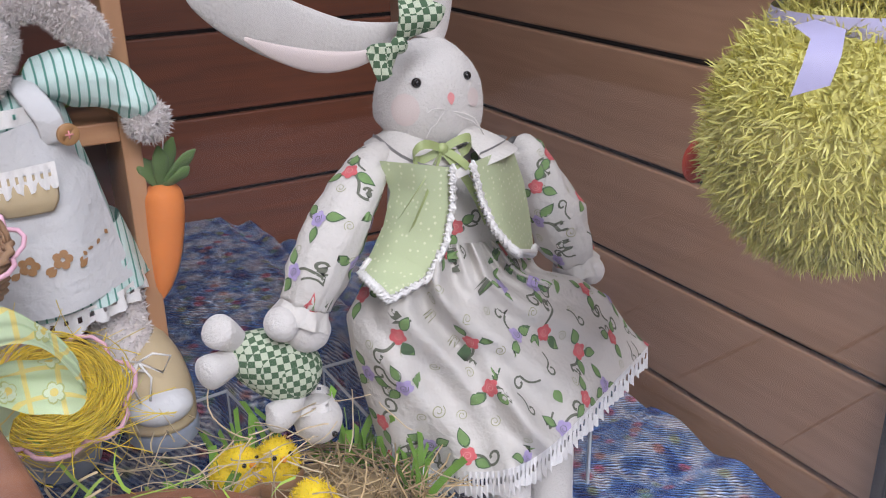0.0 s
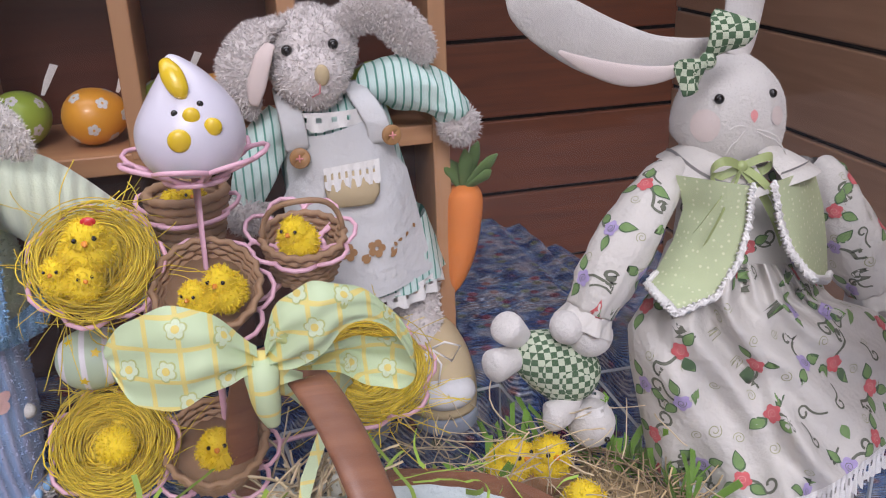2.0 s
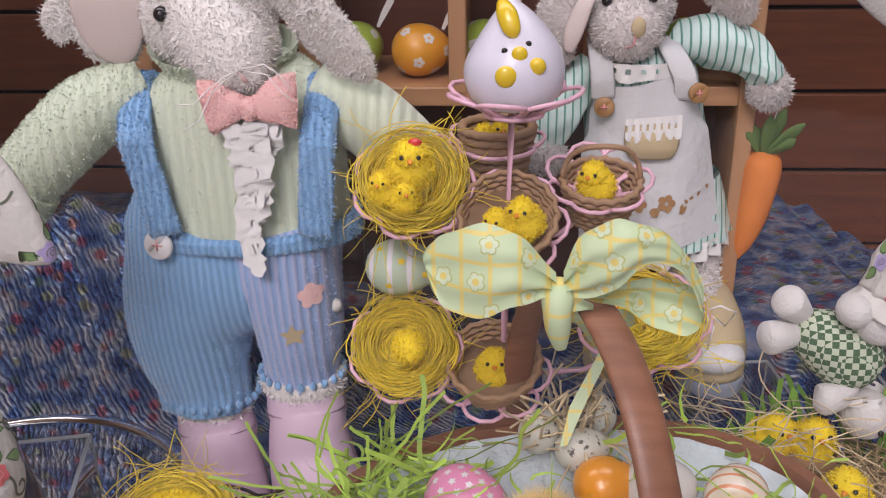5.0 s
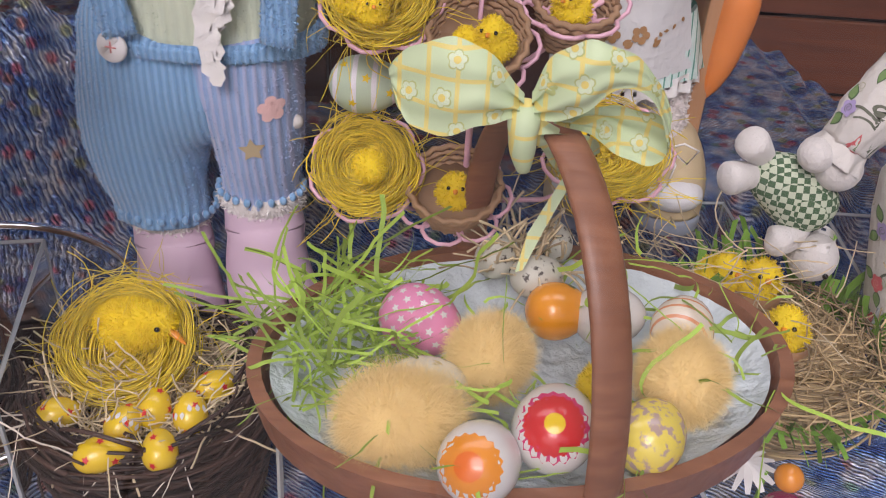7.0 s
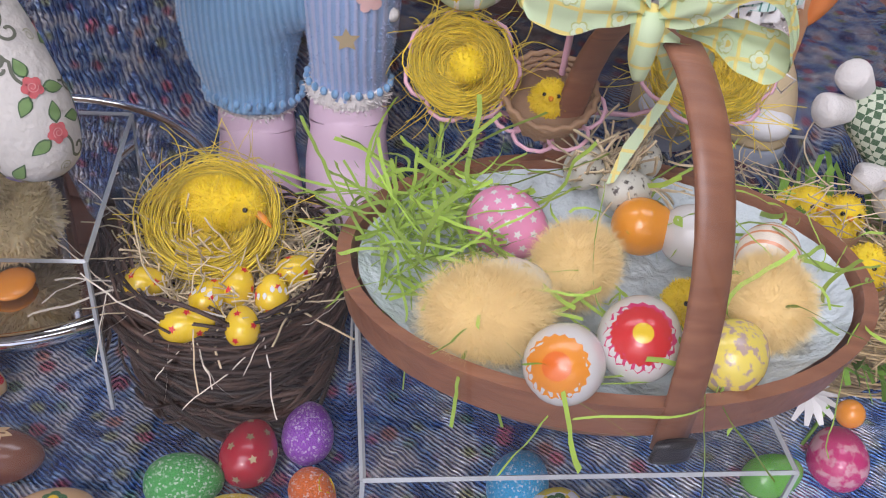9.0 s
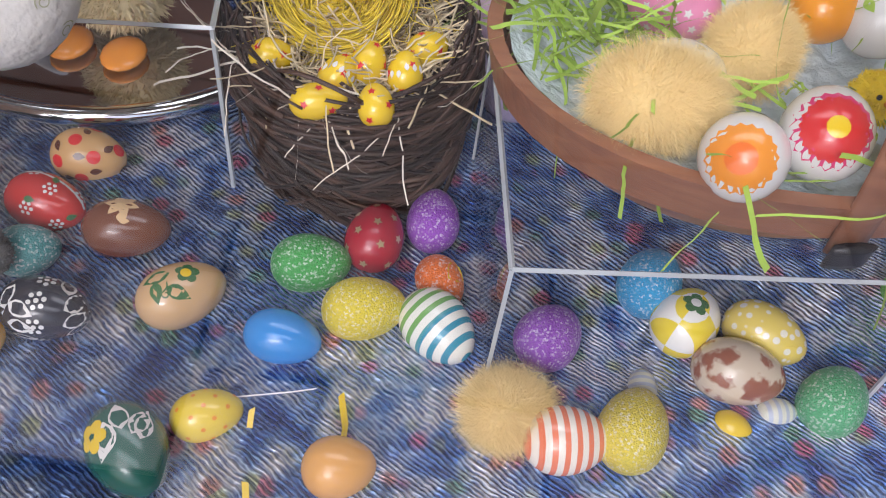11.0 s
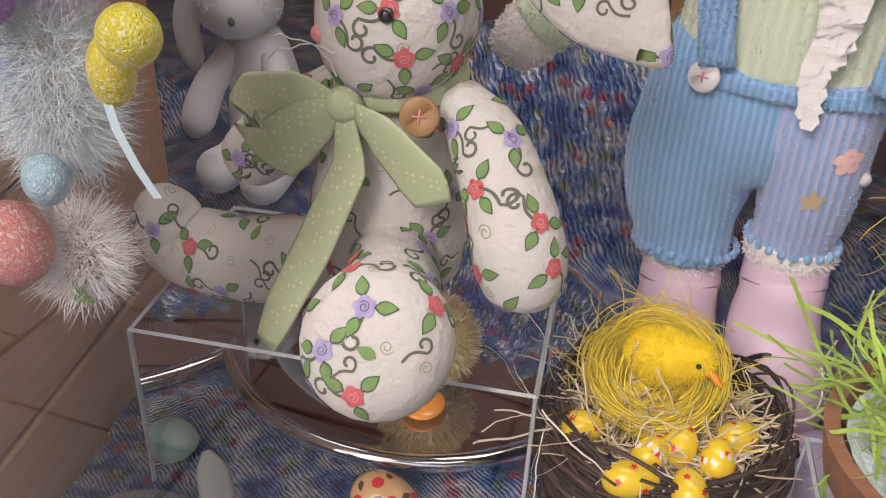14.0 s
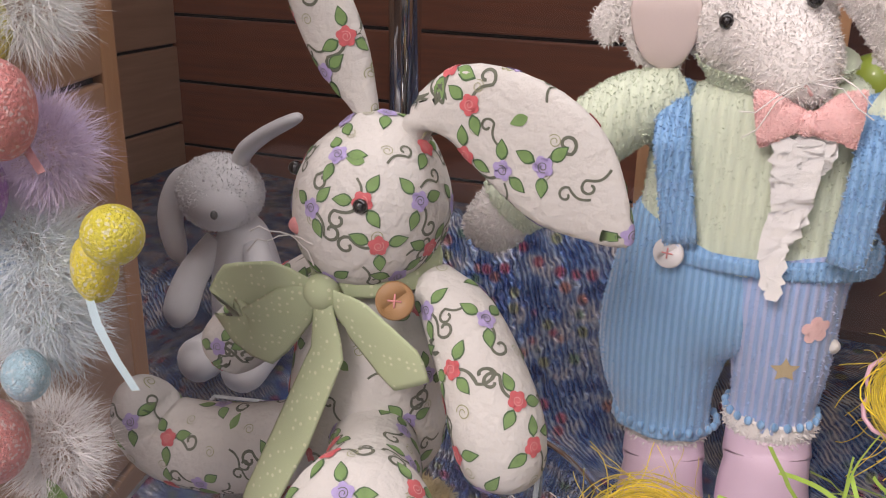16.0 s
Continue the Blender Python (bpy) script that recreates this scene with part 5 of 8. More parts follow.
for sgn, (pts, rads), paws in (
    (-1, ([(0.429, 0.75, 0.404), (0.399, 0.735, 0.407), (0.367, 0.715, 0.384), (0.34, 0.705, 0.352), (0.319, 0.7, 0.32), (0.307, 0.697, 0.297)], [(0.006, 0.006), (0.0178, 0.016), (0.0265, 0.0239), (0.0303, 0.0272), (0.0292, 0.0263), (0.0232, 0.0209)]), ((0.305, 0.69, 0.275), (0.279, 0.685, 0.29))),
    (1, ([(0.579, 0.775, 0.362), (0.575, 0.755, 0.386), (0.593, 0.745, 0.35), (0.611, 0.735, 0.308), (0.622, 0.73, 0.278), (0.629, 0.728, 0.261)], [(0.006, 0.006), (0.0176, 0.0159), (0.028, 0.0252), (0.0322, 0.0289), (0.0289, 0.026), (0.0235, 0.0212)]), ((0.638, 0.722, 0.252), (0.645, 0.715, 0.246))),
):
    sv = Mesh().loft(pts, rads, (0, 1, 0), 30, ruffle=0.09, waves=8)
    for i, p in enumerate(sv.v):
        p = Vector(p)
        sv.v[i] = tuple(p + Vector((1, -1, 0.5)) * 0.004 * noise.noise(p * 45))
    sl = part("sleeve", sv, COTTON, dr)
    part("print", rose_print(sv, 24, 43 + sgn, 0.029, 1.2, keep=lambda p: p.y < 0.735), ROSE_MATS, sl)
    e, ax = Vector(pts[-1]), (Vector(pts[-1]) - Vector(pts[-2])).normalized()
    u = ax.cross(Vector((0, 1, 0))).normalized()
    v = ax.cross(u)
    cuff = Mesh()
    for k in range(4):
        for i in range(60):
            a = 6.2832 * i / 60
            r = rads[-1][0] * (0.95 + 0.22 * k / 3 * (1 + 0.5 * math.sin(9 * a)))
            cuff.v.append(tuple(e + ax * 0.017 * k / 3 + (u * math.cos(a) + v * math.sin(a)) * r))
    for k in range(3):
        for i in range(60):
            cuff.f.append((k * 60 + i, k * 60 + (i + 1) % 60, k * 60 + 60 + (i + 1) % 60, k * 60 + 60 + i))
            cuff.m.append(0)
    part("cuff_frill", cuff, COTTON, sl)
    pw = Mesh()
    for k, c in enumerate(paws):
        pw.ball(c, (0.021 - 0.006 * k, 0.018, 0.02 - 0.005 * k) if sgn < 0 else (0.015, 0.016, 0.016), 18, 12)
    part("paw", pw, WHITECLOTH, dr)
for sgn in (-1, 1):
    cm = Mesh()
    for j in range(5):
        for i in range(17):
            a = sgn * (0.12 + 2.4 * i / 16)
            r = 0.03 + 0.04 * j / 4 * (0.85 + 0.15 * math.sin(i * 0.4))
            dip = math.cos(a) ** 2 if abs(a) < 1.57 else 0
            cm.v.append((0.47 + 1.12 * r * math.sin(a), 0.748 - 1.28 * r * math.cos(a), 0.427 + 0.006 * math.sin(3 * a) - 0.020 * (j / 4) ** 1.5 - 0.004 * dip))
    for j in range(4):
        for i in range(16):
            a = j * 17 + i
            cm.f.append((a, a + 17, a + 18, a + 1))
            cm.m.append(0)
    part("collar", cm, COTTON, dr, "round cream collar")
    ln = [Vector(cm.v[3 * 17 + i]) + Vector((0, -0.001, 0.002)) for i in range(17)]
    part("collar_braid", Mesh().strip([p for p in ln], 0.004, (0, -0.4, 0.6)), mat("grey_braid", (0.3, 0.3, 0.3), 0.8, 0, 0.1, 100, 0.2), dr)
rb = Mesh()
k0 = Vector((0.445, 0.688, 0.421))
for end, w in (((0.383, 0.655, 0.378), 0.009), ((0.394, 0.655, 0.365), 0.009), ((0.474, 0.67, 0.386), 0.008), ((0.475, 0.66, 0.354), 0.009)):
    e = Vector(end)
    rb.strip([k0.lerp(e, t / 8) + Vector((0, -0.006 * math.sin(3.1 * t / 8), 0.005 * math.sin(3.1 * t / 8))) for t in range(9)], w, (0.8, 0.3, 0.5))
for s in (-1, 1):
    rb.strip([k0 + Vector((s * 0.03 * math.sin(q) * 1.0, -0.006 * math.sin(2 * q), 0.009 * math.sin(2 * q))) for q in [math.pi * i / 12 for i in range(13)]], 0.008, (0.1, 0.3, 1))
rb.ball(k0, (0.006, 0.005, 0.006), 12, 8)
part("neck_ribbon", rb, SATIN, dr, "sage satin neck ribbon")
for pts in ([(0.492, 0.64, 0.115), (0.462, 0.6, 0.091), (0.462, 0.588, 0.05), (0.462, 0.570, 0.014)], [(0.545, 0.64, 0.096), (0.513, 0.6, 0.071), (0.513, 0.588, 0.05), (0.513, 0.570, 0.014)]):
    part("leg", Mesh().loft(pts, [(0.021, 0.022), (0.022, 0.022), (0.023, 0.023), (0.02, 0.03)], (1, 0, 0), 20), WHITECLOTH, dr)


# ---- flower-print rabbit on the clear box ----
fl = thing("plush_rabbit", (-0.52, 0.46, 0.165), "cream rose-print cloth rabbit with sage neck bow, seated on clear box", "plush toy", "toy rabbits")


def printed(name, skin, count, seed, gap=0.03, keep=None, label=""):
    ob = part(name, skin, COTTON, fl, label)
    part("print", rose_print(skin, count, seed, gap * 0.95, 1.1, keep), ROSE_MATS, ob)
    return ob


front = lambda p: p.y < 0.52
h = printed("head", Mesh().loft([(-0.522, 0.49, 0.355), (-0.523, 0.488, 0.364), (-0.522, 0.482, 0.385), (-0.52, 0.485, 0.415), (-0.52, 0.49, 0.445), (-0.521, 0.49, 0.463), (-0.521, 0.49, 0.468)], [(0.02, 0.02), (0.042, 0.042), (0.055, 0.057), (0.056, 0.056), (0.042, 0.042), (0.02, 0.02), (0.004, 0.004)], (1, 0, 0), 28), 30, 51, 0.027, front)
part("nose", Mesh().ball((-0.556, 0.441, 0.392), (0.009, 0.006, 0.007), 12, 8), NOSEPINK, h)
eye(h, (-0.503, 0.431, 0.416), 0.0055)
eye(h, (-0.575, 0.468, 0.425), 0.0052)
whiskers(h, (-0.563, 0.438, 0.385), 9, 0.03)
printed("ear", Mesh().loft([(-0.527, 0.49, 0.462), (-0.532, 0.49, 0.475), (-0.545, 0.49, 0.50), (-0.558, 0.488, 0.53), (-0.572, 0.486, 0.565), (-0.575, 0.486, 0.585)], [(0.008, 0.008), (0.012, 0.009), (0.021, 0.01), (0.024, 0.01), (0.02, 0.009), (0.004, 0.004)], (1, 0, 0.3), 18), 14, 52, 0.026)
printed("ear", Mesh().loft([(-0.492, 0.49, 0.452), (-0.478, 0.486, 0.472), (-0.446, 0.48, 0.478), (-0.402, 0.474, 0.46), (-0.37, 0.47, 0.436), (-0.341, 0.468, 0.412), (-0.332, 0.468, 0.404)], [(0.01, 0.01), (0.016, 0.011), (0.03, 0.011), (0.04, 0.01), (0.036, 0.01), (0.014, 0.007), (0.003, 0.003)], (0.6, 0, 0.8), 20), 26, 53, 0.027)
printed("body", Mesh().loft([(-0.52, 0.49, 0.36), (-0.52, 0.49, 0.345), (-0.523, 0.49, 0.31), (-0.528, 0.49, 0.26), (-0.53, 0.488, 0.21), (-0.53, 0.485, 0.18), (-0.53, 0.485, 0.17)], [(0.026, 0.026), (0.044, 0.038), (0.056, 0.05), (0.062, 0.056), (0.062, 0.058), (0.045, 0.045), (0.015, 0.015)], (1, 0, 0), 26), 34, 54, 0.03, front)
printed("arm", Mesh().loft([(-0.474, 0.485, 0.347), (-0.445, 0.47, 0.328), (-0.418, 0.452, 0.293), (-0.404, 0.442, 0.262), (-0.396, 0.436, 0.236), (-0.394, 0.434, 0.225)], [(0.018, 0.02), (0.027, 0.026), (0.031, 0.029), (0.033, 0.031), (0.026, 0.026), (0.006, 0.006)], (1, 0, 0), 20), 18, 55, 0.027)
printed("arm", Mesh().loft([(-0.565, 0.495, 0.34), (-0.6, 0.49, 0.31), (-0.632, 0.475, 0.28), (-0.65, 0.468, 0.262), (-0.655, 0.466, 0.256)], [(0.018, 0.02), (0.025, 0.025), (0.028, 0.028), (0.022, 0.022), (0.005, 0.005)], (0, 1, 0), 20), 12, 56, 0.027)
printed("leg", Mesh().loft([(-0.548, 0.47, 0.215), (-0.59, 0.455, 0.20), (-0.64, 0.448, 0.187), (-0.69, 0.445, 0.185), (-0.708, 0.442, 0.2), (-0.706, 0.438, 0.222), (-0.7, 0.436, 0.23)], [(0.03, 0.03), (0.034, 0.034), (0.035, 0.037), (0.034, 0.036), (0.031, 0.032), (0.024, 0.026), (0.008, 0.008)], (0, 1, 0), 22), 30, 57, 0.03)
printed("leg", Mesh().loft([(-0.51, 0.46, 0.225), (-0.49, 0.42, 0.225), (-0.475, 0.38, 0.228), (-0.46, 0.345, 0.236), (-0.452, 0.325, 0.25), (-0.448, 0.31, 0.262), (-0.447, 0.305, 0.266)], [(0.032, 0.034), (0.035, 0.036), (0.037, 0.039), (0.044, 0.046), (0.048, 0.049), (0.034, 0.036), (0.01, 0.01)], (1, 0, 0), 24), 36, 58, 0.03)
nb = Mesh()
c = Vector((-0.535, 0.432, 0.349))
for pts, wd in (
    ([c, c + Vector((-0.03, -0.006, 0.004)), c + Vector((-0.065, 0.0, -0.012)), c + Vector((-0.085, 0.006, -0.036)), c + Vector((-0.055, 0.0, -0.045)), c + Vector((-0.02, -0.003, -0.012)), c], [0.012, 0.035, 0.05, 0.045, 0.05, 0.035, 0.012]),
    ([c, c + Vector((0.03, -0.006, -0.012)), c + Vector((0.06, -0.004, -0.04)), c + Vector((0.072, 0.0, -0.062))], [0.012, 0.035, 0.045, 0.03]),
    ([c, c + Vector((0.01, -0.012, -0.04)), c + Vector((-0.01, -0.03, -0.1)), c + Vector((-0.03, -0.045, -0.15)), c + Vector((-0.045, -0.05, -0.19))], [0.014, 0.032, 0.036, 0.032, 0.02]),
):
    fine, fw = [], []
    for i in range(len(pts) - 1):
        for k in range(5):
            fine.append(pts[i].lerp(pts[i + 1], k / 5))
            fw.append(wd[i] + (wd[i + 1] - wd[i]) * k / 5)
    nb.loft(fine, [(w / 2, 0.0022) for w in fw], (0.2, -0.2, 1) if abs(pts[-1].z - c.z) < 0.1 else (1, -0.2, 0.2), 12, 1)
nb.ball(c, (0.014, 0.011, 0.013), 14, 10)
part("neck_bow", nb, GREENDOT, fl, "sage green dotted neck bow")
part("neck_band", Mesh().loft([(-0.521, 0.49, 0.348), (-0.521, 0.49, 0.352), (-0.521, 0.488, 0.362), (-0.521, 0.488, 0.366)], [(0.045, 0.045), (0.049, 0.05), (0.048, 0.05), (0.044, 0.046)], (1, 0, 0), 26, cap=False), GREENDOT, fl)
button(fl, (-0.482, 0.44, 0.349), 0.0135, BUTTON, (0.35, -1, 0.35), "large brown wooden button")
fl.location = (-0.496, 0.46, 0.189)


# ---- basket on the clear riser ----
WILLOW = mat("brown_stained_wood", (0.31, 0.135, 0.072), 0.42, 0, 0.45, 26, 0.3, 200, (0.19, 0.078, 0.042), "grain", 9, 0.5, "X")
TISSUE = mat("pale_blue_wadding", (0.58, 0.66, 0.69), 0.7, 0, 0.14, 40, 0.9, 70, bumpdist=0.008)
bk = thing("wooden_basket", (0.025, 0.47, 0.152), "oval brown wooden trug basket with tall hoop handle, on clear riser", "basket")
BC = Vector((0.027, 0.47, 0.0))
BT = radians(12)


def bpt(a, k, z, ex=0.0):
    p = Matrix.Rotation(BT, 3, "Z") @ Vector(((0.186 * k + ex) * math.cos(a), (0.128 * k + ex) * math.sin(a), 0))
    return BC + p + Vector((0, 0, z))


def oval_band(k0, z0, k1, z1, thick, n=64):
    M = Mesh()
    for i in range(n):
        a = 6.2832 * i / n
        M.v += [bpt(a, k0, z0), bpt(a, k1, z1), bpt(a, k1, z1, thick), bpt(a, k0, z0, thick)]
    for i in range(n):
        j = (i + 1) % n
        for k in range(4):
            M.f.append((i * 4 + k, j * 4 + k, j * 4 + (k + 1) % 4, i * 4 + (k + 1) % 4))
            M.m.append(0)
    return M


part("side", oval_band(0.74, 0.156, 0.96, 0.205, 0.006), WILLOW, bk, smooth=False)
part("rim", oval_band(0.965, 0.197, 1.0, 0.228, 0.010), WILLOW, bk, smooth=False)
M = Mesh()
M.add([bpt(6.2832 * i / 64, 0.76, 0.155) for i in range(64)] + [bpt(6.2832 * i / 64, 0.76, 0.163) for i in range(64)], [tuple(range(63, -1, -1)), tuple(range(64, 128))] + [(i, (i + 1) % 64, 64 + (i + 1) % 64, 64 + i) for i in range(64)])
part("bottom", M, WILLOW, bk, smooth=False)
HU = Vector((-0.31, 0.95, 0)).normalized()
hp = []
for i in range(25):
    q = math.pi * i / 24
    hp.append(BC + HU * (-0.137 * math.cos(q)) + Vector((0, 0, 0.19 + 0.215 * math.sin(q) ** 0.8)))
flat_way = Vector((HU.y, -HU.x, 0))
part("handle", Mesh().loft(hp, [(0.0125, 0.0042)] * 25, flat_way, 12, 1), WILLOW, bk, "flat bent wooden hoop handle")
strap = Mesh().loft([hp[0] - HU * 0.006 + Vector((0, 0, -0.006)), hp[0] - HU * 0.007 + Vector((0, 0, 0.012))], [(0.0145, 0.0035)] * 2, flat_way, 10)
part("leather_strap", strap, BLACK, bk)
lin = Mesh()
n, rings = 128, 26
for j in range(rings + 1):
    t = j / rings
    for i in range(n):
        a = 6.2832 * i / n
        nz = noise.noise((math.cos(a) * 5 * t, math.sin(a) * 5 * t, 3.0))
        nz += 0.8 * noise.noise((math.cos(a) * 14 * t, math.sin(a) * 14 * t, 7.0))
        lin.v.append(bpt(a, 0.02 + 0.95 * t, 0.188 + 0.034 * t ** 3 + 0.008 * nz * min(1, 5 * (1.05 - t))))
for j in range(rings):
    for i in range(n):
        lin.f.append((j * n + i, j * n + (i + 1) % n, (j + 1) * n + (i + 1) % n, (j + 1) * n + i))
        lin.m.append(0)
lin.f.append(tuple(range(n - 1, -1, -1)))
lin.m.append(0)
solo("basket_lining", lin, TISSUE, "pale blue wadding lining the wooden basket", "lining", tuple(BC + Vector((0, 0, 0.188))))

RIBBON = mat("green_yellow_check_ribbon", (0.55, 0.68, 0.42), 0.6, 0, 0.06, 30, 0.15, 600)
n, l = RIBBON.node_tree.nodes, RIBBON.node_tree.links
tc = n.new("ShaderNodeTexCoord")
acc = None
for ax in ("X", "Z"):
    w = n.new("ShaderNodeTexWave")
    w.bands_direction = ax
    w.inputs["Scale"].default_value = 19
    w.inputs["Distortion"].default_value = 0.4
    l.new(tc.outputs["Object"], w.inputs["Vector"])
    r = n.new("ShaderNodeValToRGB")
    r.color_ramp.elements[0].position, r.color_ramp.elements[1].position = 0.93, 0.96
    l.new(w.outputs["Fac"], r.inputs["Fac"])
    if acc is None:
        acc = r.outputs["Color"]
    else:
        mm = n.new("ShaderNodeMath")
        mm.operation = "MAXIMUM"
        l.new(acc, mm.inputs[0])
        l.new(r.outputs["Color"], mm.inputs[1])
        acc = mm.outputs[0]
mx = n.new("ShaderNodeMix")
mx.data_type = "RGBA"
src = n["Principled BSDF"].inputs["Base Color"].links[0].from_socket
l.new(acc, mx.inputs["Factor"])
l.new(src, mx.inputs["A"])
mx.inputs["B"].default_value = (0.74, 0.64, 0.2, 1)
l.new(mx.outputs["Result"], n["Principled BSDF"].inputs["Base Color"])

bow = thing("ribbon_bow", (0.008, 0.455, 0.405), "wide green and yellow checked ribbon bow tied on the handle", "ribbon bow")
K = Vector((0.006, 0.447, 0.413))


def ribbon_loop(name, pts, widths, across):
    fine, fw, fa = [], [], []
    P = [K + Vector(p) for p in pts]
    for i in range(len(P) - 1):
        a, b, c, d = P[max(i - 1, 0)], P[i], P[i + 1], P[min(i + 2, len(P) - 1)]
        for k in range(7):
            t = k / 7
            fine.append((a * (-t ** 3 + 2 * t * t - t) + b * (3 * t ** 3 - 5 * t * t + 2) + c * (-3 * t ** 3 + 4 * t * t + t) + d * (t ** 3 - t * t)) / 2)
            fw.append(widths[i] + (widths[i + 1] - widths[i]) * t)
            fa.append(Vector(across[i]).lerp(Vector(across[i + 1]), t))
    M = Mesh()
    cols = 6
    for i, p in enumerate(fine):
        for k in range(cols + 1):
            s = k / cols - 0.5
            crease = 0.004 * math.sin(9 * s + i * 0.2) * (0.045 / max(fw[i], 0.01)) * 0.5
            M.v.append(p + fa[i].normalized() * fw[i] * s + Vector((0, crease, crease)))
    for i in range(len(fine) - 1):
        for k in range(cols):
            q = i * (cols + 1) + k
            M.f.append((q, q + 1, q + cols + 2, q + cols + 1))
            M.m.append(0)
    return part(name, M, RIBBON, bow)


def loop(edges, seed):
    """One wide satin loop, swept between its lower and its upper edge out from the knot and back."""
    M, steps, cols = Mesh(), 8, 16
    E = [(K + Vector(a), K + Vector(b)) for a, b in edges]
    n = len(E) - 1
    for i in range(n * steps + 1):
        k = min(i // steps, n - 1)
        t = i / steps - k
        def cr(side):
            a, b, c, d = E[max(k - 1, 0)][side], E[k][side], E[k + 1][side], E[min(k + 2, n)][side]
            return (a * (-t ** 3 + 2 * t * t - t) + b * (3 * t ** 3 - 5 * t * t + 2) + c * (-3 * t ** 3 + 4 * t * t + t) + d * (t ** 3 - t * t)) / 2
        lo, hi = cr(0), cr(1)
        near = min(i, n * steps - i) / (n * steps)
        fold = 0.0042 * math.exp(-9 * near) + 0.0009
        front = 1 if i < n * steps / 2 else -1
        for q in range(cols + 1):
            v = q / cols
            p = lo.lerp(hi, v)
            bulge = -0.007 * math.sin(math.pi * v) * math.sin(math.pi * min(1, near * 2.4)) * front
            M.v.append(p + Vector((0, bulge + fold * math.sin(v * 15 + seed + 2.5 * near), 0.0008 * math.sin(i * 0.55 + seed + v * 3))))
    for i in range(n * steps):
        for q in range(cols):
            a = i * (cols + 1) + q
            M.f.append((a, a + 1, a + cols + 2, a + cols + 1))
            M.m.append(0)
    ob = part("loop", M, RIBBON, bow)
    tree, D, rng = M.tree(), Mesh(), random.Random(seed)
    for p, nrm in M.samples(12, rng, 0.02):
        if nrm[1] > 0:
            nrm = Vector(nrm) * -1
        turn = rng.uniform(0, 6)
        stamp(D, tree, p, nrm, turn, "petal", 0.0066, 2, (0, 0), 0.0004)
        stamp(D, tree, p, nrm, turn, "petal", 0.0056, 0, (0, 0), 0.0007)
        stamp(D, tree, p, nrm, 0, "disc", 0.0022, 1, (0, 0), 0.001)
    tagged(part("daisy_print", D, [PALEGRN, GOLD, OLIVE], ob), kind="stuff")


OLIVE = mat("ribbon_olive", (0.46, 0.52, 0.2), 0.6, 0, 0.06, 40, 0.1)
PALEGRN, GOLD = mat("ribbon_pale_green", (0.62, 0.72, 0.5), 0.6, 0, 0.06, 40, 0.1), mat("ribbon_gold", (0.72, 0.6, 0.16), 0.6, 0, 0.06, 40, 0.1)
loop([((-0.0027, -0.004, 0.0069), (-0.001, -0.004, 0.0195)), ((-0.0112, -0.012, 0.0097), (-0.0128, -0.006, 0.0355)), ((-0.0272, -0.019, 0.0067), (-0.0285, -0.01, 0.0505)), ((-0.0478, -0.018, -0.0002), (-0.0466, -0.01, 0.054)), ((-0.0661, -0.01, 0.0022), (-0.067, -0.004, 0.0448)), ((-0.0764, 0.0, 0.0179), (-0.0794, 0.004, 0.0283)), ((-0.0708, 0.012, -0.002), (-0.0712, 0.012, 0.0348)), ((-0.0488, 0.018, -0.0077), (-0.0502, 0.02, 0.0346)), ((-0.0219, 0.012, 0.0021), (-0.0233, 0.014, 0.0283)), ((-0.0023, 0.003, 0.0054), (-0.0013, 0.003, 0.0145))], 5)
loop([((0.0024, -0.004, 0.0054), (0.0033, -0.004, 0.0215)), ((0.0162, -0.01, 0.0096), (0.0095, -0.008, 0.043)), ((0.031, -0.016, 0.0167), (0.0224, -0.012, 0.056)), ((0.0432, -0.018, 0.0303), (0.0371, -0.014, 0.059)), ((0.0605, -0.014, 0.033), (0.0571, -0.01, 0.0502)), ((0.0773, -0.006, 0.0134), (0.0741, -0.004, 0.0326)), ((0.0868, 0.004, -0.0151), (0.0859, 0.004, 0.0072)), ((0.078, 0.012, -0.0264), (0.0768, 0.014, 0.0068)), ((0.0623, 0.014, -0.0227), (0.0605, 0.018, 0.0079)), ((0.0413, 0.01, -0.0079), (0.0428, 0.012, 0.0098)), ((0.0178, 0.003, 0.0027), (0.0171, 0.003, 0.0107))], 6)
ribbon_loop("tail", [(0, 0, 0), (0.024, 0.012, -0.012), (0.036, 0.03, -0.03), (0.044, 0.05, -0.05)], [0.014, 0.028, 0.03, 0.026], [(1, 0, 0.6), (1, 0, 0.4), (1, 0, 0.3), (1, 0, 0.5)])
part("knot", Mesh().loft([K + Vector((0, 0.002, 0.015)), K + Vector((0, -0.006, 0.008)), K + Vector((0, -0.008, -0.002)), K + Vector((0.001, -0.006, -0.014)), K + Vector((0.003, -0.002, -0.028))], [(0.005, 0.004), (0.0095, 0.008), (0.0085, 0.009), (0.0075, 0.007), (0.004, 0.003)], (1, 0, 0), 16), RIBBON, bow)


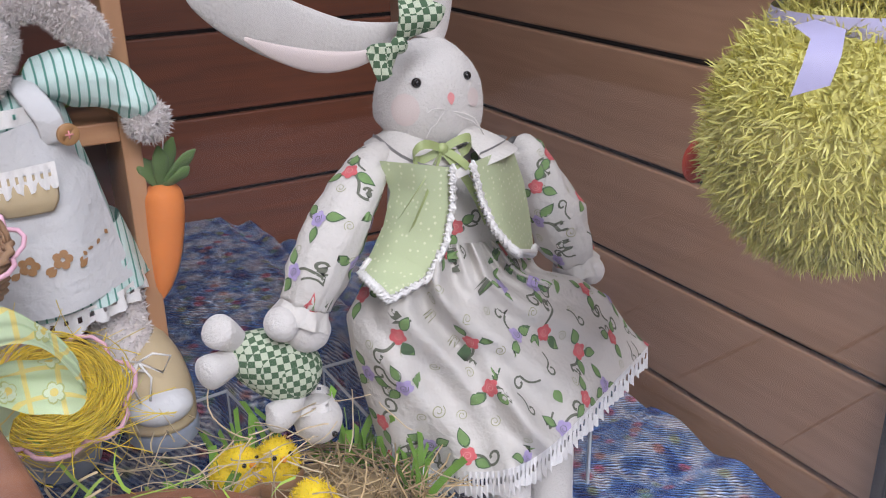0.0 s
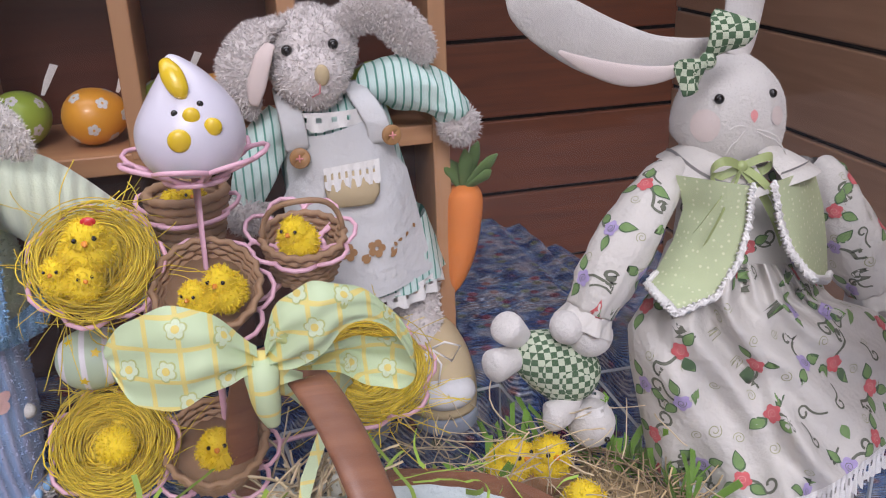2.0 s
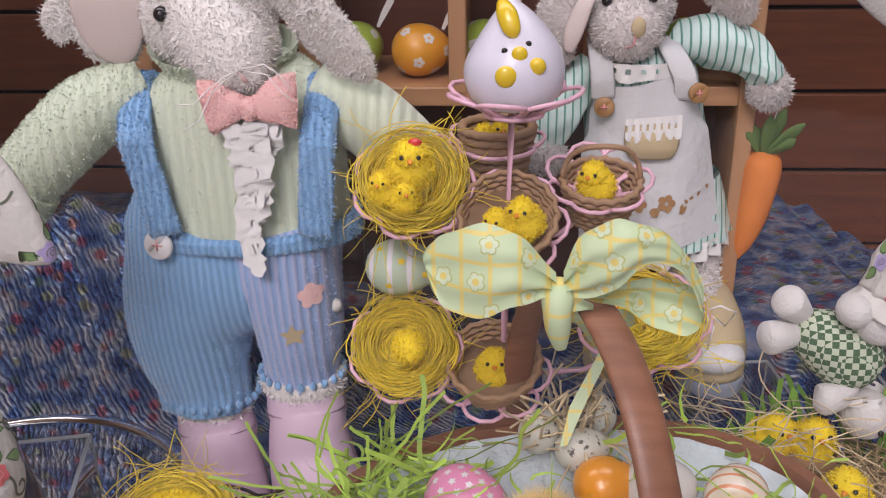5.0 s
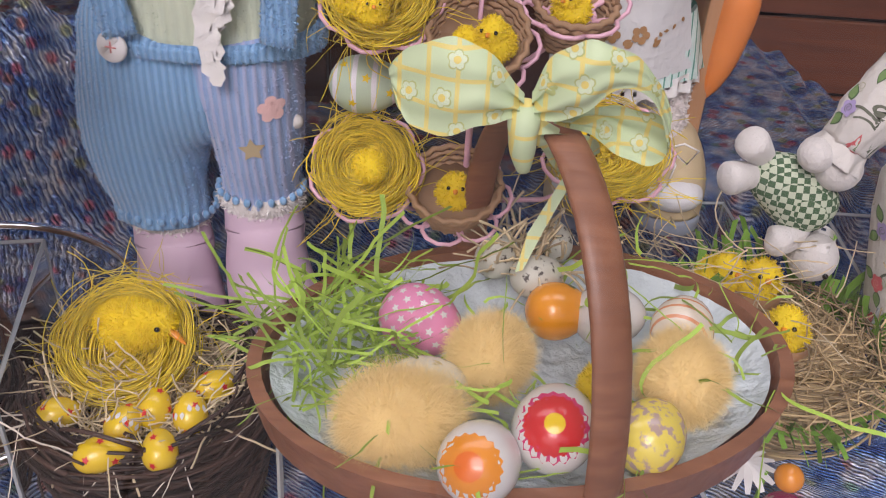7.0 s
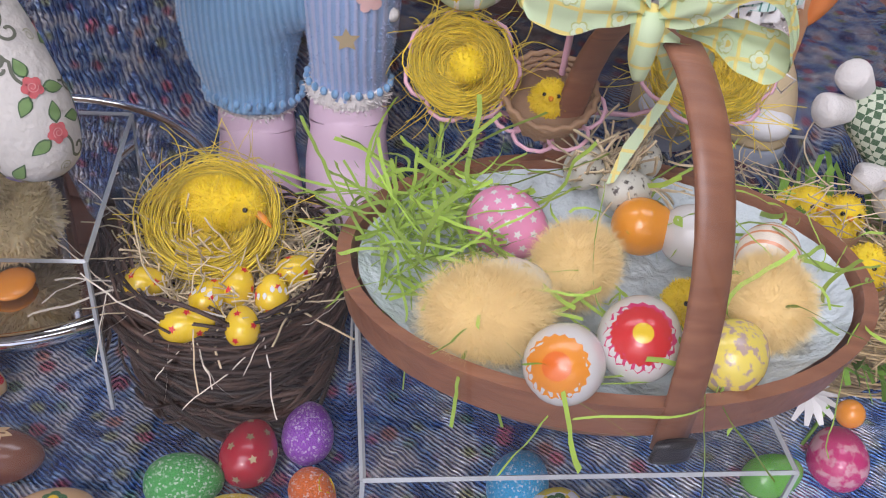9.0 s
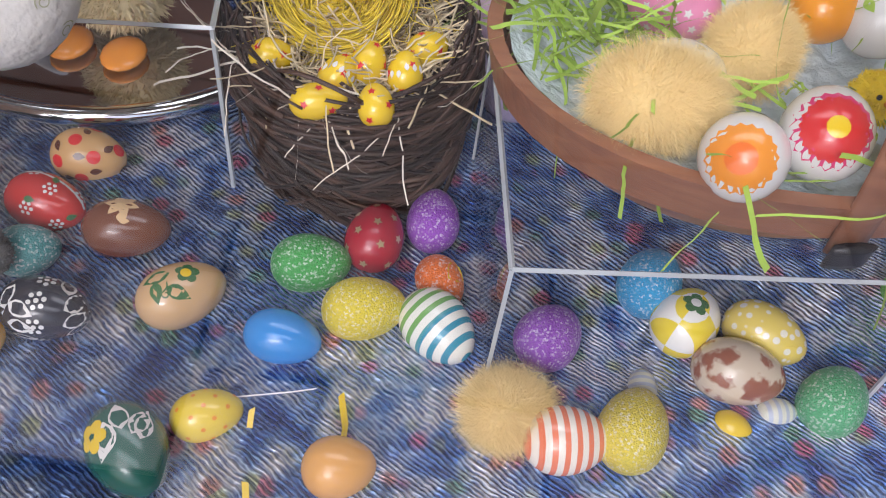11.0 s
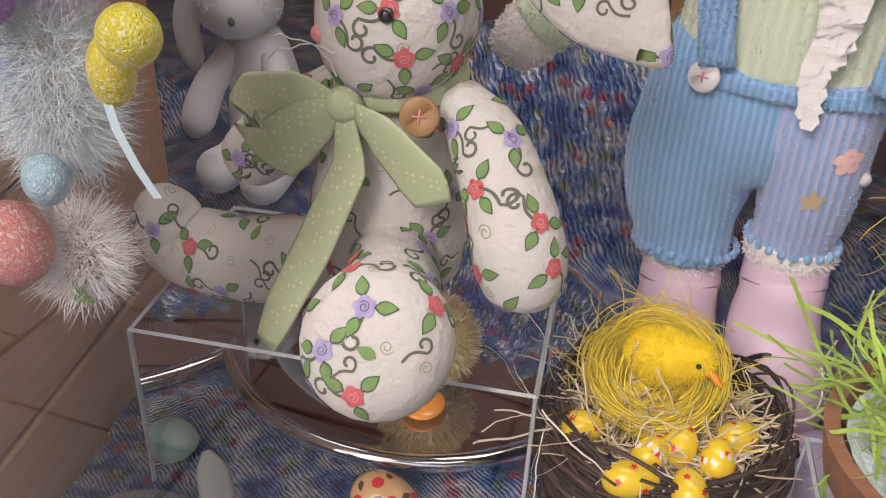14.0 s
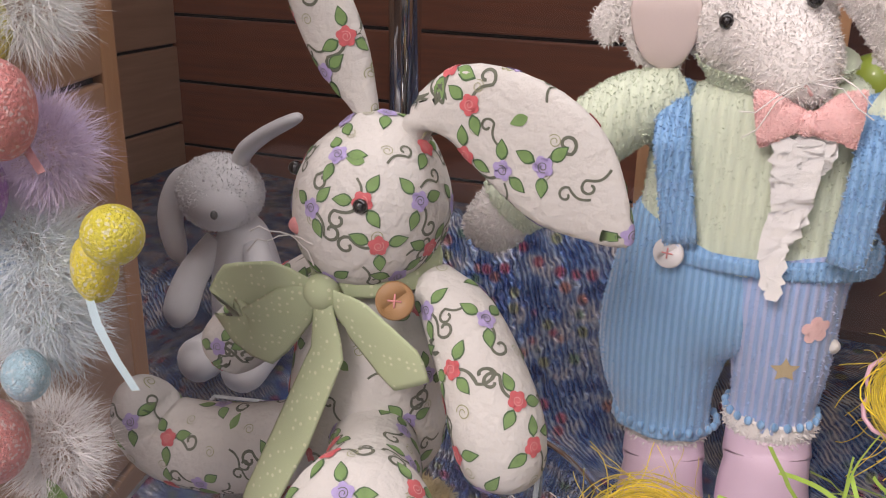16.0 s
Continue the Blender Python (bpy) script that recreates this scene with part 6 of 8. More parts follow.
def clear_box(name, x0, x1, y0, y1, z, turn, label, at=None):
    """An open-bottomed clear acrylic display box with polished edges."""
    c = Vector(((x0 + x1) / 2, (y0 + y1) / 2, 0))
    m = Matrix.Translation(c) @ Matrix.Rotation(radians(turn), 4, "Z")
    ob = thing(name, (c.x, c.y, 0.004), label, "display riser", "clear risers")
    hx, hy = (x1 - x0) / 2, (y1 - y0) / 2
    b = 0.004
    for nm, q in (("top", [(-hx, -hy, z), (hx, -hy, z), (hx, hy, z), (-hx, hy, z)]), ("side", [(-hx, -hy, b), (-hx, -hy, z), (-hx, hy, z), (-hx, hy, b)]), ("side", [(hx, -hy, b), (hx, -hy, z), (hx, hy, z), (hx, hy, b)])):
        s = part(nm, Mesh().add([m @ Vector(v) for v in q], [(0, 1, 2, 3)]), ACRYL, ob, smooth=False)
        s.visible_shadow = False
    E = Mesh()
    t = 0.0021
    for s in (-1, 1):
        E.tube([m @ Vector((s * hx, -hy, b)), m @ Vector((s * hx, -hy, z))], t, 4)
        E.tube([m @ Vector((s * hx, hy, b)), m @ Vector((s * hx, hy, z))], t * 0.7, 4)
        E.tube([m @ Vector((-hx, s * hy, z)), m @ Vector((hx, s * hy, z))], t, 4)
        E.tube([m @ Vector((s * hx, -hy, z)), m @ Vector((s * hx, hy, z))], t, 4)
    part("polished_edge", E, EDGE, ob, smooth=False)
    return ob


clear_box("acrylic_riser", -0.145, 0.150, 0.335, 0.55, 0.15, 13, "clear acrylic display box under the wooden basket")
clear_box("acrylic_riser", -0.70, -0.375, 0.40, 0.61, 0.172, 13, "clear acrylic display box under the rose-print rabbit")
clear_box("acrylic_riser", 0.03, 0.28, 0.68, 0.85, 0.135, 6, "clear acrylic display box under the grey rabbit")
clear_box("acrylic_riser", 0.37, 0.61, 0.66, 0.83, 0.15, 0, "clear acrylic display box under the seated rabbit")


# ---- easter eggs ----
def egg_mesh(L, W, seg=24, rings=16):
    M = Mesh()
    for i in range(rings + 1):
        th = math.pi * i / rings
        x = math.cos(th)
        r = math.sin(th) * (1 - 0.13 * x)
        for k in range(seg):
            q = 2 * math.pi * k / seg
            M.v.append(Vector((x * L / 2, r * W / 2 * math.cos(q), r * W / 2 * math.sin(q))))
    M.f = [(i * seg + k, (i + 1) * seg + k, (i + 1) * seg + (k + 1) % seg, i * seg + (k + 1) % seg) for i in range(rings) for k in range(seg)]
    M.m = [0] * len(M.f)
    return M


def egg(label, material, x, y, z, yaw, L=0.06, W=0.044, pitch=0.0, marks=(), marks_mats=(), group="loose eggs", spin=0.0):
    """One egg lying on its side; marks are (kind, size, slot, angle along, angle round)."""
    M = egg_mesh(L, W)
    ob = link("easter_egg", M, material)
    ob.matrix_world = pose(x, y, z, 0, -pitch, yaw)
    tagged(ob, label, "egg", group)
    ORIGIN[ob] = Vector((0, 0, 0))
    if marks:
        tree, D = M.tree(), Mesh()
        for kind, s, slot, along, around, *turned in marks:
            th, q = radians(along), radians(around)
            d = Vector((math.cos(th), math.sin(th) * math.cos(q), math.sin(th) * math.sin(q)))
            hit = tree.ray_cast(d * 0.1, -d)
            if hit[0]:
                stamp(D, tree, hit[0], hit[1] if hit[1].dot(d) > 0 else -hit[1], spin, kind, s, slot, (0, 0), 0.0004 + 0.0003 * slot, *turned)
        if D.v:
            k = link("painted_pattern", D, list(marks_mats))
            k.parent = ob
    return ob


def gloss(name, col, **kw):
    return mat(name, col, kw.pop("rough", 0.25), 0, kw.pop("var", 0.06), kw.pop("vscale", 30), kw.pop("bump", 0.05), 80, coat=kw.pop("coat", 0.4), **kw)


def glitter(name, col):
    """Glitter paint; its sparkle is put into the colour as small bright flecks scattered through it."""
    m = mat(name, col, 0.35, 0.2, 0.35, 500, 1.0, 700, bumpdist=0.002)
    n, l = m.node_tree.nodes, m.node_tree.links
    b = n["Principled BSDF"]
    src = b.inputs["Base Color"].links[0].from_socket
    tc, vo, sp, gt, mx = (n.new("ShaderNode" + k) for k in ("TexCoord", "TexVoronoi", "SeparateColor", "MapRange", "Mix"))
    vo.inputs["Scale"].default_value = 620
    l.new(tc.outputs["Object"], vo.inputs["Vector"])
    l.new(vo.outputs["Color"], sp.inputs[0])
    gt.inputs["From Min"].default_value, gt.inputs["From Max"].default_value = 0.72, 1.0
    l.new(sp.outputs[0], gt.inputs["Value"])
    mx.data_type = "RGBA"
    mx.inputs["B"].default_value = (*[0.45 * c + 0.5 for c in col], 1)
    l.new(gt.outputs["Result"], mx.inputs["Factor"])
    l.new(src, mx.inputs["A"])
    l.new(mx.outputs["Result"], b.inputs["Base Color"])
    return m


YEL, RED, WHT, DGR, BRN, ORG = (gloss("paint_" + k, c) for k, c in (("yellow", (0.75, 0.52, 0.02)), ("red", (0.6, 0.03, 0.03)), ("white", (0.68, 0.67, 0.645)), ("green", (0.05, 0.14, 0.05)), ("brown", (0.1, 0.035, 0.02)), ("orange", (0.78, 0.28, 0.03))))
scatter = lambda kind, s, slot, n, seed: [(kind, s, slot, math.degrees(math.acos(1 - 2 * (i + 0.5) / n)), (i * 137.5 + seed * 40) % 360) for i in range(n)]
flower_top = [("petal", 0.011, 0, 90, 90), ("disc", 0.004, 1, 90, 90)]
G = 0.024
egg("red wooden egg painted with white dots and line", gloss("red_lacquer", (0.5, 0.03, 0.025)), -0.482, 0.369, G, -5, 0.066, 0.046, 0, scatter("dots", 0.0062, 0, 12, 1) + scatter("leaf", 0.009, 1, 9, 4) + [("disc", 0.0014, 0, 4 * k + 8, 60) for k in range(42)], [WHT, DGR])
egg("tan wooden egg with red berries", gloss("tan_wood", (0.55, 0.33, 0.14)), -0.472, 0.424, G, 5, 0.062, 0.046, 0, scatter("disc", 0.0055, 0, 14, 2) + scatter("leaf", 0.01, 1, 18, 5), [RED, BRN])
egg("brown wooden egg with pale carved flower", gloss("brown_wood", (0.15, 0.055, 0.03)), -0.412, 0.361, G, 15, 0.068, 0.047, 0, [("leaf", 0.0135, 0, 92, 75, 1.0472 * k) for k in range(6)] + [("leaf", 0.008, 0, 92, 115, 0.7 * k) for k in range(3)], [mat("straw_inlay", (0.62, 0.42, 0.22), 0.6), BRN])
egg("teal egg with glittering band", glitter("teal_glitter", (0.08, 0.3, 0.3)), -0.474, 0.322, G, 30, 0.05, 0.04)
egg("black wooden egg with white petals and dots", gloss("navy_lacquer", (0.015, 0.018, 0.03)), -0.437, 0.277, G, 5, 0.066, 0.046, 0, [("leaf", 0.02, 0, 40, a) for a in range(0, 360, 40)] + [("leaf", 0.02, 0, 130, a) for a in range(0, 360, 40)] + [("dots", 0.0075, 0, 85, a) for a in range(10, 360, 50)], [WHT])
egg("orange-yellow wooden egg painted with brown sprig", gloss("amber_lacquer", (0.75, 0.36, 0.03)), -0.484, 0.236, G, 28, 0.068, 0.05, 0, scatter("disc", 0.0064, 0, 12, 3) + scatter("disc", 0.0044, 1, 12, 3) + scatter("disc", 0.0022, 2, 12, 3) + scatter("leaf", 0.011, 0, 16, 6), [gloss("paint_moss", (0.1, 0.12, 0.04)), gloss("paint_brick", (0.45, 0.1, 0.03)), WHT])
egg("plain leaf-green painted egg on foil", gloss("green_paint", (0.2, 0.42, 0.07)), -0.536, 0.214, 0.022, 20, 0.058, 0.04)
egg("pale wooden egg painted with green flower", gloss("pale_wood", (0.56, 0.36, 0.18)), -0.349, 0.314, G, 42, 0.068, 0.048, 0, [("petal", 0.0095, 0, 72, 90), ("leaf", 0.02, 0, 100, 80), ("leaf", 0.018, 0, 115, 105), ("leaf", 0.016, 0, 125, 85), ("curl", 0.012, 0, 110, 95), ("disc", 0.004, 1, 75, 90)], [DGR, YEL])
egg("green glitter egg on foil cloth", glitter("green_glitter", (0.06, 0.36, 0.08)), -0.266, 0.367, G, 18, 0.062, 0.046)
egg("dark red egg with gold and silver stones", gloss("crimson_paint", (0.36, 0.012, 0.03)), -0.225, 0.405, G, 88, 0.06, 0.047, 12, scatter("star", 0.004, 0, 24, 4), [mat("gold_foil", (0.6, 0.5, 0.28), 0.3, 0.7)])
egg("purple glitter egg on foil cloth", glitter("purple_glitter", (0.3, 0.08, 0.5)), -0.184, 0.435, G, 98, 0.056, 0.043, 10)
egg("orange glitter egg with yellow ribbon", glitter("orange_glitter", (0.75, 0.16, 0.02)), -0.166, 0.379, 0.02, -50, 0.046, 0.036, 0, [("leaf", 0.03, 0, 60, 90)], [YEL])
egg("yellow glitter egg on foil cloth", glitter("yellow_glitter", (0.75, 0.6, 0.04)), -0.216, 0.337, G, 24, 0.064, 0.048)
egg("plain bright blue egg on foil", gloss("blue_paint", (0.03, 0.24, 0.62)), -0.267, 0.299, 0.021, 0, 0.058, 0.04)
def two_tone(m, col):
    """Lets the stripes turn to a second colour along the egg."""
    n, l = m.node_tree.nodes, m.node_tree.links
    mixes = [k for k in n if k.bl_idname == "ShaderNodeMix"]
    tc, sx, mx, mr = n.new("ShaderNodeTexCoord"), n.new("ShaderNodeSeparateXYZ"), n.new("ShaderNodeMix"), n.new("ShaderNodeMapRange")
    mr.inputs["From Min"].default_value, mr.inputs["From Max"].default_value = -0.004, 0.006
    mx.data_type = "RGBA"
    mx.inputs["A"].default_value, mx.inputs["B"].default_value = mixes[-1].inputs["B"].default_value[:], (*col, 1)
    l.new(tc.outputs["Object"], sx.inputs[0])
    l.new(sx.outputs["X"], mr.inputs["Value"])
    l.new(mr.outputs["Result"], mx.inputs["Factor"])
    l.new(mx.outputs["Result"], mixes[-1].inputs["B"])
    return m


egg("white egg with green and teal stripes", two_tone(gloss("green_teal_stripes", (0.74, 0.75, 0.68), col2=(0.16, 0.36, 0.1), pattern="stripe", pscale=32, pwidth=0.6), (0.03, 0.25, 0.36)), -0.159, 0.335, G, -38, 0.066, 0.05)
egg("purple glitter egg on foil cloth", glitter("violet_glitter", (0.3, 0.09, 0.5)), -0.077, 0.348, G, 60, 0.056, 0.048)
egg("sky blue glitter egg on foil", glitter("sky_glitter", (0.03, 0.33, 0.62)), -0.005, 0.42, G, 75, 0.062, 0.05)
egg("pale mint egg beside the side panel", gloss("mint_paint", (0.3, 0.5, 0.42), rough=0.5, coat=0.1), -0.679, 0.402, 0.022, 30, 0.046, 0.042)
egg("dark green egg with pale fern and yellow bird", gloss("bottle_green", (0.012, 0.1, 0.075)), -0.335, 0.188, 0.025, -45, 0.07, 0.052, 0, [("leaf", 0.022, 0, 70 + k * 12, 70 + k * 9) for k in range(5)] + [("petal", 0.012, 1, 110, 130)], [WHT, YEL])
egg("small yellow egg with orange dots", gloss("yellow_paint", (0.76, 0.56, 0.06)), -0.298, 0.228, 0.018, 30, 0.05, 0.036, 0, scatter("disc", 0.0016, 0, 34, 7), [ORG])
egg("orange egg with ribbon tie", gloss("peach_paint", (0.72, 0.36, 0.1)), -0.2, 0.211, 0.022, 20, 0.05, 0.042)
egg("white egg with orange and pink stripes", gloss("orange_stripes", (0.8, 0.74, 0.64), col2=(0.75, 0.2, 0.1), pattern="stripe", pscale=38, pwidth=0.55), -0.054, 0.267, G, 15, 0.062, 0.048)
egg("yellow glitter egg on foil cloth", glitter("lemon_glitter", (0.74, 0.6, 0.06)), -0.009, 0.287, G, 80, 0.066, 0.05)
egg("yellow and white checked egg with daisy", gloss("yellow_check", (0.78, 0.62, 0.05), col2=(0.8, 0.79, 0.74), pattern="check", pscale=46, pwidth=0.5), 0.025, 0.39, G, 60, 0.062, 0.05, 0, flower_top, [DGR, WHT])
egg("yellow egg with fine floral pattern", gloss("yellow_floral", (0.7, 0.55, 0.12), col2=(0.72, 0.7, 0.6), pattern="dots", pscale=120, pwidth=0.35), 0.085, 0.394, G, -20, 0.066, 0.046)
egg("cream egg with brown paisley end", gloss("paisley", (0.6, 0.5, 0.38), col2=(0.28, 0.1, 0.06), pattern="blotch", pscale=60, pwidth=0.52), 0.065, 0.354, G, 0, 0.07, 0.05)
egg("mint green glitter egg", glitter("mint_glitter", (0.1, 0.45, 0.2)), 0.135, 0.348, G, 60, 0.06, 0.048)
egg("plain leaf-green painted egg on foil", gloss("grass_paint", (0.16, 0.46, 0.08)), 0.212, 0.476, 0.02, 28, 0.06, 0.038)
egg("pink and red patterned egg", gloss("magenta_print", (0.55, 0.05, 0.18), col2=(0.62, 0.3, 0.36), pattern="blotch", pscale=70, pwidth=0.55), 0.272, 0.505, G, 80, 0.064, 0.052)


# ---- mirror tray, duck and grey bunny ----
TC = Vector((-0.55, 0.668, 0))
tray = thing("mirror_tray", (TC.x, TC.y, 0.016), "round mirrored tray with chrome rim on the foil cloth", "tray")
part("mirror", Mesh().loft([TC + Vector((0, 0, 0.024)), TC + Vector((0, 0, 0.029))], [0.206, 0.206], (1, 0, 0), 72), MIRROR, tray, smooth=False)
part("rim", Mesh().tube(ring_pts(TC + Vector((0, 0, 0.025)), 0.2105, 0.2105, 72), 0.009, 12), CHROME, tray, "rounded chrome rim")

CREAMFUR = mat("cream_fur", (0.8, 0.68, 0.4), 0.95, 0, 0.12, 60, 0.3, 300)
duck = thing("plush_duck", (-0.47, 0.585, 0.023), "cream fluffy toy duck with orange feet under the clear box", "plush toy")
body = Mesh().ball((-0.465, 0.59, 0.07), (0.045, 0.04, 0.04), 20, 14)
p = part("body", body, CREAMFUR, duck)
part("fur", Mesh().fur(body, 3000, 0.011, 0.0009, 61, 0.6), CREAMFUR, p)
hd = Mesh().ball((-0.475, 0.57, 0.12), (0.026, 0.026, 0.025), 18, 12)
p = part("head", hd, CREAMFUR, duck)
part("fur", Mesh().fur(hd, 1500, 0.009, 0.0008, 62, 0.6), CREAMFUR, p)
eye(p, (-0.488, 0.545, 0.127), 0.004)
part("beak", Mesh().ball((-0.475, 0.538, 0.113), (0.013, 0.012, 0.005), 14, 8), ORG, duck, "orange beak")
for x in (-0.495, -0.445):
    part("foot", Mesh().ball((x, 0.543, 0.029), (0.02, 0.024, 0.006), 14, 8), ORG, duck, "flat orange foot")

duck.location = (-0.515, 0.58, 0.03)
FLOCK = mat("grey_flock", (0.12, 0.125, 0.12), 0.95, 0, 0.25, 70, 0.25, 700)
bun = thing("flocked_rabbit", (-0.58, 0.285, 0.004), "small grey flocked rabbit crouching on the foil cloth", "rabbit figure")
bm_ = Mesh().loft([(-0.655, 0.268, 0.03), (-0.645, 0.27, 0.036), (-0.61, 0.28, 0.043), (-0.57, 0.29, 0.042), (-0.54, 0.295, 0.043), (-0.515, 0.297, 0.047), (-0.49, 0.298, 0.046), (-0.474, 0.298, 0.042), (-0.47, 0.298, 0.041)], [(0.012, 0.01), (0.03, 0.028), (0.042, 0.041), (0.038, 0.038), (0.03, 0.032), (0.028, 0.029), (0.021, 0.022), (0.01, 0.011), (0.003, 0.003)], (0, 1, 0), 24)
p = part("body", bm_, FLOCK, bun)
part("fuzz", Mesh().fur(bm_, 16000, 0.003, 0.0006, 63, 0.9), FLOCK, p)
part("ear", Mesh().loft([(-0.535, 0.30, 0.068), (-0.547, 0.305, 0.092), (-0.56, 0.315, 0.115), (-0.568, 0.32, 0.127)], [(0.007, 0.005), (0.013, 0.006), (0.012, 0.005), (0.003, 0.002)], (1, 0.4, 0), 14), FLOCK, bun)
part("ear", Mesh().loft([(-0.54, 0.278, 0.066), (-0.562, 0.268, 0.08), (-0.59, 0.262, 0.082), (-0.606, 0.26, 0.08)], [(0.006, 0.005), (0.013, 0.006), (0.012, 0.005), (0.003, 0.002)], (0.2, 1, 0.3), 14), FLOCK, bun)
eye(p, (-0.497, 0.279, 0.058), 0.0042)

# ---- dark twig basket with sisal nest ----
TWIG = strands(mat("dark_twigs", (0.04, 0.021, 0.014), 0.55, 0, 0.5, 40, 0.2, 200), 0.35, 2.0)
STRAW = strands(mat("pale_straw", (0.68, 0.56, 0.36), 0.8, 0, 0.2, 60, 0.1), 0.6, 1.25)
SISAL = strands(mat("yellow_sisal", (0.9, 0.63, 0.04), 0.6, 0, 0.25, 60, 0.1), 0.6, 1.15)
# darker than the fibres: shade in the nest's gaps put into the colour
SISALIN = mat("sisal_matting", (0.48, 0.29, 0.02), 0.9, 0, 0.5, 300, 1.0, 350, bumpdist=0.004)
YCHICK = mat("yellow_chenille", (0.85, 0.64, 0.015), 0.9, 0, 0.1, 90, 0.5, 500)
NC = Vector((-0.268, 0.508, 0))
nest = thing("twig_basket", (NC.x, NC.y, 0.004), "dark woven twig basket full of straw and small yellow eggs", "basket")
part("wall", Mesh().loft([NC + Vector((0, 0, 0.008)), NC + Vector((0, 0, 0.02)), NC + Vector((0, 0, 0.09)), NC + Vector((0, 0, 0.12))], [0.06, 0.066, 0.074, 0.072], (1, 0, 0), 40), TWIG, nest)
tw = wound(800, 0.0015, 71, NC, 0.088, 0.088, 0.006, 0.135, 0.055, flare=0.16, rise=0.02)
wound(240, 0.0019, 75, NC, 0.09, 0.09, 0.02, 0.115, 0.05, M=tw, flare=0.12, rise=0.028)
wound(120, 0.0016, 72, NC, 0.094, 0.094, 0.108, 0.126, 0.05, M=tw, rise=0.012)
tagged(part("twigs", tw, TWIG, nest), kind="stuff")


def on_disc(c, r, z, spread=1.0):
    def at(rng):
        a, q = rng.uniform(0, 6.283), r * math.sqrt(rng.random())
        return (c[0] + q * math.cos(a), c[1] + q * math.sin(a), z + rng.uniform(-0.004, 0.008)), (rng.gauss(0, 1), rng.gauss(0, 1), rng.gauss(0, 0.35) * spread)
    return at


straw = tangle(760, 0.0008, 73, on_disc(NC, 0.07, 0.133), 0.042, 9, 4.5)
tangle(120, 0.0008, 74, on_disc(NC, 0.078, 0.141, 0.6), 0.06, 10, 6.0, M=straw)
solo("straw_filling", straw, STRAW, "pale curled wood-wool straw filling the twig basket", "straw", (NC.x, NC.y, 0.12), kind="stuff")

PAPER = mat("white_paper_strand", (0.72, 0.66, 0.55), 0.8, 0, 0.1, 60, 0.1)
wp = tangle(34, 0, 75, lambda rng: (NC + Vector((0.088 * math.cos(q := rng.uniform(2.2, 5.6)), 0.088 * math.sin(q), 0.132)), (math.cos(q) + rng.gauss(0, 0.7), math.sin(q) + rng.gauss(0, 0.7), rng.gauss(0.5, 0.4))), 0.07, 14, 7.0, flat=0.0014)
tangle(8, 0, 76, lambda rng: ((-0.17 + rng.gauss(0, 0.01), 0.55 + rng.gauss(0, 0.02), 0.14), (1, rng.gauss(0, 0.6), 0.4)), 0.09, 12, 3.0, M=wp, flat=0.002)
solo("paper_strands", wp, PAPER, "curled pale paper strands hanging over the twig basket", "straw", (NC.x, NC.y, 0.13), kind="stuff")


def sisal_nest(label, c, r, h, seed, material=None, count=260, group="sisal nests", tilt=0):
    c = Vector(c)
    ob = thing("sisal_nest", c, label, "nest", group)
    M, rng = wound(count, 0.00042, seed, c, r * 0.92, r * 0.92, 0.0, h, 0.15, flare=0.3, rise=0.006), random.Random(seed + 5)
    for _ in range(int(count * 1.1)):
        f, a0, arc, ph = rng.uniform(0.12, 0.92), rng.uniform(0, 6.28), rng.uniform(0.7, 2.4), rng.uniform(0, 6.28)
        pts = []
        for i in range(10):
            a = a0 + arc * i / 9
            g = f + 0.1 * math.sin(2 * a + ph)
            e1, e2 = 1 + 0.18 * math.sin(ph), 1 + 0.18 * math.cos(ph * 1.7)
            pts.append(c + Vector((r * g * e1 * math.cos(a) + 0.12 * r * math.sin(ph * 3), r * g * e2 * math.sin(a), h * (0.36 + 0.5 * g * g) + 0.004 * math.sin(3 * a + ph))))
        M.tube(pts, 0.00055 * rng.uniform(0.7, 1.4), 3)
    tangle(count // 4, 0.00035, seed + 1, lambda rng: (c + Vector((r * math.cos(q := rng.uniform(0, 6.28)), r * math.sin(q), h * rng.random())), (rng.gauss(0, 1), rng.gauss(0, 1), rng.gauss(0, 0.6))), r * 1.1, 8, 2.2, M=M)
    tagged(part("fibres", M, material or SISAL, ob), kind="stuff")
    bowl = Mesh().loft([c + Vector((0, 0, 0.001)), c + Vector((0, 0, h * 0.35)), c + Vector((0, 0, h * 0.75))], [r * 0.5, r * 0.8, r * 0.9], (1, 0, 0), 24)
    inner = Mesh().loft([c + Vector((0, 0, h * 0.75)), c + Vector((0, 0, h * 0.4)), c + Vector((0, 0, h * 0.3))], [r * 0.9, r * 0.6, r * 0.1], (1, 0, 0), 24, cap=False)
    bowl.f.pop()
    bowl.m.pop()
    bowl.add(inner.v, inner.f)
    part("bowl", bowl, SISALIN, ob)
    ob.rotation_euler = (radians(tilt), 0, 0)
    return ob


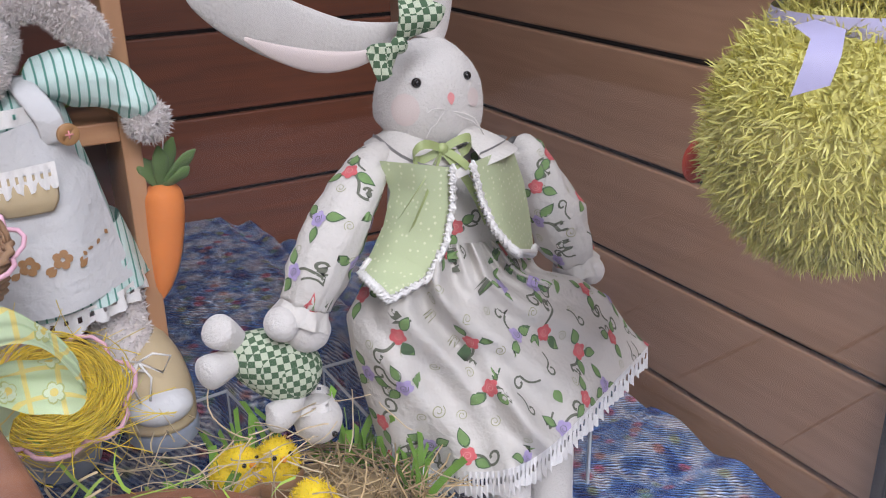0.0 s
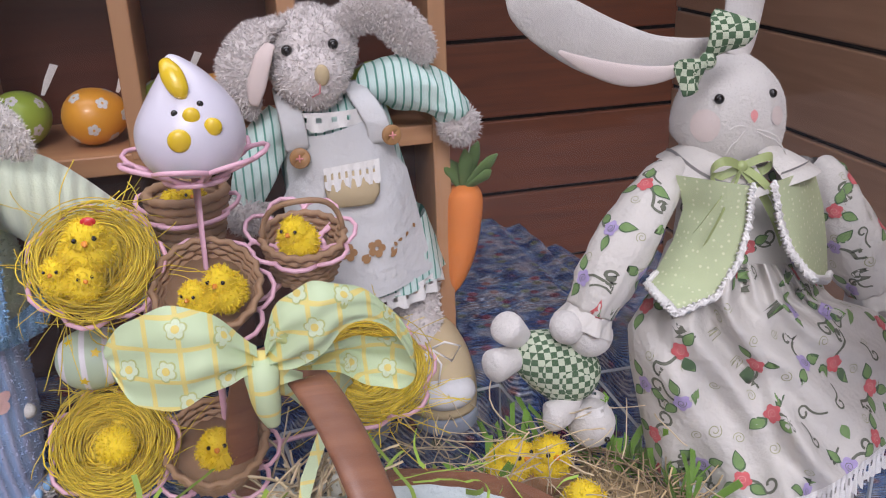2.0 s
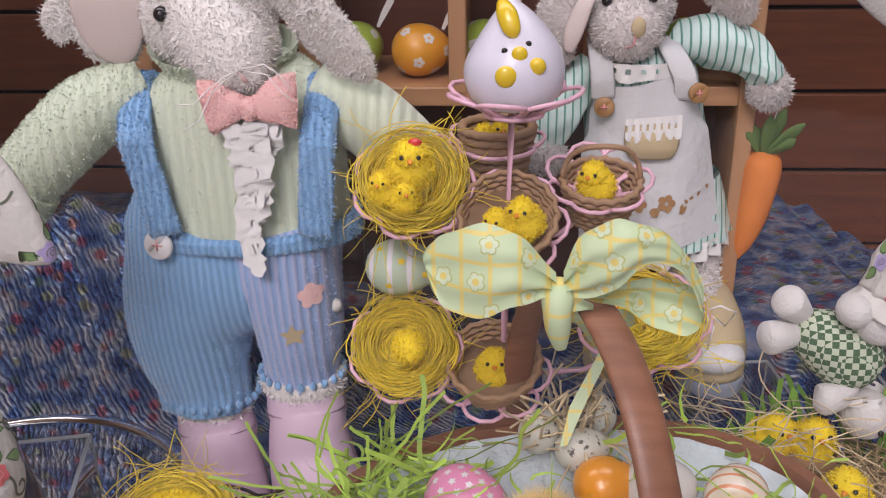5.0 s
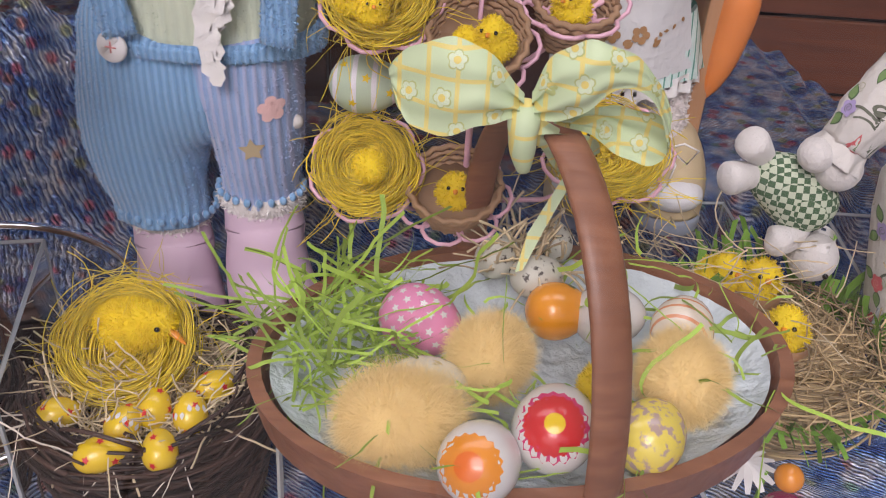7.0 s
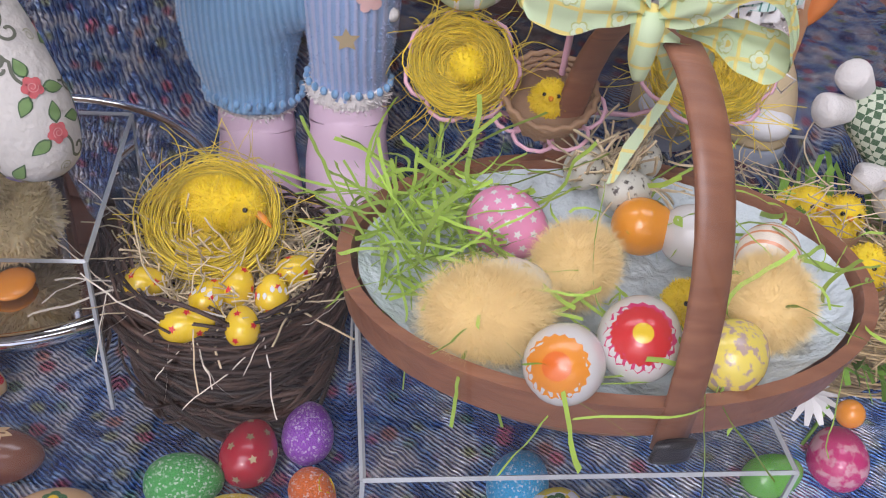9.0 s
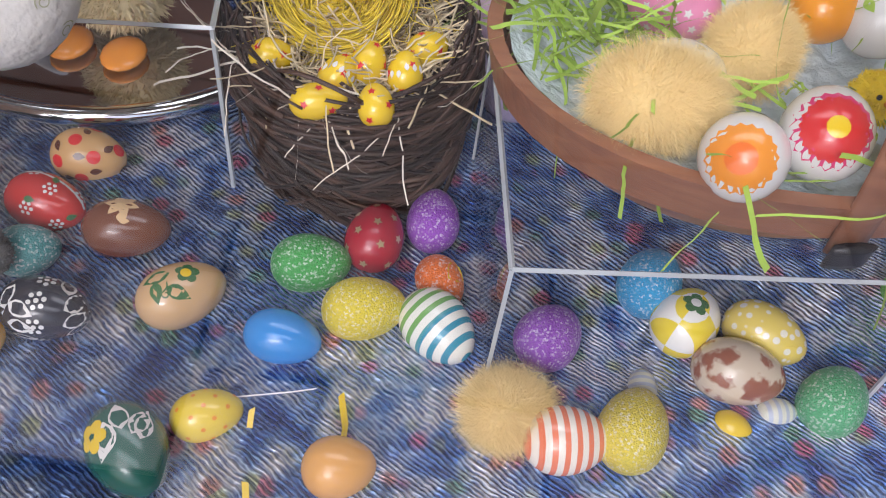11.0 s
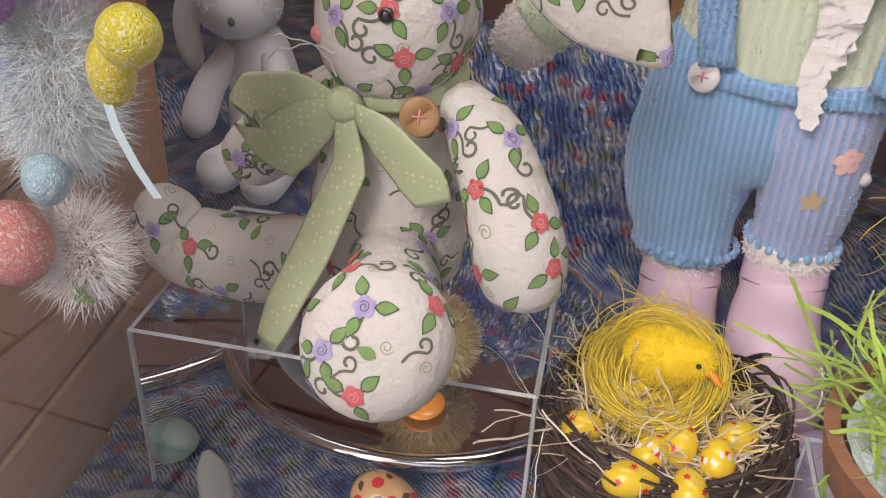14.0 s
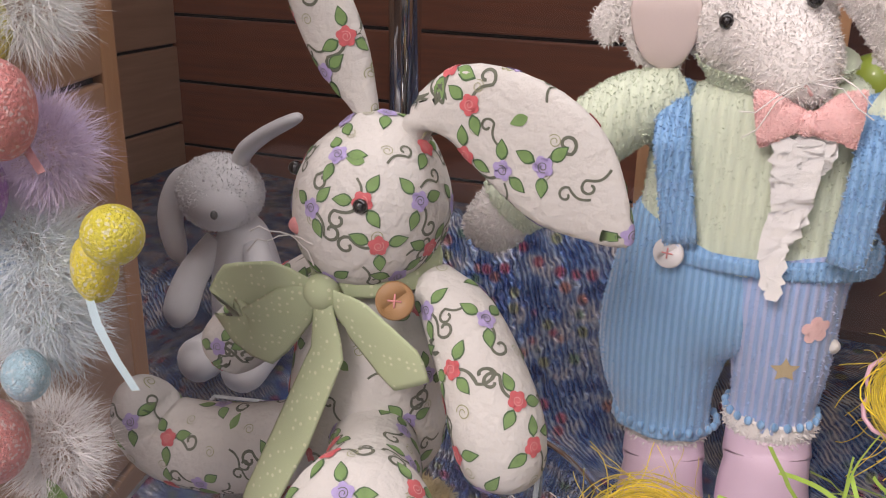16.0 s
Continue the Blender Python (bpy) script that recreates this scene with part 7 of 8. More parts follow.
def chick(c, r, seed, face=(0, -1, 0), group="toy chicks", comb=False):
    c, f = Vector(c), Vector(face).normalized()
    ob = thing("toy_chick", c - Vector((0, 0, r)), "small fluffy yellow toy chick", "toy chick", group)
    side = f.cross(Vector((0, 0, 1))).normalized()
    b = Mesh().ball(c, (r, r, r * 0.95), 18, 12)
    q = part("body", b, YCHICK, ob)
    hc = c + f * r * 0.45 + Vector((0, 0, r * 0.75))
    hm = Mesh().ball(hc, r * 0.68, 16, 12)
    k = part("head", hm, YCHICK, ob)
    part("fur", Mesh().fur(b, 900, r * 0.22, 0.0005, seed, 0.7), YCHICK, q)
    part("fur", Mesh().fur(hm, 500, r * 0.2, 0.0005, seed + 1, 0.7), YCHICK, k)
    for s in (-1, 1):
        part("eye", Mesh().ball(hc + f * r * 0.58 + side * s * r * 0.36 + Vector((0, 0, r * 0.15)), r * 0.11, 8, 6), EYE, k)
    part("beak", Mesh().loft([hc + f * r * 0.6, hc + f * r * 0.75, hc + f * r * 0.9], [r * 0.16, r * 0.12, r * 0.02], (1, 0, 0.1), 8, 2), ORG, k)
    if comb:
        part("comb", Mesh().ball(hc + Vector((r * 0.25, -r * 0.2, r * 0.66)), (r * 0.3, r * 0.12, r * 0.2), 10, 8), RED, k, "red felt comb")
    return ob


sisal_nest("yellow sisal nest with a feather chick on the twig basket", (-0.284, 0.53, 0.143), 0.049, 0.042, 81, count=620, tilt=32)
big = thing("toy_chick", (-0.278, 0.52, 0.155), "bright yellow feather chick sitting in a sisal nest", "toy chick", "toy chicks")
bb = Mesh().loft([(-0.315, 0.535, 0.178), (-0.305, 0.532, 0.18), (-0.285, 0.525, 0.183), (-0.262, 0.518, 0.192), (-0.245, 0.512, 0.198), (-0.237, 0.509, 0.197)], [(0.006, 0.006), (0.018, 0.018), (0.025, 0.024), (0.019, 0.02), (0.012, 0.013), (0.004, 0.004)], (0, 1, 0), 18)
q = part("body", bb, YCHICK, big)
part("feathers", Mesh().fur(bb, 5000, 0.006, 0.0004, 83, 0.8), YCHICK, q)
eye(q, (-0.2475, 0.4985, 0.202), 0.0026)
part("beak", Mesh().loft([(-0.242, 0.51, 0.195), (-0.232, 0.505, 0.19), (-0.224, 0.502, 0.184)], [(0.004, 0.004), (0.004, 0.003), (0.001, 0.001)], (0, 1, 0), 8), ORG, big, "small orange beak")
for ob in big.children_recursive:
    ob.data.transform(Matrix.Scale(0.85, 4))
for k, (x, y, z, yaw, pit) in enumerate(((-0.322, 0.462, 0.138, 20, 0), (-0.275, 0.424, 0.139, 20, 5), (-0.268, 0.452, 0.142, 60, 30), (-0.25, 0.468, 0.145, 80, 40), (-0.235, 0.432, 0.139, 110, 20), (-0.222, 0.468, 0.142, 100, 40), (-0.212, 0.5, 0.142, 40, 10))):
    L = 0.042 if k == 1 else 0.034
    egg("small glossy yellow egg with red flowers and white band", YEL, x, y, z, yaw, L, 0.027, pit, scatter("star", 0.0034, 0, 8, k) + ([("leaf", 0.006, 1, 90, a) for a in range(0, 360, 24)] if k in (2, 5) else []), [RED, WHT], "small yellow eggs")

# lilac egg behind the twig basket
egg("pale lilac marbled egg", gloss("lilac_paint", (0.55, 0.45, 0.62), col2=(0.45, 0.36, 0.52), pattern="blotch", pscale=30, pwidth=0.6), -0.14, 0.60, 0.05, 70, 0.09, 0.075)

# ---- contents of the wooden basket ----
GRASSP = strands(mat("green_paper_shred", (0.33, 0.5, 0.07), 0.7, 0, 0.3, 50, 0.1), 0.6, 1.3)


def left_heap(rng):
    a, q = rng.uniform(0, 6.283), math.sqrt(rng.random())
    return (-0.1 + 0.055 * q * math.cos(a), 0.475 + 0.075 * q * math.sin(a), 0.212 + rng.uniform(0, 0.03)), (rng.gauss(0, 1), rng.gauss(0, 1), rng.gauss(0.1, 0.25))


gs = tangle(190, 0, 91, left_heap, 0.09, 14, 6.5, flat=0.0032)
tangle(60, 0, 92, lambda rng: ((0.0 + rng.uniform(-0.12, 0.16), 0.5 + rng.uniform(-0.1, 0.09), 0.212 + rng.uniform(0, 0.02)), (rng.gauss(0, 1), rng.gauss(0, 1), rng.gauss(0.1, 0.25))), 0.08, 14, 6.0, M=gs, flat=0.0032)
tangle(26, 0, 93, lambda rng: ((0.12 + rng.uniform(-0.03, 0.08), 0.5 + rng.uniform(-0.09, 0.08), 0.225 + rng.uniform(0, 0.02)), (rng.gauss(0.4, 1), rng.gauss(0, 1), rng.gauss(0.4, 0.4))), 0.09, 13, 5.0, M=gs, flat=0.003)
tangle(14, 0, 94, lambda rng: ((rng.uniform(-0.06, 0.14), 0.36 + rng.uniform(-0.01, 0.02), 0.23), (rng.gauss(0, 1), -0.4, rng.gauss(0.1, 0.3))), 0.1, 13, 4.0, M=gs, flat=0.003)
solo("paper_grass", gs, GRASSP, "bright green shredded paper grass in the wooden basket", "paper grass", (0.0, 0.47, 0.2), kind="stuff")
egg("pink egg with white stars", gloss("pink_fabric", (0.68, 0.24, 0.4), rough=0.6, coat=0.0), -0.049, 0.487, 0.233, -35, 0.066, 0.052, 5, scatter("star", 0.0034, 0, 90, 2), [WHT], "basket eggs")
FUZZ = mat("pale_yellow_down", (0.93, 0.74, 0.36), 0.95, 0, 0.08, 40, 0.3, 300)


def fuzzy_egg(label, x, y, z, yaw, L, W, seed, fluff=0.014, group="basket eggs"):
    M = egg_mesh(L, W)
    ob = link("fluffy_egg", M, FUZZ)
    ob.matrix_world = pose(x, y, z, 0, 0, yaw)
    tagged(ob, label, "egg", group)
    f = link("down", Mesh().fur(M, 15000, fluff * 0.8, 0.0001, seed, 1.1), FUZZ)
    f.parent = ob


fuzzy_egg("egg covered in pale yellow feather down", 0.002, 0.452, 0.235, 60, 0.06, 0.05, 101)
fuzzy_egg("egg covered in pale yellow feather down", -0.055, 0.385, 0.235, 15, 0.075, 0.052, 102, 0.02)
fuzzy_egg("egg covered in pale yellow feather down", 0.132, 0.442, 0.237, 80, 0.064, 0.054, 103)
fuzzy_egg("egg covered in pale orange feather down", -0.097, 0.279, 0.025, 20, 0.055, 0.045, 104, 0.02, "loose eggs")
egg("white egg with fine net pattern", gloss("net_white", (0.75, 0.72, 0.6), col2=(0.6, 0.5, 0.25), pattern="blotch", pscale=120, pwidth=0.6), -0.042, 0.42, 0.228, 20, 0.06, 0.046, group="basket eggs")
egg("white egg with large orange flower", WHT, -0.004, 0.352, 0.236, 70, 0.062, 0.05, -25, [("scallop", 0.018, 0, 168, 90), ("disc", 0.009, 1, 168, 90)] + [("leaf", 0.007, 2, 60, a) for a in range(30, 180, 30)], [ORG, gloss("paint_tangerine", (0.75, 0.16, 0.02)), DGR], "basket eggs")
egg("white egg with red sunburst flower and green dots", WHT, 0.042, 0.382, 0.24, 75, 0.068, 0.053, -12, [("scallop", 0.0205, 0, 146, 95), ("scallop", 0.0175, 1, 146, 95), ("disc", 0.0065, 2, 146, 95), ("disc", 0.0024, 3, 60, 60), ("disc", 0.0024, 3, 70, 95), ("disc", 0.0024, 3, 72, 125), ("disc", 0.0024, 3, 90, 145), ("disc", 0.0024, 3, 115, 150), ("disc", 0.0024, 3, 80, 35), ("disc", 0.0024, 3, 45, 100)] , [gloss("paint_magenta", (0.62, 0.05, 0.16)), RED, YEL, gloss("paint_leaf", (0.2, 0.4, 0.05))], "basket eggs")
egg("orange egg with green sprig in basket", gloss("orange_white", (0.78, 0.3, 0.02)), 0.052, 0.512, 0.232, 15, 0.05, 0.044, 0, [("leaf", 0.012, 0, 60, 90)], [DGR], "basket eggs")
egg("white egg with green sprig", WHT, 0.09, 0.508, 0.234, 10, 0.055, 0.047, 0, [("leaf", 0.012, 0, 140, 90)], [GRASSP], "basket eggs")
egg("yellow egg with fine brown pattern", gloss("yellow_mosaic", (0.78, 0.64, 0.12), col2=(0.45, 0.33, 0.28), pattern="blotch", pscale=140, pwidth=0.55), 0.103, 0.386, 0.234, 60, 0.056, 0.046, group="basket eggs")
egg("cream egg with orange lines", gloss("cream_lines", (0.78, 0.7, 0.58), col2=(0.7, 0.3, 0.15), pattern="stripe", pscale=30, pwidth=0.85), 0.143, 0.5, 0.234, 70, 0.058, 0.046, group="basket eggs")
QUAIL = gloss("quail_shell", (0.55, 0.55, 0.47), rough=0.5, coat=0.1, col2=(0.07, 0.06, 0.05), pattern="blotch", pscale=150, pwidth=0.62)
for x, y, yaw in ((0.006, 0.565, 60), (0.05, 0.592, 100), (0.036, 0.54, 10)):
    egg("small speckled quail egg", QUAIL, x, y, 0.243, yaw, 0.042, 0.033, 10, group="quail eggs")
rf = Mesh()
tangle(110, 0.0011, 95, lambda rng: ((0.03 + rng.gauss(0, 0.018), 0.567 + rng.gauss(0, 0.016), 0.235 + rng.uniform(0, 0.02)), (rng.gauss(0, 0.6), rng.gauss(-0.3, 0.5), rng.gauss(0.5, 0.4))), 0.035, 4, 0.6, M=rf)
solo("raffia_bundle", rf, STRAW, "short cut straw bundle round the quail eggs", "straw", (0.03, 0.567, 0.22), kind="stuff")
chick((0.078, 0.43, 0.232), 0.017, 105)
lf = Mesh()
lf.strip([Vector((0.02, 0.52, 0.26)), Vector((0.03, 0.53, 0.29)), Vector((0.045, 0.545, 0.315)), Vector((0.055, 0.56, 0.335))], [0.006, 0.013, 0.011, 0.002], (0.9, 0.1, 0.3))
solo("ribbon_end", lf, RIBBON, "pale green ribbon end standing in the basket", "ribbon", (0.03, 0.53, 0.26))

# ---- pink wire stand ----
PINKW = mat("pink_wire", (0.72, 0.42, 0.52), 0.4, 0, 0.08, 40, 0.1, coat=0.2)
WICKER = mat("wicker", (0.33, 0.2, 0.11), 0.75, 0, 0.3, 60, 0.3, 200)
stand = thing("wire_stand", (-0.024, 0.64, 0.005), "pink wire egg stand with looped cups on a centre stem", "stand")
part("stem", Mesh().tube([(-0.024, 0.64, 0.008), (-0.024, 0.635, 0.2), (-0.023, 0.625, 0.35), (-0.02, 0.605, 0.49)], 0.0028, 8), PINKW, stand)
part("base_ring", Mesh().tube(ring_pts((-0.024, 0.64, 0.0085), 0.07, 0.06, 40), 0.0028, 8), PINKW, stand)
for a in (0.3, 2.4, 4.5):
    part("base_spoke", Mesh().tube([(-0.024, 0.64, 0.0085), (-0.024 + 0.07 * math.cos(a), 0.64 + 0.06 * math.sin(a), 0.0085)], 0.0024, 6), PINKW, stand)


def wire_cup(c, r, stem=True, tilt=0):
    """A cup of looped wire petals, with its arm to the stem."""
    c = Vector(c)
    W = Mesh()
    W.tube(ring_pts(c, r * 0.5, r * 0.5, 24), 0.0017, 6)
    for k in range(7):
        a = 6.2832 * k / 7
        pts = []
        for i in range(15):
            q = 6.2832 * i / 14
            rad = r * (0.75 - 0.42 * math.cos(q))
            ang = a + 0.5 * math.sin(q)
            pts.append(c + Vector((rad * math.cos(ang), rad * math.sin(ang), 0.5 * r * (rad / r - 0.35))))
        W.tube(pts, 0.0018, 6)
    turn = Matrix.Rotation(radians(tilt), 3, "X")
    W.v = [tuple(c + turn @ (Vector(p) - c)) for p in W.v]
    if stem:
        s = Vector((-0.024, 0.637, c.z - 0.035))
        W.tube([c, c + Vector((0, 0, -0.012)), c.lerp(s, 0.4) + Vector((0, 0, -0.022)), c.lerp(s, 0.75) + Vector((0, 0, -0.012)), s], 0.0022, 6)
    part("cup", W, PINKW, stand, "looped pink wire cup")


def wicker_basket(label, c, r, h, seed, hoop=True, tilt=0):
    c = Vector(c)
    ob = thing("wicker_basket", c, label, "basket", "small baskets")
    M = Mesh()
    for k in range(7):
        t = k / 6
        pts = [c + Vector(((r * (0.72 + 0.28 * t) + 0.0012 * (-1) ** i) * math.cos(6.2832 * i / 36), (r * (0.72 + 0.28 * t) + 0.0012 * (-1) ** (i + k)) * math.sin(6.2832 * i / 36), h * t)) for i in range(37)]
        M.tube(pts, h / 11, 5)
    part("weave", M, WICKER, ob)
    part("bottom", Mesh().loft([c, c + Vector((0, 0, 0.003)), c + Vector((0, 0, h * 0.55))], [r * 0.7, r * 0.72, r * 0.84], (1, 0, 0), 24), WICKER, ob)
    if hoop:
        part("handle", Mesh().tube([c + Vector((r * math.cos(q), 0.004 * math.sin(3 * q), h + r * 1.1 * math.sin(q))) for q in [math.pi * i / 14 for i in range(15)]], 0.0022, 6), WICKER, ob)
    ob.rotation_euler = (radians(tilt), 0, 0)
    return ob


for c, r, tilt in (((-0.094, 0.625, 0.419), 0.04, 45), ((-0.022, 0.61, 0.392), 0.039, 40), ((0.048, 0.645, 0.413), 0.036, 22), ((-0.032, 0.68, 0.434), 0.034, 10), ((-0.104, 0.62, 0.279), 0.04, 45), ((-0.032, 0.61, 0.26), 0.04, 30), ((0.09, 0.645, 0.288), 0.048, 25)):
    wire_cup(c, r, True, tilt)
wire_cup((-0.019, 0.603, 0.487), 0.042, False)
sisal_nest("yellow sisal nest holding three toy chicks in the wire stand", (-0.094, 0.625, 0.419), 0.038, 0.03, 111, count=420, tilt=46)
chick((-0.093, 0.588, 0.45), 0.0165, 112, (0.1, -1, -0.1), comb=True)
chick((-0.112, 0.585, 0.434), 0.0115, 114, (-0.3, -1, -0.1))
chick((-0.097, 0.58, 0.429), 0.0115, 116, (0.2, -1, -0.1))
wicker_basket("small round wicker basket with a chick in the wire stand", (-0.022, 0.61, 0.392), 0.036, 0.028, 1, False, 40)
chick((-0.01, 0.582, 0.411), 0.0145, 118, (-0.4, -1, 0))
chick((-0.028, 0.578, 0.408), 0.012, 119, (-0.6, -1, -0.2))
wicker_basket("small wicker basket with hoop handle and a chick", (0.05, 0.645, 0.394), 0.03, 0.032, 2, True, 15)
chick((0.046, 0.632, 0.422), 0.0145, 120, (-0.6, -1, 0))
wicker_basket("small wicker basket behind the wire stand's stem", (-0.031, 0.68, 0.413), 0.029, 0.042, 3, False)
chick((-0.026, 0.675, 0.447), 0.012, 122)
chick((-0.039, 0.672, 0.445), 0.011, 123, (-0.5, -1, 0))
sisal_nest("yellow sisal nest with a small pompon in the wire stand", (-0.104, 0.62, 0.279), 0.038, 0.03, 124, count=420, tilt=46)
pomp = Mesh().ball((-0.099, 0.588, 0.302), 0.0125, 16, 12)
solo("yellow_pompon", pomp.fur(Mesh().ball((-0.099, 0.588, 0.302), 0.0125, 16, 12), 900, 0.003, 0.0005, 126), YCHICK, "small round yellow pompon chick in a nest", "pompon", (-0.1, 0.588, 0.295))
wicker_basket("small wicker basket low on the wire stand", (-0.032, 0.61, 0.26), 0.037, 0.03, 4, False, 25)
chick((-0.031, 0.6, 0.276), 0.0155, 128)
sisal_nest("loose yellow sisal nest with a chick in the wire stand", (0.09, 0.645, 0.288), 0.043, 0.033, 130, count=420, tilt=30)
chick((0.064, 0.625, 0.318), 0.015, 132)
egg("pale green egg with white bands and yellow stars", gloss("sage_bands", (0.42, 0.52, 0.38), col2=(0.7, 0.68, 0.72), pattern="stripe", pscale=20, pwidth=0.85, rough=0.5, coat=0.1), -0.107, 0.635, 0.35, 0, 0.06, 0.046, 0, scatter("star", 0.004, 0, 14, 1), [YEL], "stand eggs")
hen = thing("ceramic_hen", (-0.019, 0.603, 0.489), "white and lilac ceramic egg-shaped hen with yellow comb", "figurine")
hm = Mesh().loft([(-0.019, 0.603, 0.49), (-0.019, 0.603, 0.496), (-0.019, 0.603, 0.512), (-0.019, 0.603, 0.53), (-0.021, 0.603, 0.55), (-0.024, 0.603, 0.563), (-0.027, 0.604, 0.568)], [0.012, 0.028, 0.0355, 0.033, 0.02, 0.008, 0.002], (1, 0, 0), 28)
LIL = mat("lilac_glaze", (0.68, 0.66, 0.76), 0.35, 0, 0.05, 20, 0.05, coat=0.3)
part("body", hm, LIL, hen)
part("comb", Mesh().loft([(-0.028, 0.592, 0.566), (-0.025, 0.585, 0.56), (-0.021, 0.58, 0.55), (-0.019, 0.581, 0.545)], [(0.004, 0.004), (0.007, 0.005), (0.006, 0.004), (0.002, 0.002)], (1, 0, 0.3), 14), YEL, hen, "yellow glazed comb")
ht = hm.tree()
for sx, sz, nm, rr, mt in ((-0.026, 0.537, "eye", 0.0022, EYE), (-0.01, 0.541, "eye", 0.0022, EYE), (-0.016, 0.535, "beak", 0.0055, YEL), (-0.025, 0.521, "cheek", 0.0075, YEL), (-0.004, 0.527, "cheek", 0.006, YEL)):
    hit = ht.ray_cast(Vector((sx, 0.5, sz)), Vector((0, 1, 0)), 0.3)
    if hit[0]:
        part(nm, Mesh().ball(hit[0], (rr, rr * 0.45, rr), 12, 8), mt, hen)

# ---- eggs on the shelf ----
SHORG, SHGRN = gloss("orange_shell", (0.72, 0.32, 0.03), rough=0.4), gloss("lime_shell", (0.33, 0.45, 0.06), rough=0.4)
for x, y, c, yaw in ((-0.104, 0.835, 0, 20), (-0.168, 0.85, 1, 60), (-0.045, 0.86, 1, 90), (0.004, 0.86, 0, 30), (0.148, 0.86, 1, 80)):
    o = egg("orange egg painted with white daisies on the shelf" if c == 0 else "lime green egg painted with white daisies on the shelf", SHORG if c == 0 else SHGRN, x, y, 0.487, yaw, 0.058, 0.05, 0, scatter("petal", 0.006, 0, 14, 1), [WHT], "shelf eggs")
    rb = Mesh()
    e = Vector((x + 0.02, y + 0.005, 0.505))
    rb.strip([e, e + Vector((0.006, 0, 0.012)), e + Vector((0.014, 0, 0.026))], [0.003, 0.006, 0.007], (1, 0.3, -0.4))
    solo("hanging_ribbon", rb, LACE, "short white ribbon of a painted egg", "ribbon", tuple(e))

# ---- straw nest with chicks beside the basket ----
MOSS = strands(mat("moss_green_paper", (0.16, 0.33, 0.04), 0.8, 0, 0.3, 60, 0.2), 0.6, 1.4)
BROWNST = strands(mat("brown_straw", (0.46, 0.34, 0.18), 0.85, 0, 0.3, 60, 0.1), 0.5, 1.4)
sn = thing("straw_nest", (0.285, 0.645, 0.006), "green-edged straw nest standing beside the wooden basket", "nest")
part("base", Mesh().loft([(0.285, 0.645, 0.007), (0.285, 0.645, 0.03), (0.285, 0.645, 0.1), (0.285, 0.645, 0.118)], [0.05, 0.06, 0.078, 0.07], (1, 0, 0), 28), BROWNST, sn)
stf = wound(220, 0.0009, 141, (0.285, 0.645, 0), 0.085, 0.085, 0.06, 0.128, 0.07, rise=0.008)
tangle(380, 0.0008, 142, on_disc((0.3, 0.62), 0.075, 0.128), 0.05, 7, 1.6, M=stf)
tagged(part("straw", stf, BROWNST, sn), kind="stuff")
gf = Mesh()
tangle(110, 0, 143, lambda rng: ((0.285 + 0.088 * math.cos(a := rng.uniform(-0.6, 3.6)), 0.645 + 0.088 * math.sin(a), 0.105), (0.25 * math.cos(a) + rng.gauss(0, 0.25), 0.25 * math.sin(a), 1)), 0.065, 4, 0.4, M=gf, flat=0.007)
tangle(60, 0, 144, lambda rng: ((0.285 + 0.086 * math.cos(a := rng.uniform(3.4, 6.2)), 0.645 + 0.086 * math.sin(a), 0.09), (math.cos(a), math.sin(a), rng.uniform(-0.3, 0.4))), 0.04, 4, 0.8, M=gf, flat=0.006)
part("grass_fringe", gf, MOSS, sn, "bright green paper grass fringe")
for k, (x, y) in enumerate(((0.225, 0.69), (0.262, 0.685), (0.268, 0.61))):
    cup = Mesh().loft([(x, y, 0.12), (x, y, 0.126), (x, y, 0.14), (x, y, 0.148)], [0.01, 0.02, 0.025, 0.024], (1, 0, 0), 18, cap=False)
    solo("eggshell_cup", cup, mat("brown_shell", (0.36, 0.2, 0.1), 0.6, 0, 0.2, 60, 0.2), "broken brown eggshell cup with a chick in the straw nest", "eggshell", (x, y, 0.12), "eggshell cups")
    chick((x, y, 0.152), 0.021, 150 + 2 * k, (0.5 - 0.5 * k, -1, 0.1))
dz = thing("paper_daisy", (0.245, 0.515, 0.006), "white paper daisy and orange bead at the straw nest", "flower")
pt = Mesh()
for k in range(12):
    a = 6.283 * k / 12
    pt.strip([Vector((0.235, 0.53, 0.07)), Vector((0.235 + 0.012 * math.cos(a), 0.525 + 0.008 * math.sin(a), 0.072 + 0.006 * math.sin(a))), Vector((0.235 + 0.025 * math.cos(a), 0.52 + 0.012 * math.sin(a), 0.07 + 0.016 * math.sin(a)))], [0.003, 0.008, 0.004], (-math.sin(a), 0, math.cos(a)))
part("petals", pt, WHT, dz)
part("bead", Mesh().ball((0.268, 0.515, 0.07), 0.0125, 16, 10), ORG, dz)
part("stalk", Mesh().tube([(0.245, 0.52, 0.007), (0.25, 0.522, 0.04), (0.25, 0.52, 0.07)], 0.0018, 6), MOSS, dz)

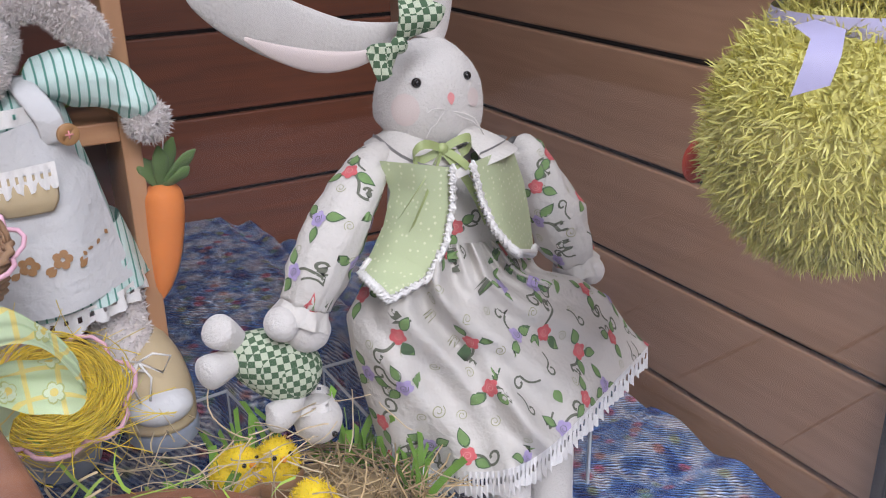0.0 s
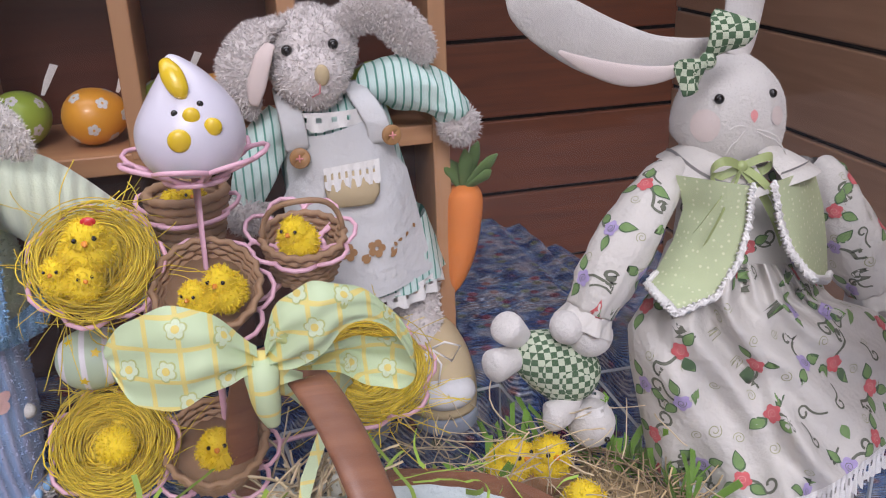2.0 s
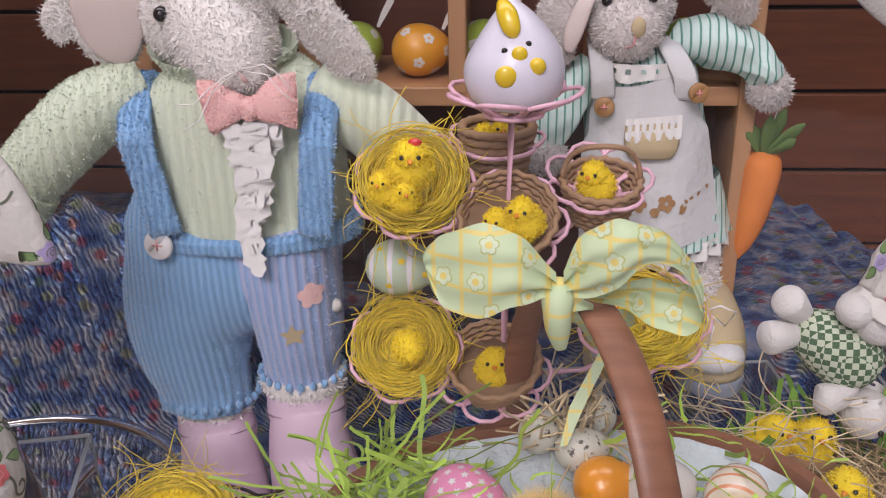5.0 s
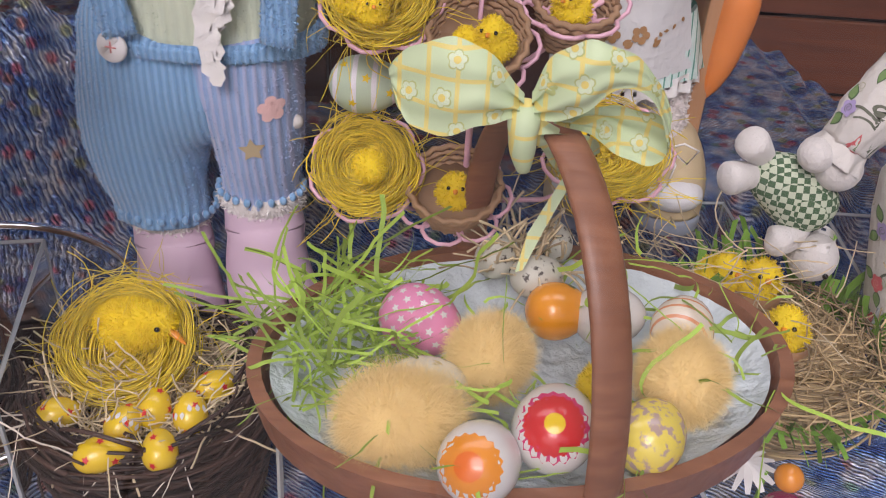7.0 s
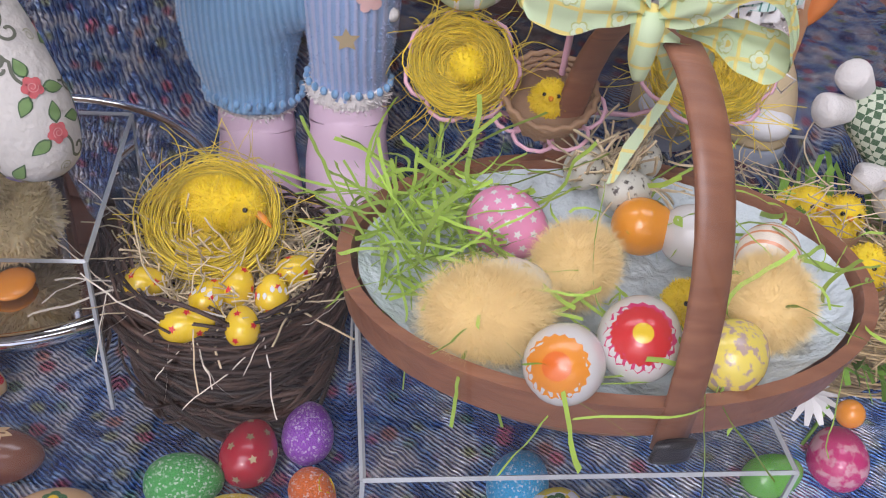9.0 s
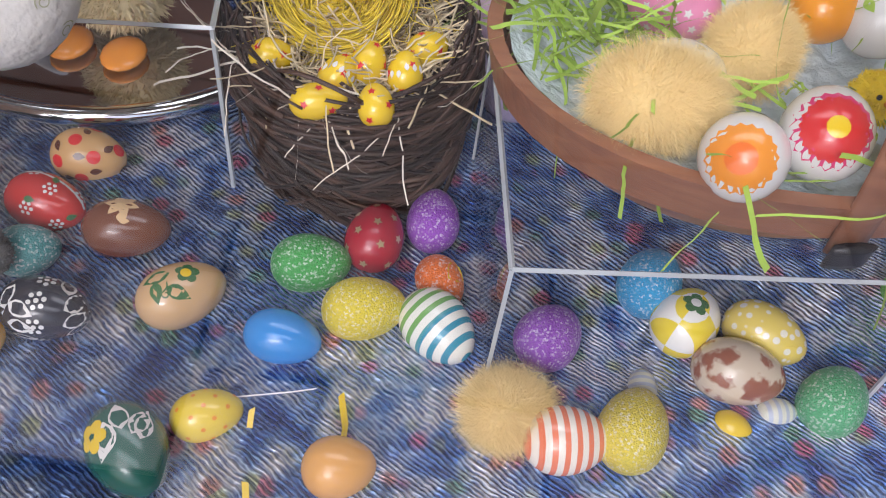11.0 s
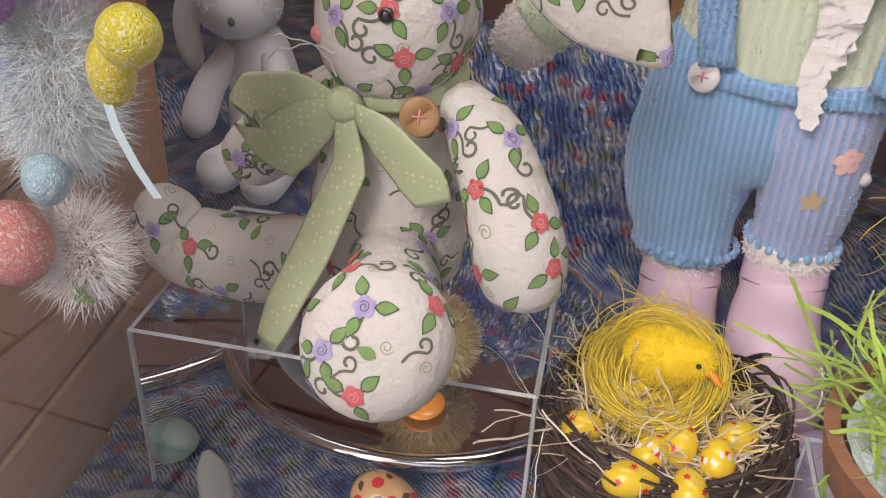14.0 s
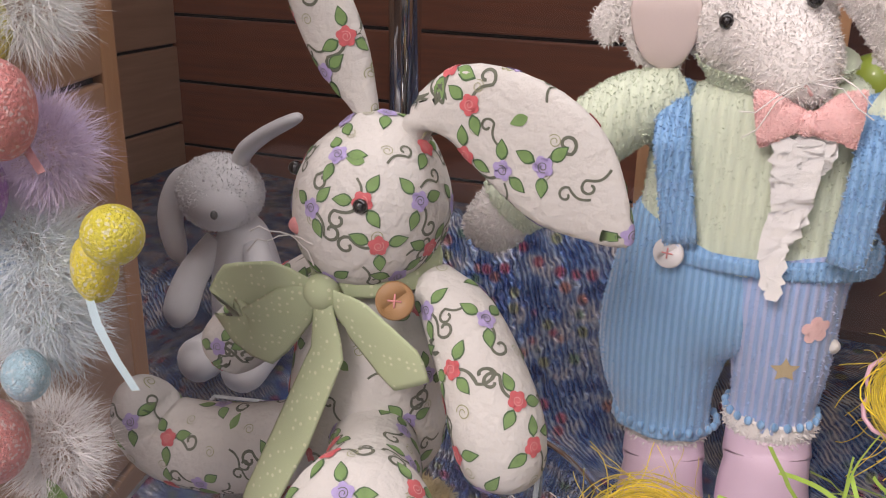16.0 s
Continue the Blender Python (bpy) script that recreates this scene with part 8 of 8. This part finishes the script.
# ---- baby rabbit held by the seated one ----
by = thing("small_plush_rabbit", (0.27, 0.70, 0.155), "small white cloth rabbit in green checked dress hanging head down", "plush toy")
part("body", Mesh().loft([(0.243, 0.715, 0.268), (0.255, 0.708, 0.258), (0.277, 0.702, 0.243), (0.297, 0.698, 0.225), (0.305, 0.697, 0.216)], [(0.012, 0.012), (0.025, 0.022), (0.031, 0.026), (0.028, 0.024), (0.012, 0.012)], (0.6, 0, 0.8), 20), GINGHAM, by, "green and white checked dress")
for a, c in (((0.245, 0.712, 0.272), (0.226, 0.7, 0.292)), ((0.24, 0.706, 0.256), (0.212, 0.695, 0.256))):
    a, c = Vector(a), Vector(c)
    part("leg", Mesh().loft([a, a.lerp(c, 0.5), c, c + (c - a) * 0.2], [0.011, 0.014, 0.015, 0.004], (0, 1, 0), 16), WHITECLOTH, by)
part("arm", Mesh().loft([(0.29, 0.69, 0.215), (0.277, 0.683, 0.206), (0.262, 0.68, 0.202), (0.256, 0.68, 0.202)], [0.009, 0.013, 0.014, 0.004], (0, 1, 0), 14), WHITECLOTH, by)
bh = part("head", Mesh().ball((0.308, 0.69, 0.182), (0.023, 0.022, 0.024), 18, 12), WHITECLOTH, by)
eye(bh, (0.315, 0.6685, 0.175), 0.0028)
part("lace_collar", frill([Vector((0.303 + 0.02 * math.cos(a), 0.694 + 0.02 * math.sin(a), 0.207)) for a in [6.283 * i / 30 for i in range(31)]], [Vector((math.cos(6.283 * i / 30), math.sin(6.283 * i / 30), 0)) for i in range(31)], 0.008, 0.003, 1.1), LACE, by)

# ---- pale plush rabbit at the rear ----
GP = mat("pale_grey_plush", (0.84, 0.84, 0.84), 0.95, 0, 0.07, 40, 0.4, 400, sheen=0.4)
pr = thing("plush_rabbit", (-0.90, 0.88, 0.02), "pale grey soft plush rabbit sitting at the rear", "plush toy", "toy rabbits")
hh = Mesh().ball((-0.925, 0.86, 0.232), (0.058, 0.052, 0.05), 24, 16)
h = part("head", hh, GP, pr)
part("fur", Mesh().fur(hh, 5000, 0.0035, 0.0008, 91, 0.9), GP, h)
part("face", Mesh().ball((-0.917, 0.84, 0.226), (0.045, 0.034, 0.038), 24, 16), GP, h)
part("nose", Mesh().ball((-0.897, 0.807, 0.22), (0.005, 0.004, 0.006), 10, 8), FLOCK, h, "dark grey nose")
part("ear", Mesh().loft([(-0.9, 0.87, 0.268), (-0.888, 0.868, 0.29), (-0.855, 0.865, 0.315), (-0.812, 0.862, 0.338), (-0.80, 0.862, 0.343)], [(0.014, 0.01), (0.016, 0.011), (0.016, 0.01), (0.012, 0.008), (0.004, 0.004)], (0, 1, 0), 16), GP, pr)
part("ear", Mesh().loft([(-0.965, 0.865, 0.255), (-0.99, 0.86, 0.235), (-1.005, 0.855, 0.19), (-0.995, 0.85, 0.145), (-0.985, 0.85, 0.128)], [(0.014, 0.01), (0.018, 0.011), (0.02, 0.011), (0.017, 0.01), (0.005, 0.004)], (1, 0, 0), 16), GP, pr)
part("body", Mesh().loft([(-0.91, 0.875, 0.195), (-0.905, 0.875, 0.17), (-0.90, 0.875, 0.11), (-0.895, 0.875, 0.05), (-0.895, 0.875, 0.022)], [(0.022, 0.022), (0.038, 0.034), (0.05, 0.046), (0.056, 0.05), (0.04, 0.04)], (1, 0, 0), 22), GP, pr)
for pts in ([(-0.935, 0.86, 0.165), (-0.957, 0.83, 0.12), (-0.966, 0.81, 0.075), (-0.968, 0.805, 0.055)], [(-0.875, 0.86, 0.165), (-0.852, 0.835, 0.135), (-0.83, 0.815, 0.10), (-0.82, 0.81, 0.085)]):
    part("arm", Mesh().loft(pts, [0.017, 0.021, 0.022, 0.006], (0, 1, 0), 16), GP, pr)
for x in (-0.915, -0.85):
    part("leg", Mesh().loft([(x, 0.86, 0.045), (x + 0.01, 0.80, 0.04), (x + 0.02, 0.75, 0.045), (x + 0.02, 0.735, 0.05)], [0.024, 0.026, 0.028, 0.008], (1, 0, 0), 16), GP, pr)

pr.location = (-0.888, 0.88, 0.068)

# ---- hanging garland of eggs and feathers by the side panel ----
gl = thing("egg_garland", (-0.625, 0.25, 0.30), "hanging spring garland of glitter eggs, feathers and ribbons", "garland")
part("cord", Mesh().tube([(-0.63, 0.255, 1.4), (-0.63, 0.255, 0.9), (-0.625, 0.255, 0.62), (-0.63, 0.255, 0.3)], 0.002, 6), THREAD, gl)
for name, c, r, col in (("yellow_ball", (-0.548, 0.25, 0.465), (0.0155, 0.0155, 0.0155), (0.74, 0.66, 0.06)), ("yellow_ball", (-0.567, 0.255, 0.443), (0.012, 0.012, 0.019), (0.74, 0.62, 0.05)), ("pink_egg", (-0.585, 0.225, 0.528), (0.018, 0.018, 0.024), (0.75, 0.28, 0.26)), ("pink_egg", (-0.627, 0.225, 0.342), (0.022, 0.02, 0.025), (0.75, 0.28, 0.26)), ("lilac_egg", (-0.61, 0.225, 0.487), (0.017, 0.017, 0.022), (0.45, 0.24, 0.6)), ("blue_egg", (-0.592, 0.225, 0.39), (0.012, 0.012, 0.014), (0.4, 0.62, 0.72)), ("blue_egg", (-0.622, 0.24, 0.437), (0.012, 0.012, 0.016), (0.35, 0.5, 0.7)), ("yellow_ball", (-0.61, 0.245, 0.56), (0.014, 0.014, 0.02), (0.72, 0.66, 0.1))):
    part(name, Mesh().ball(c, r, 20, 14), glitter("sugar_" + name, col), gl, "sugar-glittered " + name.replace("_", " "))
for c, r, n_, L, col, sd in (((-0.612, 0.258, 0.425), (0.024, 0.02, 0.045), 1500, 0.032, (0.8, 0.88, 0.92), 171), ((-0.60, 0.26, 0.5), (0.022, 0.015, 0.02), 700, 0.03, (0.76, 0.66, 0.84), 172), ((-0.6, 0.262, 0.575), (0.02, 0.016, 0.02), 600, 0.03, (0.88, 0.9, 0.89), 173), ((-0.62, 0.262, 0.32), (0.02, 0.016, 0.025), 500, 0.03, (0.88, 0.86, 0.85), 174)):
    sk = Mesh().ball(c, r, 14, 10)
    part("feathers", Mesh().fur(sk, n_ * 5, L * 0.75, 0.0002, sd, 0.8), mat("down_" + str(sd), col, 0.95, 0, 0.06, 30, 0.2), gl, "fluffy pastel feathers")
for name, pts, col in (("blue_ribbon", [(-0.57, 0.25, 0.435), (-0.563, 0.248, 0.415), (-0.552, 0.247, 0.397), (-0.541, 0.247, 0.382)], (0.55, 0.72, 0.78)), ("pink_ribbon", [(-0.612, 0.235, 0.575), (-0.6, 0.234, 0.545), (-0.588, 0.234, 0.52), (-0.573, 0.235, 0.497)], (0.8, 0.42, 0.42))):
    part(name, Mesh().strip([Vector(p) for p in pts], [0.008, 0.0085, 0.0085, 0.008], (0.9, -0.2, 0.35)), mat(name, col, 0.4, 0, 0.05, 40, 0.1), gl)
for c, a in (((-0.602, 0.247, 0.51), 0.4), ((-0.59, 0.247, 0.405), 2.5), ((-0.612, 0.245, 0.31), -0.6)):
    c = Vector(c)
    part("leaf", Mesh().strip([c, c + Vector((0.008 * math.cos(a), -0.003, 0.008 * math.sin(a))), c + Vector((0.018 * math.cos(a), 0, 0.018 * math.sin(a)))], [0.002, 0.012, 0.002], (-math.sin(a), 0.2, math.cos(a))), LEAFFELT, gl)

gl.location = (-0.597, 0.25, 0.305)

# ---- hanging tinsel chick ----
TINSEL = mat("yellow_green_tinsel", (0.72, 0.68, 0.2), 0.45, 0, 0.35, 60, 0.1)
tn = thing("tinsel_chick", (0.50, 0.36, 0.39), "big yellow-green tinsel chick with lilac ribbon, hanging", "decoration")
tb = Mesh().ball((0.55, 0.36, 0.496), (0.086, 0.075, 0.084), 26, 18)
p = part("body", tb, TINSEL, tn)
part("tinsel", Mesh().fur(tb, 17000, 0.014, 0.0008, 181, 1.2, lie=(0, 0, -0.7)), TINSEL, p)
th = Mesh().ball((0.56, 0.36, 0.612), (0.052, 0.048, 0.05), 22, 16)
p = part("head", th, TINSEL, tn)
part("tinsel", Mesh().fur(th, 7000, 0.013, 0.0007, 182, 1.1), TINSEL, p)
LILR = mat("lilac_ribbon", (0.48, 0.46, 0.7), 0.4, 0, 0.08, 40, 0.1)
part("ribbon", Mesh().loft([(0.555, 0.36, 0.556), (0.555, 0.36, 0.563), (0.555, 0.36, 0.572)], [(0.056, 0.054), (0.058, 0.056), (0.056, 0.054)], (1, 0, 0), 30, cap=False), LILR, tn, "lilac organza ribbon")
part("ribbon_end", Mesh().strip([Vector((0.427, 0.3, 0.58)), Vector((0.413, 0.275, 0.579)), Vector((0.402, 0.268, 0.569)), Vector((0.397, 0.268, 0.556))], [0.012, 0.018, 0.02, 0.02], (1, -0.3, 0.2)), LILR, tn)
part("foot", Mesh().ball((0.487, 0.42, 0.47), (0.012, 0.006, 0.015), 14, 10), mat("red_felt", (0.5, 0.06, 0.03), 0.9, 0, 0.15, 80, 0.3), tn, "red-orange felt foot")
part("cord", Mesh().tube([(0.56, 0.36, 0.65), (0.56, 0.36, 1.4)], 0.0012, 5), THREAD, tn)

# ---- stray straws, strings and small hanging eggs ----
strs = tangle(90, 0.0007, 191, lambda rng: ((0.2 + rng.gauss(0, 0.07), 0.66 + rng.gauss(0, 0.05), 0.17 + rng.uniform(0, 0.03)), (rng.gauss(0, 1), rng.gauss(0, 1), rng.gauss(0, 0.3))), 0.07, 8, 1.6)
solo("loose_straw", strs, STRAW, "loose pale straw strands round the shoes", "straw", (0.2, 0.66, 0.16), kind="stuff")
for x, y, yaw, c in ((-0.466, 0.134, 90, WHT), (-0.003, 0.329, 95, WHT), (0.097, 0.333, 20, WHT), (0.064, 0.313, -15, YEL)):
    egg("tiny pastel egg on a thread", mat("tiny_pastel", (0.66, 0.66, 0.55), 0.5, 0, 0.15, 60, 0.1, 100, (0.45, 0.5, 0.6), "stripe", 50, 0.6) if c is WHT else YEL, x, y, 0.014, yaw, 0.03, 0.022, group="tiny eggs")
for pts in ([(-0.3, 0.235, 0.02), (-0.25, 0.262, 0.006), (-0.16, 0.3, 0.006), (-0.06, 0.34, 0.006)], [(-0.27, 0.24, 0.012), (-0.262, 0.2, 0.006), (-0.25, 0.17, 0.006)], [(-0.2, 0.211, 0.012), (-0.205, 0.245, 0.008), (-0.215, 0.27, 0.006)]):
    solo("ribbon_tail", Mesh().strip([Vector(p) + Vector((0, 0, 0.006)) for p in pts], 0.005 if len(pts) == 3 else 0.0025, (0.6, 0.6, 0.1)), YEL if len(pts) == 3 else THREAD, "narrow ribbon tail lying on the foil cloth", "ribbon", pts[0], "ribbon tails")
